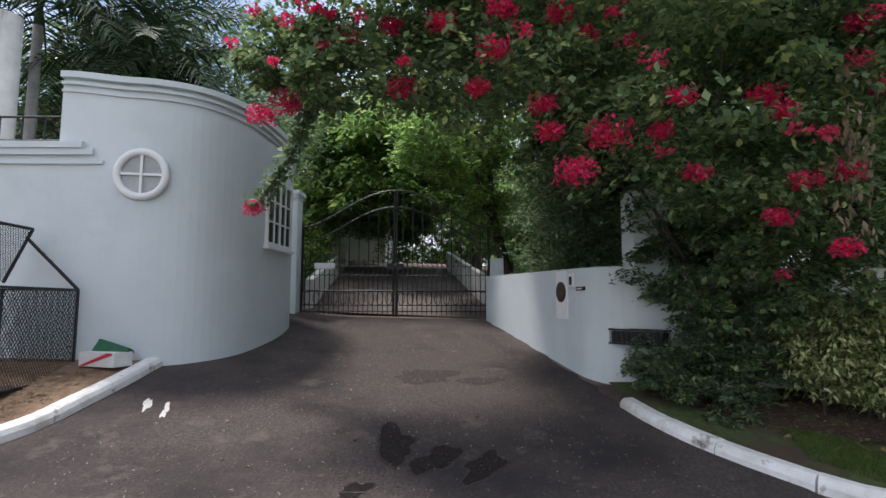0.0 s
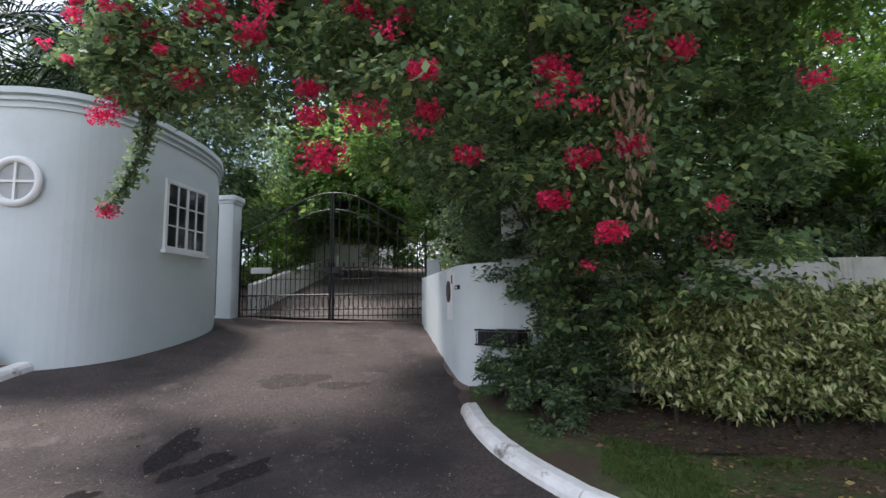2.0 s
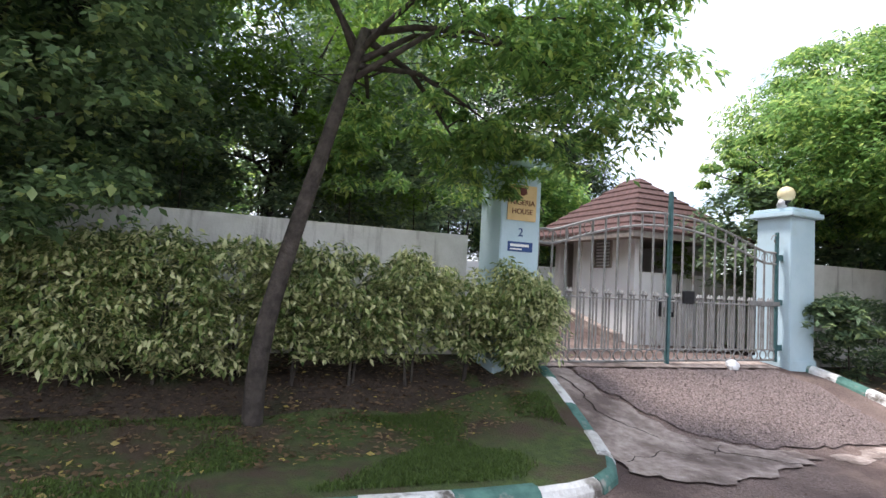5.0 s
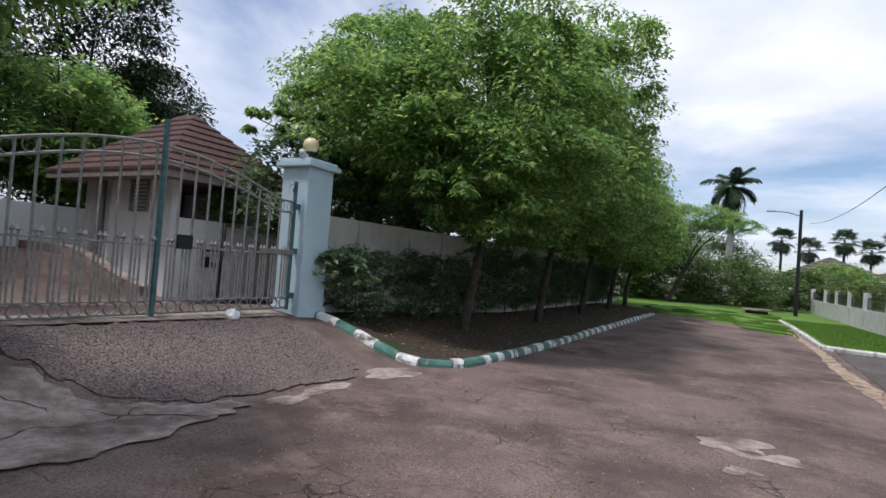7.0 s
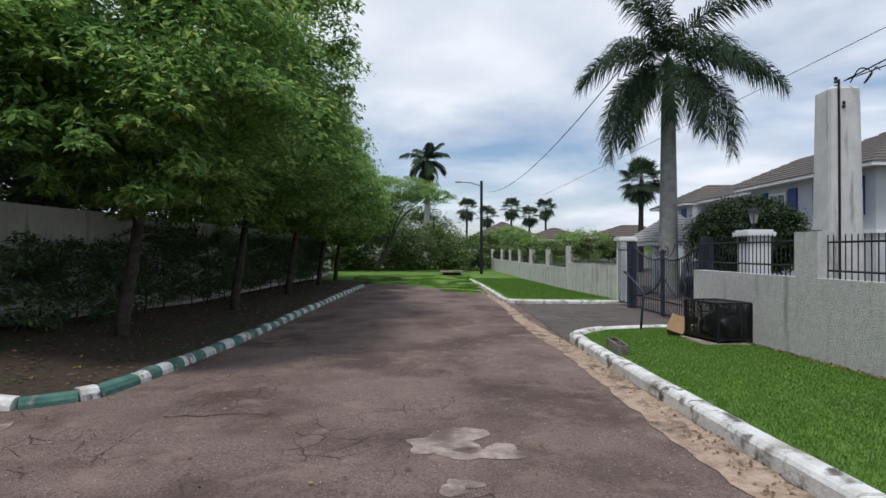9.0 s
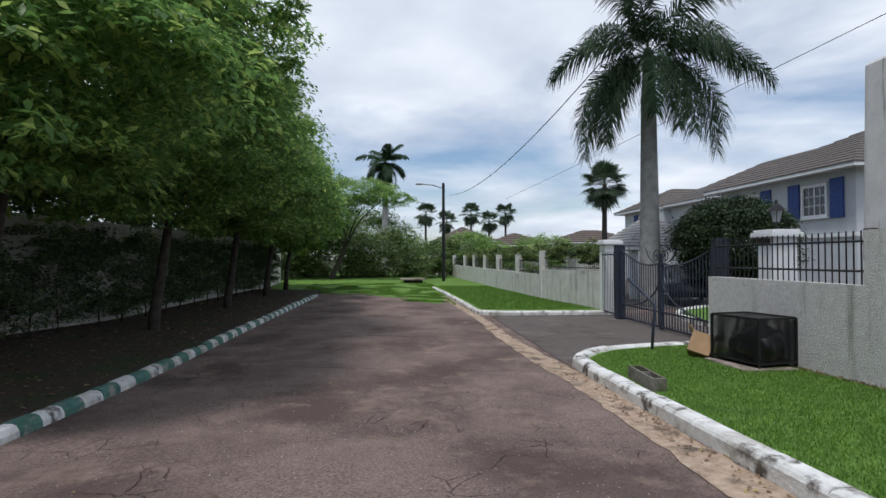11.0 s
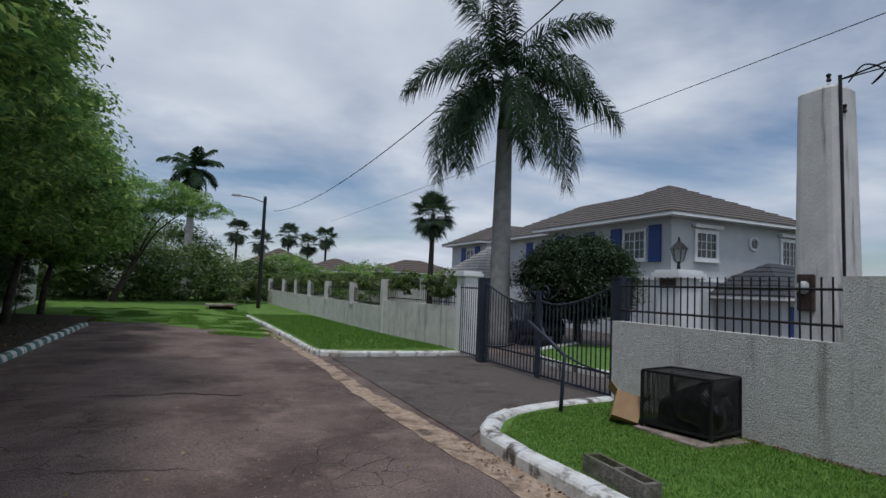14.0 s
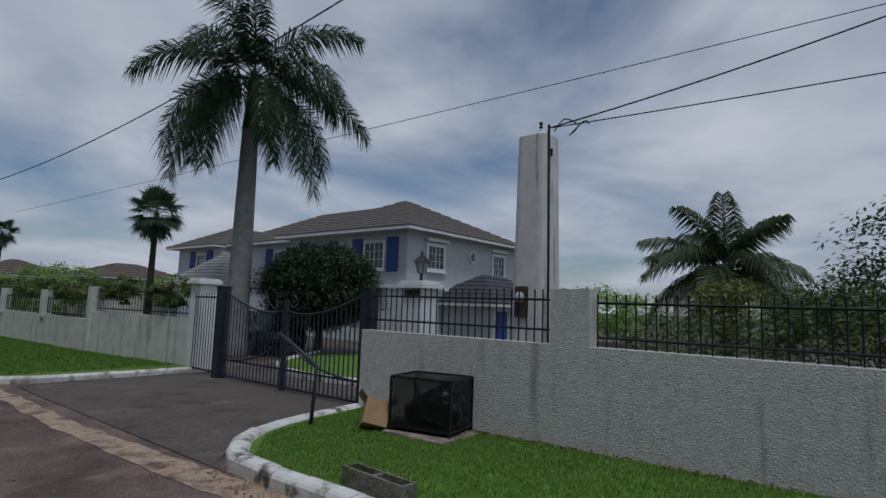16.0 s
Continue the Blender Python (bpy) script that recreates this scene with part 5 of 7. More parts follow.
part("cabinet", boxes((-0.2, 0.2, -0.12, 0.0, -0.22, 0.22), bevel=0.01), BLACK_IRON, mb2)
part("window", boxes((-0.14, 0.0, -0.128, -0.122, 0.02, 0.14)), GREY_PLASTIC, mb2)
part("lid", boxes((0.03, 0.16, -0.128, -0.122, -0.1, 0.14)), GREY_PLASTIC, mb2)
wall("wall_court", line((-10.37, 11.55), (-10.37, 14.2)), low, lambda x, y: 2.12, 0.14, WHITE_PAINT, "white inner court wall beside the guard hut")
wall("wall_court_2", line((-16, 1.5), (-16.5, 14.5)), low, lambda x, y: 2.35, 0.2, WHITE_PAINT, "white back wall of the court")
wall("wall_court_3", line((-10.5, 8.75), (-15.6, 8.6), 0.4), low, lambda x, y: surf(x, y) + 0.2, 0.3, CONCRETE, "low stained plinth along the guard hut")

# iron stubs on top of the verge wall
for k in range(8):
    x, y = -7.2, 10.6 + 1.7 * k
    z = 2.35 + 0.006 * (y - 10)
    ob = part("wall_spike", boxes((-0.02, 0.02, -0.02, 0.02, -0.02, 0.16), bevel=0.004), BLACK_IRON)
    ob.matrix_basis = pose(x, y, z)
    tagged(ob, "short rusty iron stub on the wall top", "iron stub", "iron stubs on the wall")

# ---- right side: lawn, wall, fence, steel gate ----
bin_cage("black mesh bin cage holding rubbish beside the wall", (5.2, 14.45, lawn(5.4, 14) + 0.03), -78, 0.92, 0.7, 0.72, False, 0.03)
slab = thing("concrete_slab", "thin concrete slab under the bin cage", "slab", at=(5.45, 14.0, lawn(5.4, 14)))
part("slab", boxes((-0.36, 0.5, -0.55, 0.5, -0.05, 0.03), bevel=0.01), CONCRETE, slab)
BAG = mat("black plastic bag", (0.008, 0.008, 0.009), rough=0.3)
BROWN_CARD = mat("brown cardboard", (0.3, 0.19, 0.1), (0.4, 0.26, 0.15), 5, 0.85)
for k, (x, y, r) in enumerate(((5.62, 13.85, 0.31), (5.58, 14.2, 0.22), (5.75, 14.0, 0.2))):
    b = thing("rubbish_bag", "tied black plastic rubbish bag in the cage", "bag", at=(x, y, lawn(x, y) + 0.07))
    bm = bmesh.new()
    bmesh.ops.create_icosphere(bm, subdivisions=3, radius=r)
    for v in bm.verts:
        v.co *= 1 + 0.3 * noise.noise(v.co * 7 + Vector((k, 0, 0)))
        v.co.z = max(v.co.z, -r * 0.85) + r * 0.85
    part("body", bm, BAG, b, smooth=True)
cbx = thing("cardboard_box", "torn brown cardboard box leaning on the cage", "box", at=(5.08, 14.66, lawn(4.9, 14.7)), rz=-60)
m_tilt = Matrix.Translation((0, 0, 0.04)) @ Euler((radians(-30), radians(14), radians(20))).to_matrix().to_4x4()
bm = boxes((-0.17, -0.16, -0.13, 0.13, 0, 0.36), (0.16, 0.17, -0.13, 0.13, 0, 0.36), (-0.16, 0.16, -0.13, -0.12, 0, 0.36), (-0.16, 0.16, 0.12, 0.13, 0, 0.36), (-0.16, 0.16, -0.12, 0.12, 0, 0.01))
bmesh.ops.transform(bm, matrix=m_tilt, verts=bm.verts)
part("body", bm, BROWN_CARD, cbx)
for sx in (-1, 1):
    bm = boxes((-0.005, 0.005, -0.13, 0.13, 0, 0.15))
    bmesh.ops.transform(bm, matrix=m_tilt @ pose(sx * 0.165, 0, 0.36, 0, sx * 50, 0), verts=bm.verts)
    part("flap", bm, BROWN_CARD, cbx)
bk = thing("concrete_block", "mossy hollow concrete block on the lawn", "block", at=(3.3, 12.75, lawn(3.3, 12.75)), rz=-4)
BLOCKM = mat("mossy concrete", (0.12, 0.11, 0.095), (0.24, 0.22, 0.19), 12, 0.95, bump=0.015, bscale=40, c=(0.08, 0.09, 0.04), cscale=4, cmix=(0.5, 0.65))
part("body", boxes((-0.09, -0.06, -0.42, 0.42, -0.03, 0.17), (0.06, 0.09, -0.42, 0.42, -0.03, 0.17), (-0.06, 0.06, -0.42, -0.38, -0.03, 0.168), (-0.06, 0.06, 0.38, 0.42, -0.03, 0.168), (-0.06, 0.06, -0.02, 0.02, -0.03, 0.165), (-0.06, 0.06, -0.38, -0.02, -0.03, 0.06), (-0.06, 0.06, 0.02, 0.38, -0.03, 0.06)), BLOCKM, bk)
hr = thing("leaning_rail", "bent grey steel post at the drive edge", "post", at=(4.68, 15.5, lawn(4.68, 15.5)))
bm = tube(bmesh.new(), [(0, 0, -0.15), (0.06, 0.03, 0.5), (0.1, 0.06, 0.8), (0.02, 0.35, 1.0), (-0.1, 0.75, 1.25)], 0.028, 0.028, 8)
part("bar", bm, NAVY_IRON, hr, smooth=True)


def fence(label, a, b, z, h, spacing, material, rails, spikes=0.08, r=0.011):
    th = thing("iron_fence", label, "fence")
    n = max(2, round(math.dist(a, b) / spacing))
    for q in rails:
        part("rail", tube(bmesh.new(), [(a[0], a[1], z + q), (b[0], b[1], z + q)], 0.017, seg=4), material, th)
    for k in range(n + 1):
        t = k / n
        x, y = a[0] + (b[0] - a[0]) * t, a[1] + (b[1] - a[1]) * t
        part("bar", tube(bmesh.new(), [(x, y, z - 0.03), (x, y, z + h)], r, seg=4), material, th)
    return th


fence("black iron bar fence on the roughcast wall", (RW, 16.0), (RW, 12.55), 1.13, 0.72, 0.125, BLACK_IRON, (0.18, 0.58))
fence("rusty dark iron fence in front of garden shrubs", (RW, 11.9), (RW, 3.0), 1.13, 0.66, 0.12, BLACK_IRON, (0.12, 0.55), r=0.009)

ty = thing("service_pillar", "tall tapered white concrete service pillar with black streaks", "pillar", at=(7.52, 13.5, surf(8, 13.8)))
ty.matrix_basis = ty.matrix_basis @ Matrix.Diagonal((0.86, 0.86, 0.97, 1))
bm = bmesh.new()
rr = []
for z, w in ((-0.3, 0.385), (0.2, 0.38), (4.6, 0.315), (4.85, 0.31), (4.9, 0.27)):
    ring = []
    for sx, sy in ((-1, -1), (1, -1), (1, 1), (-1, 1)):
        for k in range(4):
            a = math.atan2(sy, sx) - math.pi / 4 + k * math.pi / 6
            ring.append(bm.verts.new((sx * (w - 0.13) + 0.13 * math.cos(a), sy * (w - 0.13) + 0.13 * math.sin(a), z)))
    rr.append(ring)
for A, B in zip(rr, rr[1:]):
    for q in range(16):
        bm.faces.new((A[q], A[(q + 1) % 16], B[(q + 1) % 16], B[q]))
bm.faces.new(rr[-1])
PSTREAK = mat("stained white concrete", (0.56, 0.55, 0.53), (0.68, 0.67, 0.65), 3.0, 0.9, bump=0.006, bscale=25, c=(0.07, 0.065, 0.06), cscale=1.5, cmix=(0.58, 0.74), streak=True)
part("shaft", bm, PSTREAK, ty)
tf = pose(0, 0, 0, 0, 0, -90)
bx = part("meter_box", boxes((-0.13, 0.13, -0.44, -0.34, 1.5, 2.0), bevel=0.01), RUST, ty, "rusty red meter box")
bx.matrix_basis = tf @ pose(-0.1, 0.03, 0.28)
mt = part("meter", lathe(bmesh.new(), [(0.09, 0), (0.085, 0.06), (0.05, 0.1)], 14), GREY_PLASTIC, bx, "round grey meter", smooth=True)
mt.matrix_basis = pose(0, -0.45, 1.82, 90)
for z, rw in ((4.55, 0.035), (4.9, 0.045), (5.05, 0.04)):
    ins = part("insulator", lathe(bmesh.new(), [(0.02, -0.06), (rw, -0.04), (rw * 0.6, 0), (rw, 0.04), (0.02, 0.06)], 10), BLACK_IRON, ty)
    ins.matrix_basis = pose(-0.1, -0.33 if z < 4.8 else -0.1, z)
part("conduit", tube(bmesh.new(), [(-0.2, -0.325, 5.0), (-0.2, -0.335, 4.0), (-0.21, -0.355, 2.5), (-0.22, -0.375, 1.0)], 0.026, seg=6), BLACK_IRON, ty)
part("service_loop", tube(bmesh.new(), curve_pts([(0.05, -0.3, 4.95), (0.1, -0.5, 5.15), (0.15, -0.75, 5.0), (0.1, -0.6, 4.85), (0.1, -0.9, 5.05), (0.1, -1.0, 4.98)], 0.06), 0.012, seg=5), BLACK_IRON, ty)


def cable(label, a, b, sag, r=0.014):
    th = tagged(new("overhead_cable"), label, "cable")
    me = part("wire", tube(bmesh.new(), [Vector(a).lerp(Vector(b), t) - Vector((0, 0, sag * 4 * t * (1 - t))) for t in [k / 40 for k in range(41)]], r, seg=5), BLACK_IRON, th)
    return th


PT = (7.5, 13.3, surf(8, 13.8) + 4.85)
cable("twisted black service cable to the pillar", PT, (13.7, -5.2, 12.3), 0.85, 0.013)
cable("thin black service cable to the pillar", PT, (13.7, -5.2, 6.8), 0.16, 0.01)
LP = (3.3, 45.0)
cable("overhead power line along the street", (3.84, 45, 6.05), (5.06, 13, 6.78), 1.03, 0.014)
cable("overhead power line along the street", (5.06, 13, 6.78), (6.0, -14, 8.2), 0.2, 0.014)
cable("thin power line passing behind the palm", (10.0, 56, 7.0), (14.4, -14, 8.45), 0.15, 0.011)
lp = thing("street_lamp", "dark street lamp pole with an arm", "street lamp", at=(LP[0], LP[1], surf(*LP) + 0.2))
part("pole", tube(bmesh.new(), [(0, 0, -0.5), (0, 0, 3), (0, 0, 7.0)], 0.13, 0.1, 8), BLACK_IRON, lp)
part("arm", tube(bmesh.new(), [(0, 0, 6.6), (-0.8, 0, 6.85), (-1.5, 0, 6.9)], 0.035, seg=6), GREY_IRON, lp)
part("lamp_head", boxes((-2.0, -1.45, -0.1, 0.1, 6.85, 6.97), bevel=0.03), GREY_PLASTIC, lp)

# steel gate of the right drive
pb = thing("plastic_bag", "small white plastic bag on the gate sill", "bag", at=(-6.45, 7.6, surf(-6.45, 7.6)))
bm = bmesh.new()
bmesh.ops.create_icosphere(bm, subdivisions=2, radius=0.1)
for v in bm.verts:
    v.co *= 1 + 0.4 * noise.noise(v.co * 14)
    v.co.z = max(v.co.z, -0.07) + 0.075
part("body", bm, WHITE_PAINT, pb)
GX = 6.5
SG = surf(GX, 19) + 0.03
for y, w, h in ((16.32, 0.12, 2.12), (21.3, 0.12, 2.12)):
    p = thing("gate_post", "slate-blue square steel gate post", "post", "posts of the steel gate", at=(GX, y, SG - 0.03))
    part("post", boxes((-w, w, -w, w, -0.2, h), bevel=0.01), NAVY_IRON, p)
    part("cap", boxes((-w - .015, w + .015, -w - .015, w + .015, h, h + 0.03), bevel=0.006), NAVY_IRON, p)
for side in (0, 1):
    W = 2.36
    g = thing("steel_gate", "slate-blue steel gate leaf with swept top and scrolls", "gate", "leaves of the steel gate", at=(GX, 16.42 if not side else 21.18, SG), rz=90 if not side else -90)

    def top(u):
        t = u / W
        return 1.98 - 0.42 * math.sin(math.pi / 2 * min(1, t / 0.8)) + (0.0 if t < 0.8 else 0.06 * (t - 0.8) / 0.2)
    m = NAVY_IRON
    part("stile", boxes((0, 0.05, -0.025, 0.025, 0, 2.0)), m, g)
    part("stile", boxes((W - 0.05, W - 0.004, -0.025, 0.025, 0, 1.85)), m, g)
    for z in (0.06, 0.42):
        part("rail", boxes((0.05, W - 0.05, -0.015, 0.015, z - 0.02, z + 0.02)), m, g)
    bar_part(g, "swept_rail", [(W * k / 16, 0, top(W * k / 16)) for k in range(17)], 0.022, m)
    bar_part(g, "curved_brace", [(0.05 + (W - 0.1) * math.sin(a), 0, 0.42 + 0.85 * (1 - math.cos(a))) for a in [math.pi / 2 * k / 12 for k in range(13)]], 0.02, m)
    for k in range(17):
        x = 0.12 + k * (W - 0.24) / 16
        bar_part(g, "bar", [(x, 0, 0.06), (x, 0, top(x))], 0.015, m, 4)
    bar_part(g, "scroll", [(W - 0.22 + 0.17 * (1 - t) * math.cos(9 * t + 1), 0, 1.78 + 0.17 * (1 - t) * math.sin(9 * t + 1)) for t in [q / 18 for q in range(18)]], 0.014, m, 5)
    bar_part(g, "scroll", [(W - 0.3, 0, 1.62), (W - 0.6, 0, 1.75), (W - 0.8, 0, 2.0)], 0.012, m, 5)
fx2 = thing("bar_screen", "fixed slate-blue bar panel beside the gate", "fence panel", at=(GX, 21.4, SG))
for z in (0.1, 1.85):
    part("rail", boxes((-0.015, 0.015, 0, 1.25, z - .02, z + .02)), NAVY_IRON, fx2)
for k in range(10):
    bar_part(fx2, "bar", [(0, 0.08 + 0.125 * k, 0.02), (0, 0.08 + 0.125 * k, 1.95)], 0.012, NAVY_IRON, 4)
sp2 = thing("bar_screen", "fixed slate-blue panel between post and wall fence", "fence panel", at=(GX, 16.2, 1.13))
for k in range(6):
    bar_part(sp2, "bar", [(-0.02 - 0.04 * k, -0.02 - 0.02 * k, 0), (-0.02 - 0.04 * k, -0.02 - 0.02 * k, 0.75)], 0.012, NAVY_IRON, 4)
for x, y, h, lab in ((6.8, 22.8, 2.2, "white gate pillar with a moulded cap"), (7.35, 15.85, 2.16, "white gate pillar with a plaque and lantern")):
    p = thing("gate_pillar", lab, "pillar", at=(x, y, surf(x, y)))
    part("shaft", boxes((-.24, .24, -.24, .24, -.3, h), bevel=0.01), WHITE_PAINT, p)
    part("cap", boxes((-.32, .32, -.32, .32, h, h + .1), (-.28, .28, -.28, .28, h + .1, h + .15), bevel=0.012), WHITE_PAINT, p)
    if y < 20:
        q = part("plaque", boxes((-0.17, 0.17, -0.262, -0.243, h - 0.14, h - 0.02)), RUST, p, "brown plaque")
        q.matrix_basis = pose(0, 0, 0, 0, 0, -90)
ln = thing("lantern", "black post lantern with glass sides on a pillar", "lamp", at=(7.35, 15.85, surf(7.35, 15.85) + 2.31))
part("stem", lathe(bmesh.new(), [(0.06, 0), (0.03, 0.03), (0.025, 0.12), (0.06, 0.15)], 10), BLACK_IRON, ln)
part("glass", lathe(bmesh.new(), [(0.07, 0.15), (0.125, 0.36)], 6), FROST, ln)
for k in range(6):
    a = math.pi / 3 * k
    bar_part(ln, "frame", [(0.073 * math.cos(a), 0.073 * math.sin(a), 0.15), (0.128 * math.cos(a), 0.128 * math.sin(a), 0.36)], 0.008, BLACK_IRON, 4)
part("roof", lathe(bmesh.new(), [(0.16, 0.36), (0.1, 0.44), (0.03, 0.5), (0.012, 0.58)], 6), BLACK_IRON, ln)

# garden wall of the next plot: piers, mesh panels, vine
piers = [(6.05, 28.0), (5.885, 31.9), (5.71, 36.2), (5.56, 40.0), (5.4, 43.8), (5.24, 48.0), (5.0, 54.2)]
for i, (x, y) in enumerate(piers):
    z = 0.8 + 0.005 * (y - 28)
    p = thing("wall_pier", "weathered white pier standing on the garden wall", "pillar", "piers of the garden wall", at=(x, y, z))
    part("shaft", boxes((-.15, .15, -.15, .15, -1.3 if i == 0 else -0.1, 1.0 if i == 0 else 0.85), bevel=0.012), OLD_WHITE, p)
    if i < len(piers) - 1:
        x2, y2 = piers[i + 1]
        fence("dark iron panel between garden wall piers", (x, y + 0.2), (x2, y2 - 0.2), z + 0.03, 0.62, 0.24, BLACK_IRON, (0.08, 0.55), r=0.014)
fence("dark iron panel on the garden wall beside the gate", (6.7, 23.3), (6.1, 27.8), 1.05, 0.75, 0.14, BLACK_IRON, (0.1, 0.65))

# ---- the house ----
HOUSE_W = mat("pale grey-white house paint", (0.5, 0.52, 0.53), (0.57, 0.59, 0.6), 1.5, 0.8, bump=0.003, bscale=20)
SHUTTER = mat("blue painted shutter", (0.02, 0.05, 0.2), (0.035, 0.08, 0.28), 6, 0.6)
house = thing("house", "two-storey pale house with grey tiled hip roof and blue shutters", "house")
part("wall", boxes((18.7, 28.5, 26.7, 36.0, -1, 5.25)), HOUSE_W, house)
part("wing_wall", boxes((19.8, 28.3, 36.0, 44.0, -1, 5.2)), HOUSE_W, house)
part("wing_wall", boxes((18.9, 27.0, 44.0, 50.0, -1, 5.1)), HOUSE_W, house)
part("string_course", boxes((18.62, 18.698, 26.62, 36.0, 2.35, 2.5), (18.62, 28.5, 26.62, 26.698, 2.35, 2.5)), WHITE_PAINT, house)
tiled_roof(house, 18.7, 28.5, 26.7, 36.0, 5.3, 2.5, 12, ROOF_GREY, 0.7, 0.06)
tiled_roof(house, 19.8, 28.3, 27.6, 44.0, 5.27, 2.45, 12, ROOF_GREY, 0.7, 0.06)
tiled_roof(house, 18.9, 27.0, 44.6, 50.0, 5.2, 1.7, 9, ROOF_GREY, 0.7, 0.06)


def shuttered(y, z, w, h, n_cols, shutter_a, shutter_b, x=18.7):
    panes_window("window", w, h, n_cols, 3, pose(x - 0.02, y, z, 0, 0, -90), "", house, fw=0.12)
    for on, s in ((shutter_a, -1), (shutter_b, 1)):
        if on:
            yy = y + s * (w / 2 + 0.62)
            part("shutter", boxes((x - 0.09, x - 0.01, yy - 0.36, yy + 0.36, z - h / 2 - 0.2, z + h / 2 + 0.25), bevel=0.01), SHUTTER, house, "blue shutter")


shuttered(28.9, 4.0, 1.3, 1.25, 4, True, True)
shuttered(33.4, 4.0, 1.3, 1.25, 4, True, True)
shuttered(38.5, 4.0, 1.1, 1.2, 4, True, True, 19.8)
shuttered(46.6, 4.0, 1.1, 1.2, 4, True, True, 18.9)
for x, w in ((20.8, 1.2), (26.6, 1.1)):
    panes_window("window", w, 1.1, 4, 3, pose(x, 26.68, 4.0, 0, 0, 0), "", house, fw=0.16)
    part("hood", boxes((x - w / 2 - 0.3, x + w / 2 + 0.3, 26.45, 26.69, 4.78, 4.95), bevel=0.02), WHITE_PAINT, house)
bm = bmesh.new()
tube(bm, [(24.0 + 0.3 * math.cos(a), 26.66, 4.3 + 0.3 * math.sin(a)) for a in [2 * math.pi * k / 20 for k in range(20)]], 0.06, seg=6, closed=True)
part("round_window_frame", bm, WHITE_PAINT, house)
part("round_window_pane", boxes((23.82, 24.18, 26.67, 26.69, 4.12, 4.48)), GLASS, house)
part("porch_wall", boxes((21.5, 27.5, 23.6, 26.6, -1, 1.75)), HOUSE_W, house)
tiled_roof(house, 21.5, 27.5, 23.6, 27.6, 1.8, 1.5, 7, mat("dark slate porch tiles", (0.035, 0.037, 0.043), (0.075, 0.08, 0.09), 9, 0.8, bump=0.01, bscale=30), 0.5, 0.05)
for x in (22.3, 25.5):
    part("porch_shutter", boxes((x - 0.4, x + 0.4, 23.52, 23.6, 0.0, 1.4)), SHUTTER, house, "blue shutter")
cp = thing("carport", "low carport with a pale shingled roof", "carport")
for x, y in ((10.4, 29.2), (13.2, 29.2), (10.4, 32.2), (13.2, 32.2)):
    part("post", boxes((x - .15, x + .15, y - .15, y + .15, -1, 2.0)), WHITE_PAINT, cp)
tiled_roof(cp, 10.2, 13.4, 29.0, 32.4, 2.0, 1.5, 11, mat("pale grey shingles", (0.26, 0.25, 0.24), (0.38, 0.37, 0.36), 7, 0.85), 0.3, 0.05)
GREY_CAR = mat("dark blue-grey car paint", (0.02, 0.025, 0.035), rough=0.25, spec=0.6)
car = thing("parked_car", "dark parked car inside the court behind the gate", "car", at=(11.6, 27.0, surf(8, 26) - 0.03), rz=70)
bm = bmesh.new()
prof = [(-2.1, .35), (-2.15, .7), (-1.9, .95), (-1.2, 1.0), (-0.7, 1.45), (0.8, 1.45), (1.4, 1.0), (2.05, .9), (2.1, .4)]
A = [bm.verts.new((x, -0.82, z)) for x, z in prof]
B = [bm.verts.new((x, 0.82, z)) for x, z in prof]
for q in range(len(prof)):
    r = (q + 1) % len(prof)
    bm.faces.new((A[q], A[r], B[r], B[q]))
bm.faces.new(A[::-1]); bm.faces.new(B)
bmesh.ops.bevel(bm, geom=list(bm.edges), offset=0.06, segments=2, affect="EDGES")
part("body", bm, GREY_CAR, car, smooth=True)
for x in (-1.35, 1.35):
    for y in (-0.78, 0.78):
        w = part("wheel", lathe(bmesh.new(), [(0.2, -0.1), (0.32, -0.09), (0.33, 0), (0.32, 0.09), (0.2, 0.1)], 18), BLACK_IRON, car)
        w.matrix_basis = pose(x, y, 0.33, 90)
sheet("lawn_6", [(8.5, 17.5), (13, 18.5), (15, 22), (12, 24.5), (9, 22.5), (8, 20)], lambda x, y: surf(x, y) + 0.12, TURF, 0.8, "green island of turf inside the court")
kerb("white_kerb", curve_pts([(8.5, 17.5, 0), (8.0, 20, 0), (9, 22.5, 0), (12, 24.5, 0)], 0.5), 0.18, 0.15, lambda k: KERB_WHITE, "white kerb round the island of turf", 2.0)
sheet("court_1", [(7.0, -14), (40, -14), (40, 60), (5.4, 60), (6.4, 28), (7.1, 24), (7, 16)], lambda x, y: surf(x, y) - 0.04, NEW_ASPHALT, 2.5, "dark grey paving of the house court")


def far_house(x, y, w, d, z, h, label):
    t = thing("far_house", label, "house", at=(x, y, 0))
    part("wall", boxes((-w / 2, w / 2, -d / 2, d / 2, -1, z)), OLD_WHITE, t)
    tiled_roof(t, -w / 2, w / 2, -d / 2, d / 2, z, h, 6, ROOF_BROWN, 0.6, 0.08)
    for k in range(2):
        part("window", boxes((-w / 2 + 1 + 2.2 * k, -w / 2 + 2.2 + 2.2 * k, -d / 2 - .05, -d / 2 + .02, z - 1.9, z - 0.7)), GLASS, t)
    return t


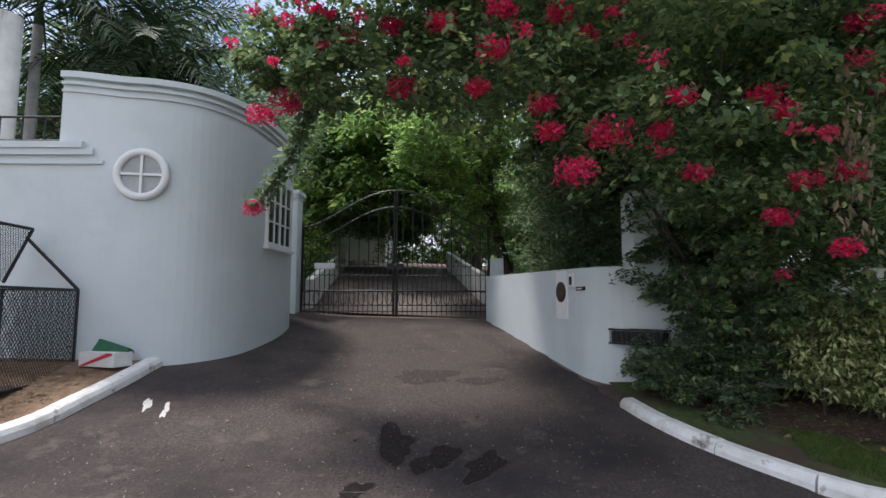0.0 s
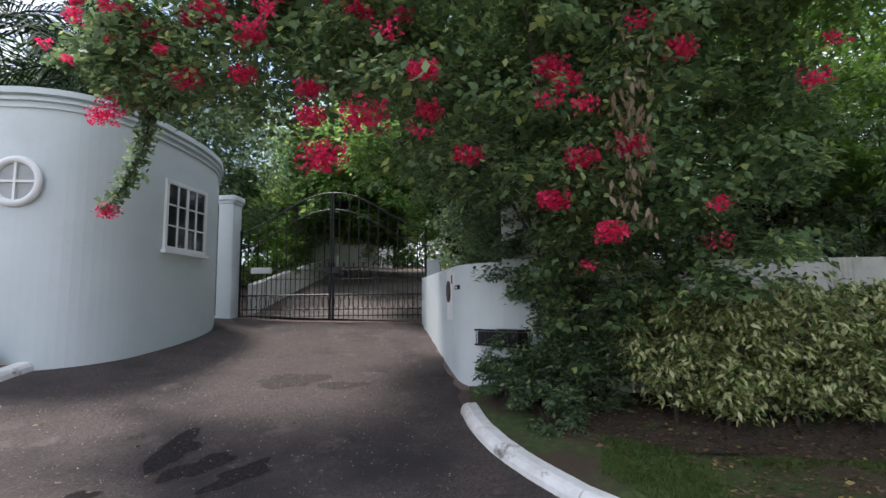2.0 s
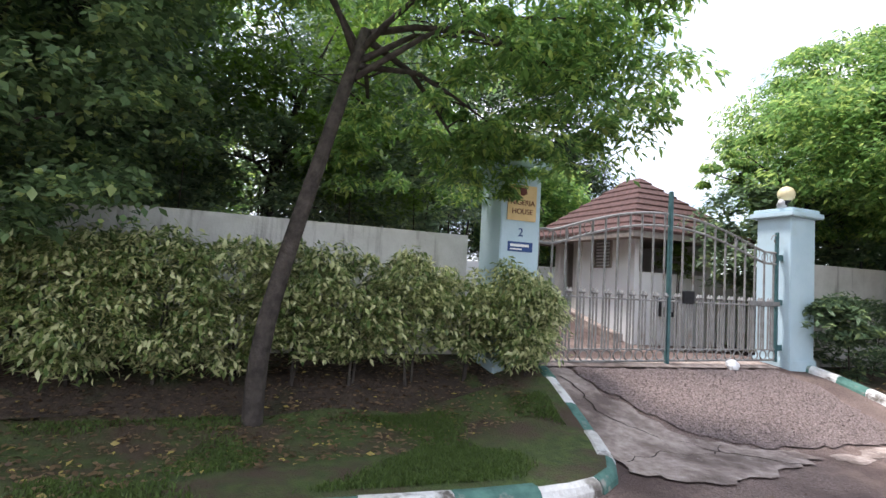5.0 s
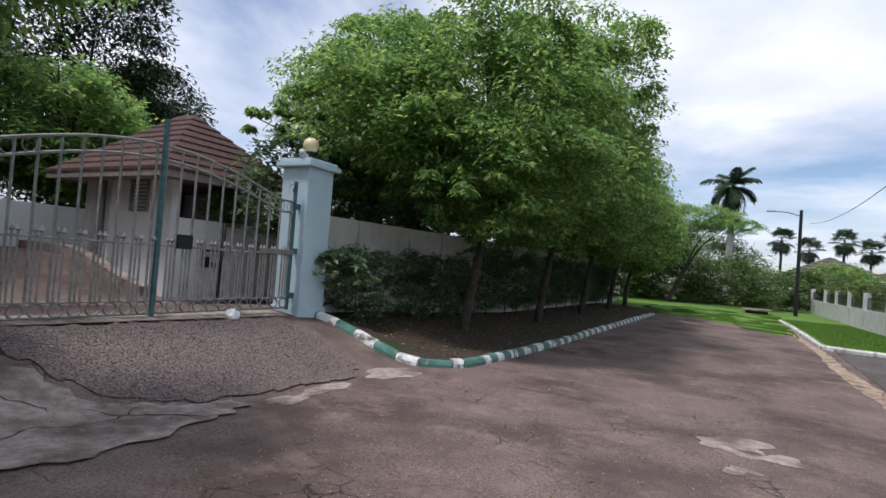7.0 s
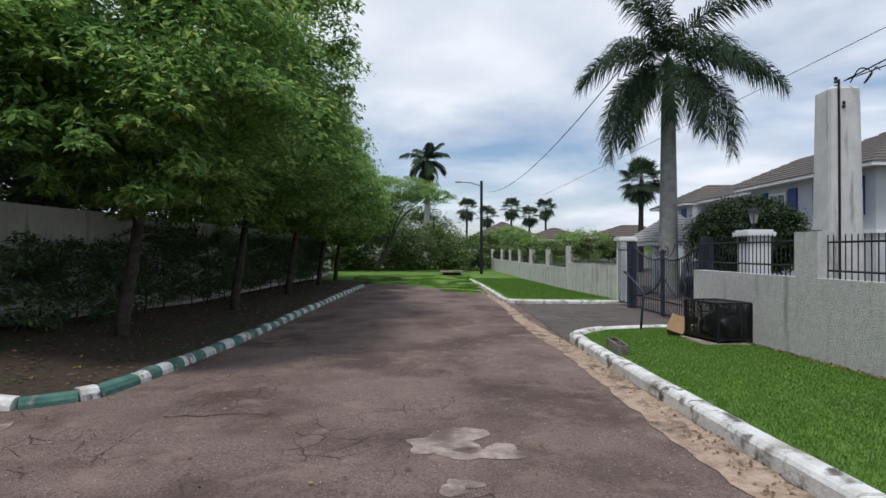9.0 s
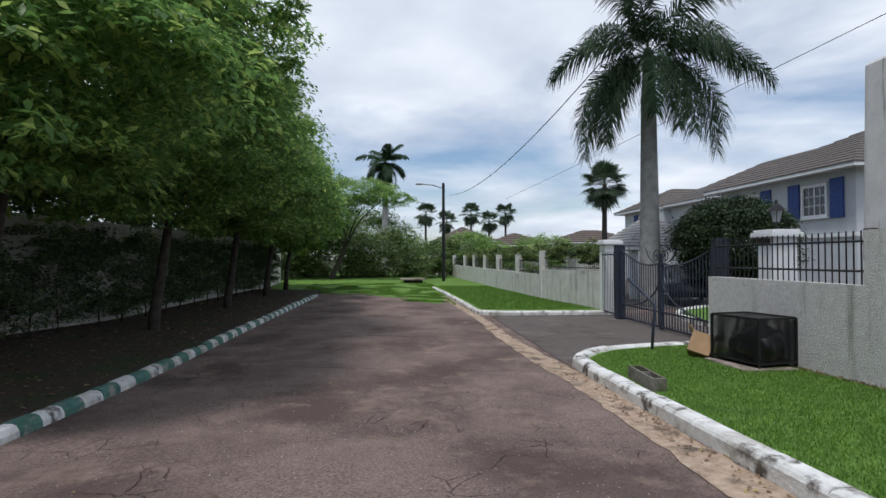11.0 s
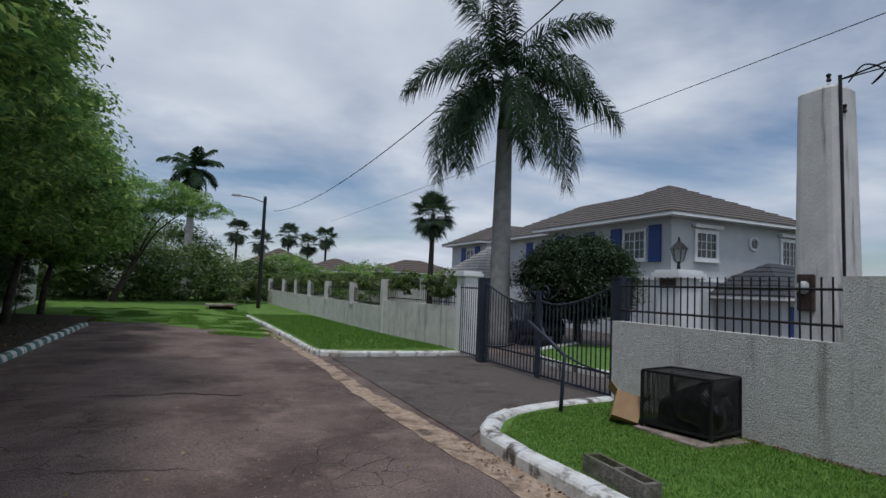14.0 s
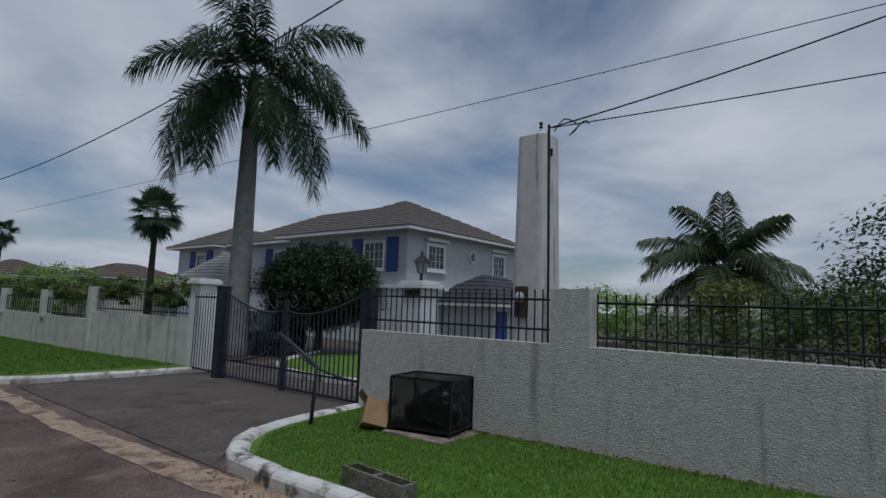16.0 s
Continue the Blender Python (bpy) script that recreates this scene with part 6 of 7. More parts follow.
far_house(8.0, 74, 6.5, 7, 3.6, 1.8, "distant house with a brown hip roof")
far_house(15.5, 78, 7.5, 7, 3.2, 1.6, "distant house with a brown hip roof behind palms")
far_house(24.5, 74, 10, 8, 3.4, 1.6, "distant low house with a grey-brown roof")
inl = thing("drain_inlet", "concrete drain inlet at the end of the road", "drain", at=(1.1, 41, surf(1, 41) + 0.28))
part("slab", boxes((-0.9, 0.7, -0.6, 0.6, 0.1, 0.2), bevel=0.02), CONCRETE, inl)
# solid block; its near-black colour stands for the shade inside the drain
part("opening", boxes((-0.7, 0.5, -0.5, 0.4, -0.2, 0.1)), STAIN_AND_MOUTH, inl)

# ---- plants ----
tree("street_tree", "slender leaning street tree with spreading limbs", (-5.65, 0.12, lawn(-5.65, .12)), 6.4, (0.25, 0.7),
     [(-5.0, 0.6, 5.4, 2.3, 2.4, 0.8), (-4.9, 2.6, 4.7, 1.5, 1.6, 0.6), (-5.8, -0.8, 5.6, 1.8, 1.7, .9), (-5.6, 2.6, 3.45, 1.0, 1.5, 0.35), (-6.6, 1.9, 3.2, 1.2, 1.5, 0.5), (-5.0, 3.3, 3.5, 0.9, 0.9, 0.6), (-4.9, 3.6, 4.5, 1.0, 0.8, 0.6), (-5.2, 2.4, 4.2, 1.2, 1.1, 0.6), (-5.9, 2.7, 3.1, 0.8, 0.8, 0.4), (-5.9, 3.25, 2.95, 0.45, 0.45, 0.3), (-5.3, 4.2, 4.3, 0.8, 0.8, 0.55)], 40000, 0.13, GREEN_LEAF, 0.085, 380, 0.3, seed=4, limbs=9, aspect=0.34, droop=0.5,
     trunk_path=[(0, 0, -0.2), (0, 0, 0.3), (0, 0.06, 0.95), (0, 0.25, 1.8), (0.05, 0.47, 2.65), (0.05, 0.65, 3.35), (0.05, 0.85, 4.05)])
ROW = [(-5.3, 13.3), (-5.3, 18.5), (-5.4, 24.0), (-5.5, 29.5), (-5.8, 35.0)]
for i, (x, y) in enumerate(ROW):
    z = lawn(x, y)
    s = (1.0, 1.0, 0.98, 0.94, 0.88)[i]
    tree("verge_tree", "broad leafy street tree leaning over the verge", (x, y, z), 8 * s, (0.3, 0.2),
         [(x + .3, y, 5.2 * s, 2.7 * s, 3.0 * s, 2.1 * s), (x + 1.1, y - 0.3, 3.9 * s, 2.3 * s, 2.7 * s, 1.4 * s), (x - 1.4, y - 1.2, 4.9 * s, 2.2 * s, 2.6 * s, 1.8 * s), (x + .2, y, 7.0 * s, 2.2 * s, 2.3 * s, 1.5 * s), (x + 0.2, y + 1, 2.9 * s, 2.0 * s, 2.4 * s, 0.8 * s), (x + 1.0, y - 1.6, 2.9 * s, 1.5 * s, 1.7 * s, 0.8 * s)] + ([(x + 1.3, y + 0.6, 6.4, 2.0, 2.4, 1.4), (x + 2.1, y - 1.6, 7.5, 1.5, 2.0, 1.3)] if i == 1 else [(x + 0.9, y + 1.6, 6.9, 1.6, 2.0, 1.0), (x - 0.7, y - 2.4, 4.5, 1.6, 1.2, 1.1)] if i == 0 else []),
         (78000, 70000, 50000, 40000, 36000)[i], (0.155, 0.16, 0.18, 0.2, 0.22)[i], GREEN_LEAF, 0.105, 520, 0.2, seed=10 + i, aspect=0.44, droop=0.4, shell=0.62)
tree("court_tree", "bright spreading tree behind the garden wall", (-8.7, 13.6, surf(-8.7, 13.6)), 8, (0.2, 0.1),
     [(-8.7, 13.6, 5.4, 2.4, 2.4, 2.0), (-8.0, 12.6, 4.0, 1.7, 1.6, 1.1), (-8.5, 14, 7.0, 2.0, 2.0, 1.2), (-8.5, 10.9, 4.8, 1.0, 1.0, 0.6), (-8.5, 10.0, 4.3, 0.7, 0.7, 0.4)], 42000, 0.17, GREEN_LEAF, 0.14, 280, 0.2, seed=50, aspect=0.34, droop=0.5, shell=0.6)
HB = [(-6.35, y, 1.3, r, 0.55, h + 0.06) for y, r, h in ((-2.05, .45, .6), (-1.5, .5, .66), (-.8, .5, .66), (-.1, .48, .64), (0.6, .44, .62), (1.2, .42, .6), (1.9, .42, .58), (2.7, .4, .55), (3.3, .45, .6))]
bush("hedge", "clipped variegated hedge of cream and green leaves", HB + [(-6.5, 1.9, 1.5, 0.25, 0.5, 0.4)], 54000, 0.1, HEDGE_LEAF, 760, 0.28, category="hedge", shell=0.7, aspect=0.36, droop=0.45)
bush("hedge", "leafy clump of the hedge before the pillar", [(-6.05, 3.4, 1.2, 0.4, 0.42, 0.62)], 6500, 0.1, HEDGE_LEAF, 130, 0.3, category="hedge", shell=0.6, aspect=0.32, droop=0.5)
DHB = [(-6.5, 10.5 + 1.15 * k, 1.0 + 0.25 * (k > 4), 0.55, 0.8, 0.8 + 0.2 * (k > 4)) for k in range(22)]
bush("hedge", "dark shaded hedge against the garden wall", DHB, 64000, 0.12, DARK_LEAF, 800, 0.3, category="hedge", shell=0.65)
bush("court_shrub", "leafy shrubs behind the guard hut court", [(-11.2, 14.2, 2.4, 1.6, 1.2, 1.3), (-9.0, 12.6, 2.0, .8, .9, .8)], 9000, 0.14, DARK_LEAF, 120, 0.3)
bush("court_shrub", "bright climbing shrub at the guard hut opening", [(-10.2, 10.3, 2.5, .3, .5, .5)], 1100, 0.12, BRIGHT_LEAF, 30, 0.35)
bush("garden_shrub", "dark planting behind the verge wall", [(-8.7, 10.8 + 2.0 * k, 3.1, 0.9, 1.2, 1.3) for k in range(14)], 40000, 0.2, DARK_LEAF, 420, 0.32)
bush("frangipani_shrub", "small shrub with rosettes beside the pillar", [(-6.2, 9.75, 1.35, 0.4, 0.35, 0.35), (-6.0, 10.2, 1.0, 0.35, 0.4, 0.3), (-6.3, 10.2, 1.55, 0.3, 0.3, 0.2)], 1500, 0.16, DARK_LEAF, 30, 0.35, aspect=0.35)
BV = [(-5.4, -6.4, 5.3, 1.2, 2.0, 1.5), (-5.2, -3.7, 4.7, 1.2, 2.0, 1.9), (-5.6, -2.2, 3.6, 1.0, 1.5, 2.0), (-6.5, -7.8, 5.9, 1.2, 1.6, 1.1), (-6.8, -4.8, 6.6, 2.2, 3.2, 1.8), (-6.5, -2.7, 2.6, 0.7, 1.0, 1.7), (-6.2, -1.6, 5.4, 1.2, 1.0, 1.4), (-6.6, -1.6, 3.2, .6, 1.2, 1.0), (-9, -5.2, 6.5, 2.2, 1.8, 1.1), (-6.1, -8.4, 4.75, .8, .9, .55), (-5.6, -8.0, 4.6, .5, .6, .5), (-8.4, -4.6, 4.4, 1.5, 0.9, 1.0), (-9.4, -6.2, 6.5, 1.7, 1.4, 0.9)]
BOUG_LEAF = leaf_mat("bougainvillea leaves", (0.07, 0.125, 0.055), (0.225, 0.335, 0.15), (0.4, 0.48, 0.17), 0.84, thin=0.55, rough=0.42)
bv = bush("bougainvillea", "huge bougainvillea hanging over the drive, crimson bracts", BV, 130000, 0.105, BOUG_LEAF, 1000, 0.22, aspect=0.62, category="shrub", shell=0.62, droop=0.35)


def flower_head(parent, at, r, n):
    n = int(n * 2.2)
    pts = np.clip(RNG.normal(0, 1, (n, 3)), -1.8, 1.8) * np.array([r, r * 1.2, r * 0.75]) * 0.45 + np.array(at) - np.array(parent.matrix_basis.translation)
    ob = new("flower_head", leaf_mesh("flower_head", pts, 0.046, FLOWER, 0.8, 0.1, 0.7))
    ob.parent = parent
    ob["kind"] = "stuff"


rnd = random.Random(12)
# the larger heads, (x, y, z, size)
BIG = [(-4.47, -5.52, 3.01, .2), (-4.57, -5.18, 3.4, .21), (-4.71, -4.62, 3.48, .12), (-4.73, -4.27, 3.06, .12), (-4.65, -3.55, 2.61, .13), (-4.37, -3.13, 2.29, .13), (-4.24, -4.62, 3.64, .12), (-6.6, -9.2, 4.3, .19), (-6.3, -8.75, 4.35, .22), (-6.1, -8.4, 4.6, .2),
       (-5.6, -7.9, 4.9, .15), (-5.5, -7.35, 4.95, .14), (-4.8, -6.78, 4.63, .15), (-4.6, -6.27, 4.25, .16), (-5.2, -7.2, 4.1, .15), (-4.8, -6.41, 3.94, .12)]
BIG += [(-4.8, -5.76, 3.77, .14), (-4.7, -5.71, 3.46, .13), (-4.8, -5.29, 4.51, .12), (-4.8, -5.57, 4.72, .13), (-4.8, -6.15, 4.78, .16), (-4.8, -3.51, 3.87, .16), (-4.7, -3.4, 3.68, .13), (-4.8, -2.52, 4.64, .15), (-4.6, -2.45, 3.9, .13), (-4.6, -2.9, 3.05, .14), (-4.6, -3.3, 2.96, .14)]
HEADS = [q[:3] for q in BIG]
for k in range(110):
    b = BV[rnd.choice((0, 0, 0, 0, 1, 1, 3, 3, 9, 9, 2, 4, 6))]
    a, e = rnd.uniform(-1.1, 1.1), rnd.uniform(-0.9, 0.8)
    HEADS.append((b[0] + b[3] * 1.22 * math.cos(a) * math.cos(e), b[1] + b[4] * 1.1 * math.sin(a) * math.cos(e), b[2] + b[5] * math.sin(e)))
for k, p in enumerate(HEADS):
    if k >= len(BIG) and min(math.dist(p, q) for q in HEADS[:k]) < 0.3:
        continue
    flower_head(bv, p, BIG[k][3] if k < len(BIG) else rnd.uniform(0.06, 0.13), round(800 * BIG[k][3]) if k < len(BIG) else rnd.randint(14, 36))
base = bv.matrix_basis.translation
for k, b in enumerate(BV):
    if b[1] < -6 or k == 4:
        continue
    st = [(-6.95, -3.1 + 0.05 * k, surf(-6.9, -3.1) - 0.1), (-6.8, -3.1, 1.6), (b[0] * 0.5 - 3.4, b[1] * 0.5 - 1.6, b[2] * 0.5 + 1.2), b[:3]]
    part("stem", tube(bmesh.new(), [Vector(p) - base for p in curve_pts(st, 0.3)], 0.035, 0.012, 6), BARK, bv)
VINE = curve_pts([(-6.4, -8.4, 4.7), (-6.7, -8.6, 4.3), (-6.9, -8.8, 3.95), (-7.0, -9.0, 3.65), (-7.05, -9.2, 3.4), (-7.1, -9.38, 3.2)], 0.1)
part("hanging_stem", tube(bmesh.new(), [p - base for p in VINE], 0.018, 0.008, 5), BARK, bv)
vp = np.array([tuple(p - base) for p in VINE for _ in range(42)]) + RNG.normal(0, 0.07, (42 * len(VINE), 3))
new("hanging_leaves", leaf_mesh("hanging_leaves", vp, 0.125, DARK_LEAF, 0.5)).parent = bv
flower_head(bv, (-7.12, -9.42, 3.12), 0.16, 120)
DEAD = leaf_mat("dry brown leaves", (0.14, 0.1, 0.06), (0.3, 0.23, 0.15))
dp = np.array([(-4.5, -2.9, 3.2)]) + RNG.normal(0, 1, (160, 3)) * np.array([0.08, 0.1, 0.42]) - np.array(base)
spray = new("dead_spray", leaf_mesh("dead_spray", dp, 0.11, DEAD, 0.35, 1.2, 0.25))
spray.parent = bv
spray["kind"] = "stuff"
bush("creeper", "dark creeper hanging over the drive wall", [(-7.35, -3.5, 2.3, 0.35, 0.6, 0.5), (-7.2, -3.1, 1.7, 0.3, 0.5, 0.9), (-7.5, -3.5, 3.2, 0.3, 0.5, 0.6)], 7500, 0.1, DARK_LEAF, 120, 0.35)
bush("creeper", "low dark shrub at the foot of the wall", [(-7.0, -3.85, 0.95, 0.4, 0.4, 0.4), (-6.9, -3.3, 0.9, 0.45, 0.5, 0.4), (-6.7, -2.9, 0.8, 0.4, 0.4, 0.35), (-6.75, -2.8, 1.5, 0.5, 0.6, 0.8), (-7.05, -4.0, 1.1, 0.3, 0.3, 0.3), (-6.6, -3.9, 0.72, 0.42, 0.3, 0.34), (-6.1, -3.5, 0.6, 0.4, 0.4, 0.3)], 25000, 0.08, DARK_LEAF, 140, 0.32)
DT = [(-10.6, -2.6, 7.6, 3.2, 2.4, 1.8), (-17, -15, 8, 3.6, 3.6, 4), (-23, -9.0, 8.2, 4.0, 3.6, 3.0), (-11.5, -2.4, 5.2, 3.0, 2.0, 3.2), (-15.5, -2.3, 7, 3.2, 2.4, 4), (-27, -15, 9, 4, 4, 4), (-17, 3.5, 6.5, 4, 3, 4), (-16.5, -18.0, 7.5, 3.0, 3.0, 3.2), (-38, -5, 12, 6, 6, 5), (-18, 10.4, 5.0, 2.6, 2.6, 2.0), (-22.5, 13.0, 8, 2.9, 2.9, 6), (-26.5, 18.0, 6.5, 3, 3, 4.0), (-21, 6, 8, 3.6, 3.6, 6), (-12, 20, 6, 3, 5, 3), (-40, -16, 11, 6, 6, 5), (-19, -18, 8, 4, 4, 4)]
for i, b in enumerate(DT):
    by = b[1] + (3.7 if i == 2 else 0)
    g = surf(b[0], by)
    tree("garden_tree", "dense dark garden tree behind the walls", (b[0], by, g), b[2] - g + 2, (0.1, 0.1), [b, (b[0] + .8, b[1], b[2] - b[5] * 0.7, b[3] * .9, b[4] * .9, b[5] * .5)], 46000 if i in (10, 11, 12) else (70000 if i == 2 else 24000), 0.25 if i in (10, 11, 12) else 0.3 if i == 2 else 0.24, CYPRESS if i in (10, 11, 12) else GREEN_LEAF if i in (2, 4, 9) else DARK_LEAF, 0.2, 240, 0.22, seed=30 + i, limbs=5)
tree("garden_tree", "open yellow-green tree behind the hedge wall", (-9.8, 0.4, surf(-9.8, .4)), 7, (0.1, 0.1), [(-9.4, 0.4, 5.6, 2.2, 2.2, 1.6), (-8.8, 0.2, 3.6, 1.4, 2.0, 0.8), (-8.6, 2.2, 3.4, 1.2, 1.6, 0.9)], 12000, 0.16, BRIGHT_LEAF, 0.12, 120, 0.22, seed=77)
tree("garden_tree", "broad dark tree arching over the inner drive", (-15.4, -4.7, surf(-15.4, -4.7)), 7, (0.3, -0.6), [(-15.4, -6.2, 6.6, 2.2, 2.0, 1.1), (-15.6, -5.4, 4.4, 1.3, 0.9, 1.0)], 16000, 0.2, GREEN_LEAF, 0.17, 300, 0.24, seed=61, limbs=8)
bush("garden_shrub", "bright shrubs along the inner drive", [(-20, -11.8, 3.6, 3, 0.8, 1.0), (-25, -8.5, 5.0, 1, 2.0, 1.2), (-17, -11, 3.0, 1.5, .7, .7)], 12000, 0.14, BRIGHT_LEAF, 120, 0.35)
bush("garden_shrub", "dense dark planting behind the hedge wall", [(-8.2, y, 3.0, 0.7, 0.9, 1.1) for y in (-2.2, -1.0, 0.2, 1.4, 2.6)] + [(-9.5, 4.0 - 1.6 * k, 4.6, 1.0, 1.2, 1.2) for k in range(3)], 26000, 0.13, DARK_LEAF, 300, 0.3)
bush("garden_shrub", "dark hedge behind the drive wall", [(-11.6, -4.3, 3.3, 1.5, 0.7, 1.6), (-10.0, -3.9, 3.4, 1.4, 0.8, 1.8), (-8.7, -3.4, 3.5, 1.0, 0.7, 1.7), (-12.6, -4.3, 4.6, 1.2, .8, 1.2), (-10.4, -3.6, 5.4, 1.6, 1.0, 1.2)], 34000, 0.11, DARK_LEAF, 420, 0.32)
for i, (x, y, h) in enumerate(((-16, -16, 8.5), (-13.5, -14.5, 6.5), (-12, -16.5, 7.5))):
    feather_palm("garden_palm", "slender green palm behind the gatehouse", (x, y, surf(x, y)), h, 0.13, 14, 3.4, 80 + i, 0.6, 34)
CROWN = [(150, 48, 100, 1.02), (-28, 22, 78, 1.12), (165, 82, 46, 1.05), (-45, 76, 92, 1.05), (60, 74, 60, 1.0), (235, 70, 80, 1.0), (140, 14, 116, 1.1), (185, -4, 92, 1.0), (-38, -8, 84, 1.08), (-70, -20, 72, 1.0), (250, 8, 110, 1.0),
         (40, 20, 110, 1.0), (95, 35, 100, 1.0), (0, 46, 96, 1.0), (290, 40, 105, 1.0), (210, 44, 100, 1.0), (115, -10, 78, 0.95), (150, -22, 66, 1.12), (-20, -26, 60, 1.12), (205, -24, 64, 1.05)]
feather_palm("royal_palm", "tall royal palm with smooth grey trunk behind the gate", (9.55, 25.8, -0.4), 9.55, 0.34, 17, 4.25, 3, 1.75, 150, 0.5, width=0.052, spread=CROWN, plume=0.95)
fan_palm("fan_palm", "tall fan palm with hanging dead leaves", (18.6, 53.8, -1), 9.2, 0.24, 46, 2.3, 5)
for i, (px, h, d) in enumerate(((826, 9.2, 80), (862, 8.4, 84), (905, 9.4, 82), (937, 8.6, 86), (966, 9.6, 84))):
    fan_palm("fan_palm", "distant fan palm against the sky", (0.39 + (px - 784) / 968 * d, 3.6 + d, -1), h - 0.3, 0.17, 30, 1.9, 60 + i)
feather_palm("royal_palm", "distant royal palm above the trees", (-1.2, 58, -0.3), 10.9, 0.3, 16, 2.7, 9, 1.4, 40, 0.5, low_end=125, width=0.14)
feather_palm("coconut_palm", "coconut palm with arching fronds behind the fence", (21.4, 13.5, -0.5), 3.75, 0.22, 26, 3.1, 14, 0.0, 84, 0.6, trunk=BARK, low_end=100, width=0.055, curl=(30, 70), leaf=leaf_mat("coconut leaflets", (0.035, 0.06, 0.022), (0.09, 0.125, 0.05), thin=0.3))
tree("shade_tree", "wide flat-topped tree at the end of the road", (-4.5, 44, surf(-4, 44) + .3), 7, (1, 0.3), [(-3.2, 44, 6.2, 3.4, 3, 0.9), (-0.9, 43, 5.6, 2.2, 2, 0.6), (-5.5, 45, 4.6, 3, 3, 1.6)], 46000, 0.15, GREEN_LEAF, 0.16, 340, 0.32, seed=71)
bush("end_thicket", "dense green thicket closing the road", [(-5, 48, 2.0, 3, 3, 2.6), (-1, 50, 1.8, 3, 2.5, 2.2), (2.2, 54, 1.6, 2.2, 2.5, 1.8), (-8, 46, 2.5, 3, 4, 2.5), (5, 60, 1.8, 3, 3, 1.8), (-3, 62, 3.5, 5, 3, 3)], 60000, 0.3, leaf_mat("thicket leaves", (0.055, 0.1, 0.03), (0.15, 0.225, 0.065), (0.24, 0.31, 0.09), 0.85, thin=0.4), 600, 0.28)
VINE_LEAF = leaf_mat("olive vine leaves", (0.06, 0.1, 0.03), (0.17, 0.235, 0.07), (0.3, 0.36, 0.11), 0.85, thin=0.4)
vine = [(6.75, 24.4, 1.7, .35, 1.3, .42), (6.35, 26.7, 1.75, .35, 1.3, .42)] + [(piers[i][0] + 0.5, piers[i][1] + 2, 1.75, 0.8, 2.2, 0.35) for i in range(6)]
bush("wall_vine", "bright creeping vine along the garden wall fence", vine, 40000, 0.12, VINE_LEAF, 480, 0.3, category="vine")
tree("topiary_tree", "rounded dark clipped tree before the house", (12.1, 24.7, surf(8, 24)), 4.6, (0, 0), [(12.1, 24.7, 2.2, 1.85, 1.85, 1.45)], 70000, 0.125, CYPRESS, 0.14, 560, 0.2, seed=90, shell=0.8, limbs=4)
# leaf greens darkened to stand for the shaded side of the fence shrubs
SHADED_SHRUB_LEAF = leaf_mat("shrub leaves with shade in the colour", (0.03, 0.055, 0.02), (0.1, 0.15, 0.05), (0.2, 0.22, 0.07), 0.9, thin=0.35)
bush("garden_shrub", "tall mixed shrubs behind the iron fence", [(8.0, 11, 1.0, .8, 1.2, .75), (8.2, 9, 1.1, .9, 1.3, .85), (8.3, 7, 1.1, 1, 1.4, .9), (8.5, 4.5, 1.5, 1.2, 1.6, 1.4), (11, 9.5, 1.3, 1.5, 1.5, 1.0), (10, 12, 1.0, 1, 1, .8)], 30000, 0.11, SHADED_SHRUB_LEAF, 300, 0.3)
bush("garden_shrub", "yellow-green shrub behind the iron fence", [(12.5, 11.2, 1.65, 1.2, 1.3, 0.8), (14, 9, 1.6, 1.5, 1.5, 0.8)], 9000, 0.13, leaf_mat("yellow-green leaves", (0.08, 0.1, 0.02), (0.19, 0.205, 0.04)), 100, 0.3)
tree("garden_tree", "leafy tree at the fence with reddish shoots", (11.8, 7.8, surf(8, 7.8)), 5, (0, 0), [(11.8, 7.8, 2.5, 1.7, 1.7, 1.5), (11.6, 7.4, 3.7, 1.2, 1.4, .6), (11.2, 5.4, 3.0, 1.6, 1.4, 1.4)], 20000, 0.15, SHADED_SHRUB_LEAF, 0.12, 140, 0.26, seed=95)
bush("distant_trees", "dense trees beyond the end of the inner drive", [(-36, -14, 7, 3, 4, 4), (-36, -8, 7.5, 3, 4, 4.5), (-35, -2, 7, 3, 4, 4), (-30, -1.5, 6, 3, 2.5, 3.5), (-24, -3, 5, 3, 1.6, 3), (-29, -16, 6, 3, 3, 3.5), (-20, -13.2, 4.5, 3, 1.4, 2.5)], 60000, 0.42, GREEN_LEAF, 420, 0.28, category="trees")
for i, (x, y, z, r) in enumerate(((30, 22, 1.5, 3), (36, 14, 1.8, 4), (24, 56, 2.2, 3.5), (34, 52, 2, 4), (14, 62, 1.6, 3), (40, 4, 2, 4), (10, 66, 2, 3), (8, 67, 2.9, 3), (17, 69, 2.7, 3.5), (27, 66, 2.4, 4))):
    bush("distant_trees", "distant leafy trees beyond the gardens", [(x, y, z, r, r, 1.6)], 6000, 0.28, GREEN_LEAF, 90, 0.28, category="trees")


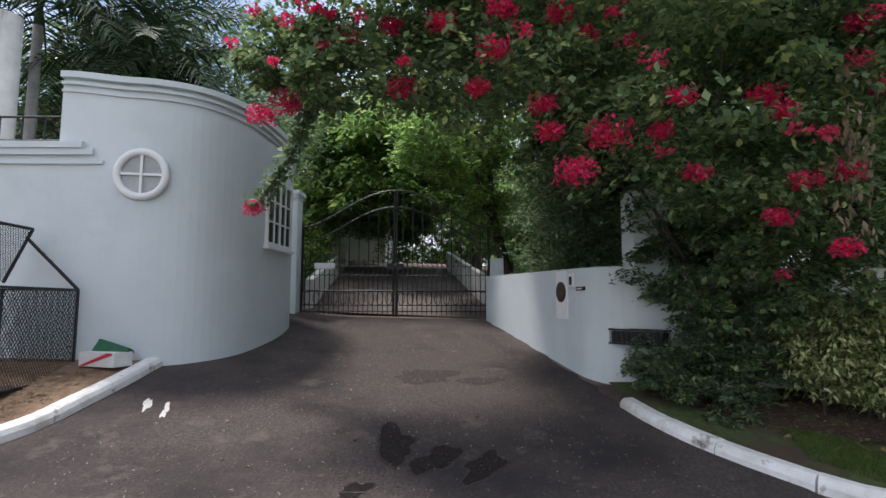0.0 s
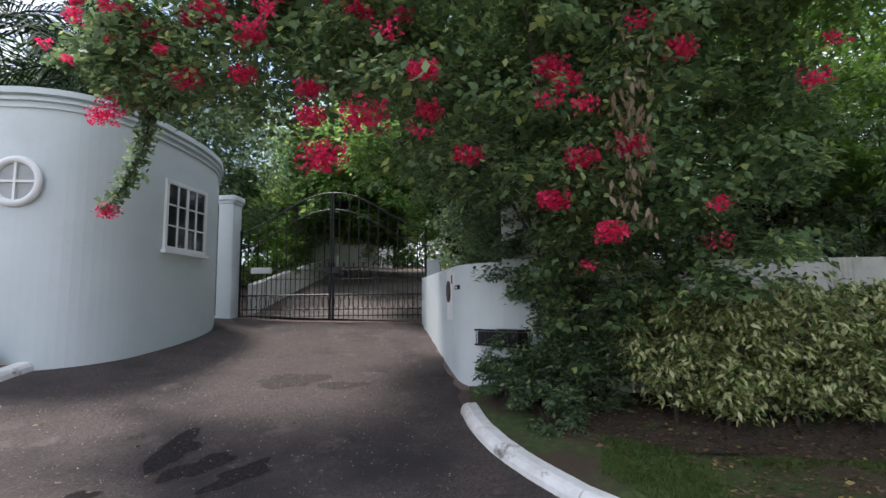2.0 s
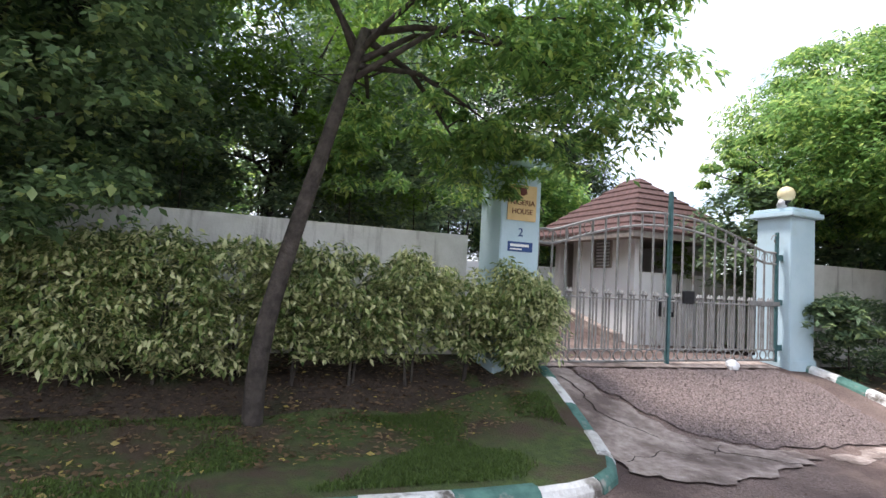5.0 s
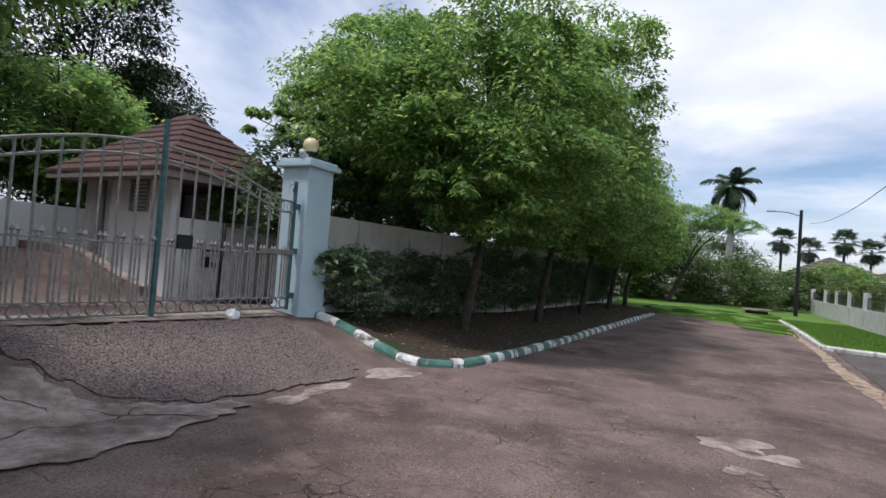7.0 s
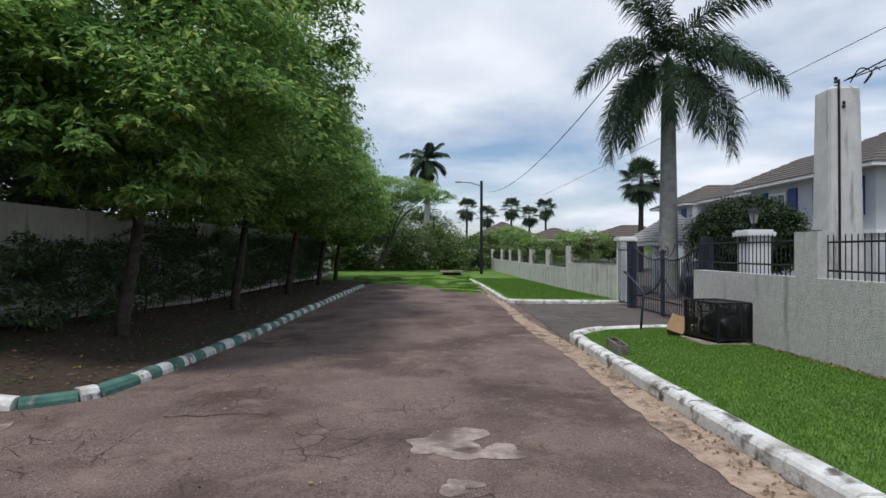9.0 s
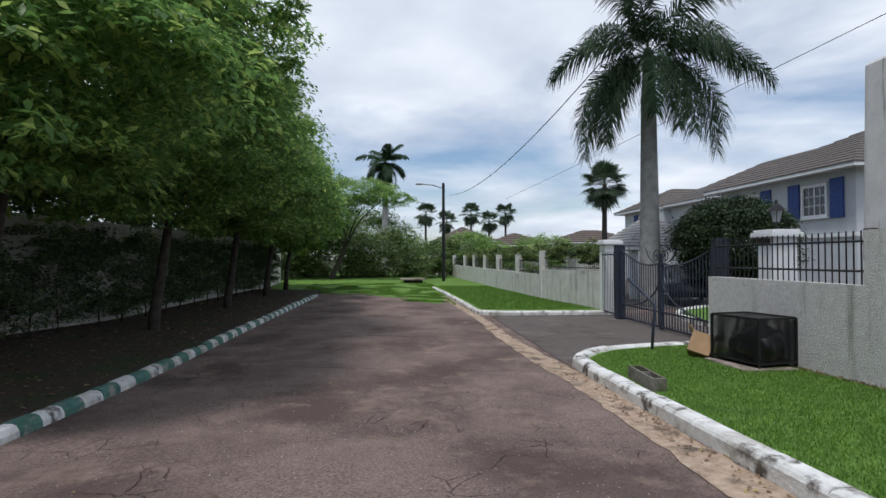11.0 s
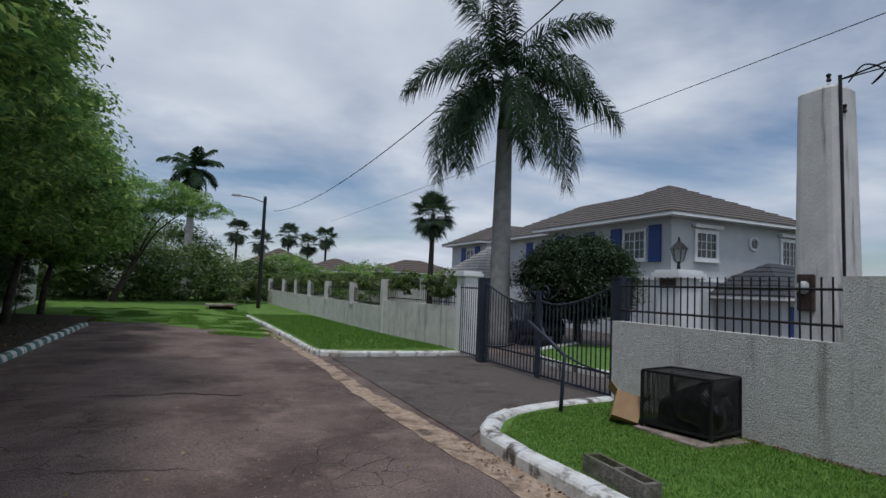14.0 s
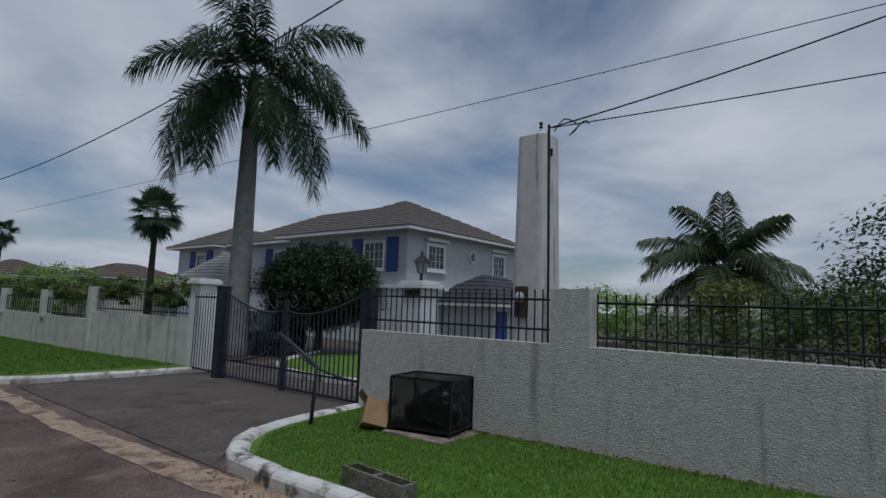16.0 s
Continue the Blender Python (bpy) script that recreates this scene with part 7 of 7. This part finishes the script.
# ---- litter and grass ----
def scatter(name, n, poly, height, size, material, aspect, tilt, spread, lift, label, cat, patchy=0.0):
    xs, ys = [p[0] for p in poly], [p[1] for p in poly]
    P = []
    while len(P) < n:
        x, y = RNG.uniform(min(xs), max(xs)), RNG.uniform(min(ys), max(ys))
        if inside(poly, x, y) and RNG.uniform(0, 1) > patchy * (0.5 - 1.6 * noise.noise((x * 0.9, y * 0.9, 3.0))):
            P.append((x, y, height(x, y) + lift))
    ob = new(name, leaf_mesh(name, P, size, material, aspect, tilt, spread))
    return tagged(ob, label, cat, "", "stuff")


BLADE = leaf_mat("grass blades", (0.09, 0.185, 0.024), (0.19, 0.345, 0.05), thin=0.35)
inset_c = [(3.2, 2), (3.2, 14.6), (3.9, 15.4), (5.0, 15.75), (6.0, 15.9), (6.05, 2)]
scatter("grass", 90000, inset_c, lawn, 0.05, BLADE, 0.16, -1.0, 0.35, 0.014, "mown green grass blades on the lawn", "grass")
# same grass as BLADE, the shade of the verge put into darker greens
SHADE_BLADE = leaf_mat("grass blades with shade in the colour", (0.055, 0.098, 0.02), (0.13, 0.2, 0.042), thin=0.35)
scatter("grass", 34000, [(-3.9, -1.5), (-3.75, 2.3), (-4.4, 3.0), (-5.6, 3.4), (-5.75, 0), (-5.7, -3.0), (-4.9, -3.2), (-4.2, -2.7)], lawn, 0.06, SHADE_BLADE, 0.14, -1.0, 0.4, 0.018, "thin patchy grass blades on the verge, darkened for shade", "grass", 1.8)
scatter("grass", 26000, [(-3.6, 33.0), (-1.6, 31.8), (0.2, 28.8), (1.4, 26.4), (2.3, 26.4), (2.2, 40), (-5, 40), (-5, 34)], lambda x, y: surf(x, y) + 0.3 * min(1, max(0, (y - 34) / 10)), 0.11, BLADE, 0.16, -1.0, 0.4, 0.02, "rough grass creeping over the end of the road", "grass", 1.6)
scatter("grass", 30000, [(2.8, 23.2), (2.6, 30), (2.3, 38), (5.3, 38), (5.9, 28), (6.5, 23.2)], lawn, 0.09, BLADE, 0.16, -1.0, 0.35, 0.025, "mown green grass blades on the far strip", "grass")
LITTER = leaf_mat("fallen leaves", (0.1, 0.06, 0.035), (0.27, 0.18, 0.1), (0.5, 0.4, 0.12), 0.9)
scatter("fallen_leaves", 3600, [(-3.9, -1.5), (-5.2, 3.2), (-7.2, 3.2), (-7.2, -4), (-5.4, -3.2)], lawn, 0.07, LITTER, 0.5, 0.0, 0.15, 0.02, "fallen brown leaves under the hedge", "leaves")
scatter("fallen_leaves", 2200, [(-3.7, 9.8), (-3.7, 30), (-7, 30), (-7, 9.8)], lawn, 0.08, LITTER, 0.5, 0.0, 0.15, 0.02, "fallen brown leaves on the shaded verge", "leaves")
scatter("fallen_leaves", 500, [(2.9, 2), (2.9, 22), (-3.5, 30), (-3.4, 4)], surf, 0.055, LITTER, 0.5, 0.0, 0.12, 0.02, "scattered dry leaves on the road", "leaves")
scatter("fallen_leaves", 260, [(-3, -10), (-3, -4), (-12, -6), (-12, -9.5), (-8, -10)], surf, 0.05, LITTER, 0.5, 0.0, 0.12, 0.018, "scattered dry leaves on the drive", "leaves")
scatter("fallen_leaves", 900, [(-7.2, -11.4), (-5.2, -11.4), (-4.6, -12.4), (-4.6, -15), (-7.4, -15)], lawn, 0.08, DEAD, 0.4, 0.0, 0.2, 0.02, "dry leaves and twigs on the earth bed", "leaves")
PEBBLE = mat("pale road chips", (0.3, 0.27, 0.25), (0.5, 0.46, 0.42), 20, 0.9)
scatter("road_chips", 5000, [(2.6, 0), (2.6, 16), (-3.2, 16), (-3.3, 3)], surf, 0.014, PEBBLE, 0.8, 0.0, 0.4, 0.008, "pale loose stone chips on the asphalt", "gravel")
scatter("road_chips", 6000, [(-6.3, 4.5), (-6.3, 8.5), (-4.5, 8.2), (-4.2, 7), (-4.5, 5)], surf, 0.024, mat("pinkish ramp stones", (0.17, 0.135, 0.122), (0.36, 0.3, 0.275), 20, 0.9), 0.8, 0.0, 0.4, 0.028, "pale stones in the ramp", "gravel")
scatter("fallen_leaves", 900, [(5.95, 3), (5.95, 15.9), (6.09, 15.9), (6.09, 3)], lawn, 0.06, LITTER, 0.5, 0.3, 0.4, 0.02, "dead leaves and dirt along the wall foot", "leaves")
scatter("fallen_leaves", 700, [(2.6, 2), (2.6, 15), (2.93, 15), (2.95, 2)], surf, 0.045, LITTER, 0.5, 0.0, 0.2, 0.018, "dry leaves gathered in the gutter", "leaves")
scatter("road_chips", 2600, [(-3.6, -10.8), (-3.4, -4.2), (-7.8, -4.9), (-12.5, -6), (-12.5, -9.9), (-8.5, -10)], lambda x, y: surf(x, y) + 0.012, 0.014, PEBBLE, 0.8, 0.0, 0.4, 0.008, "pale loose chips on the drive", "gravel")
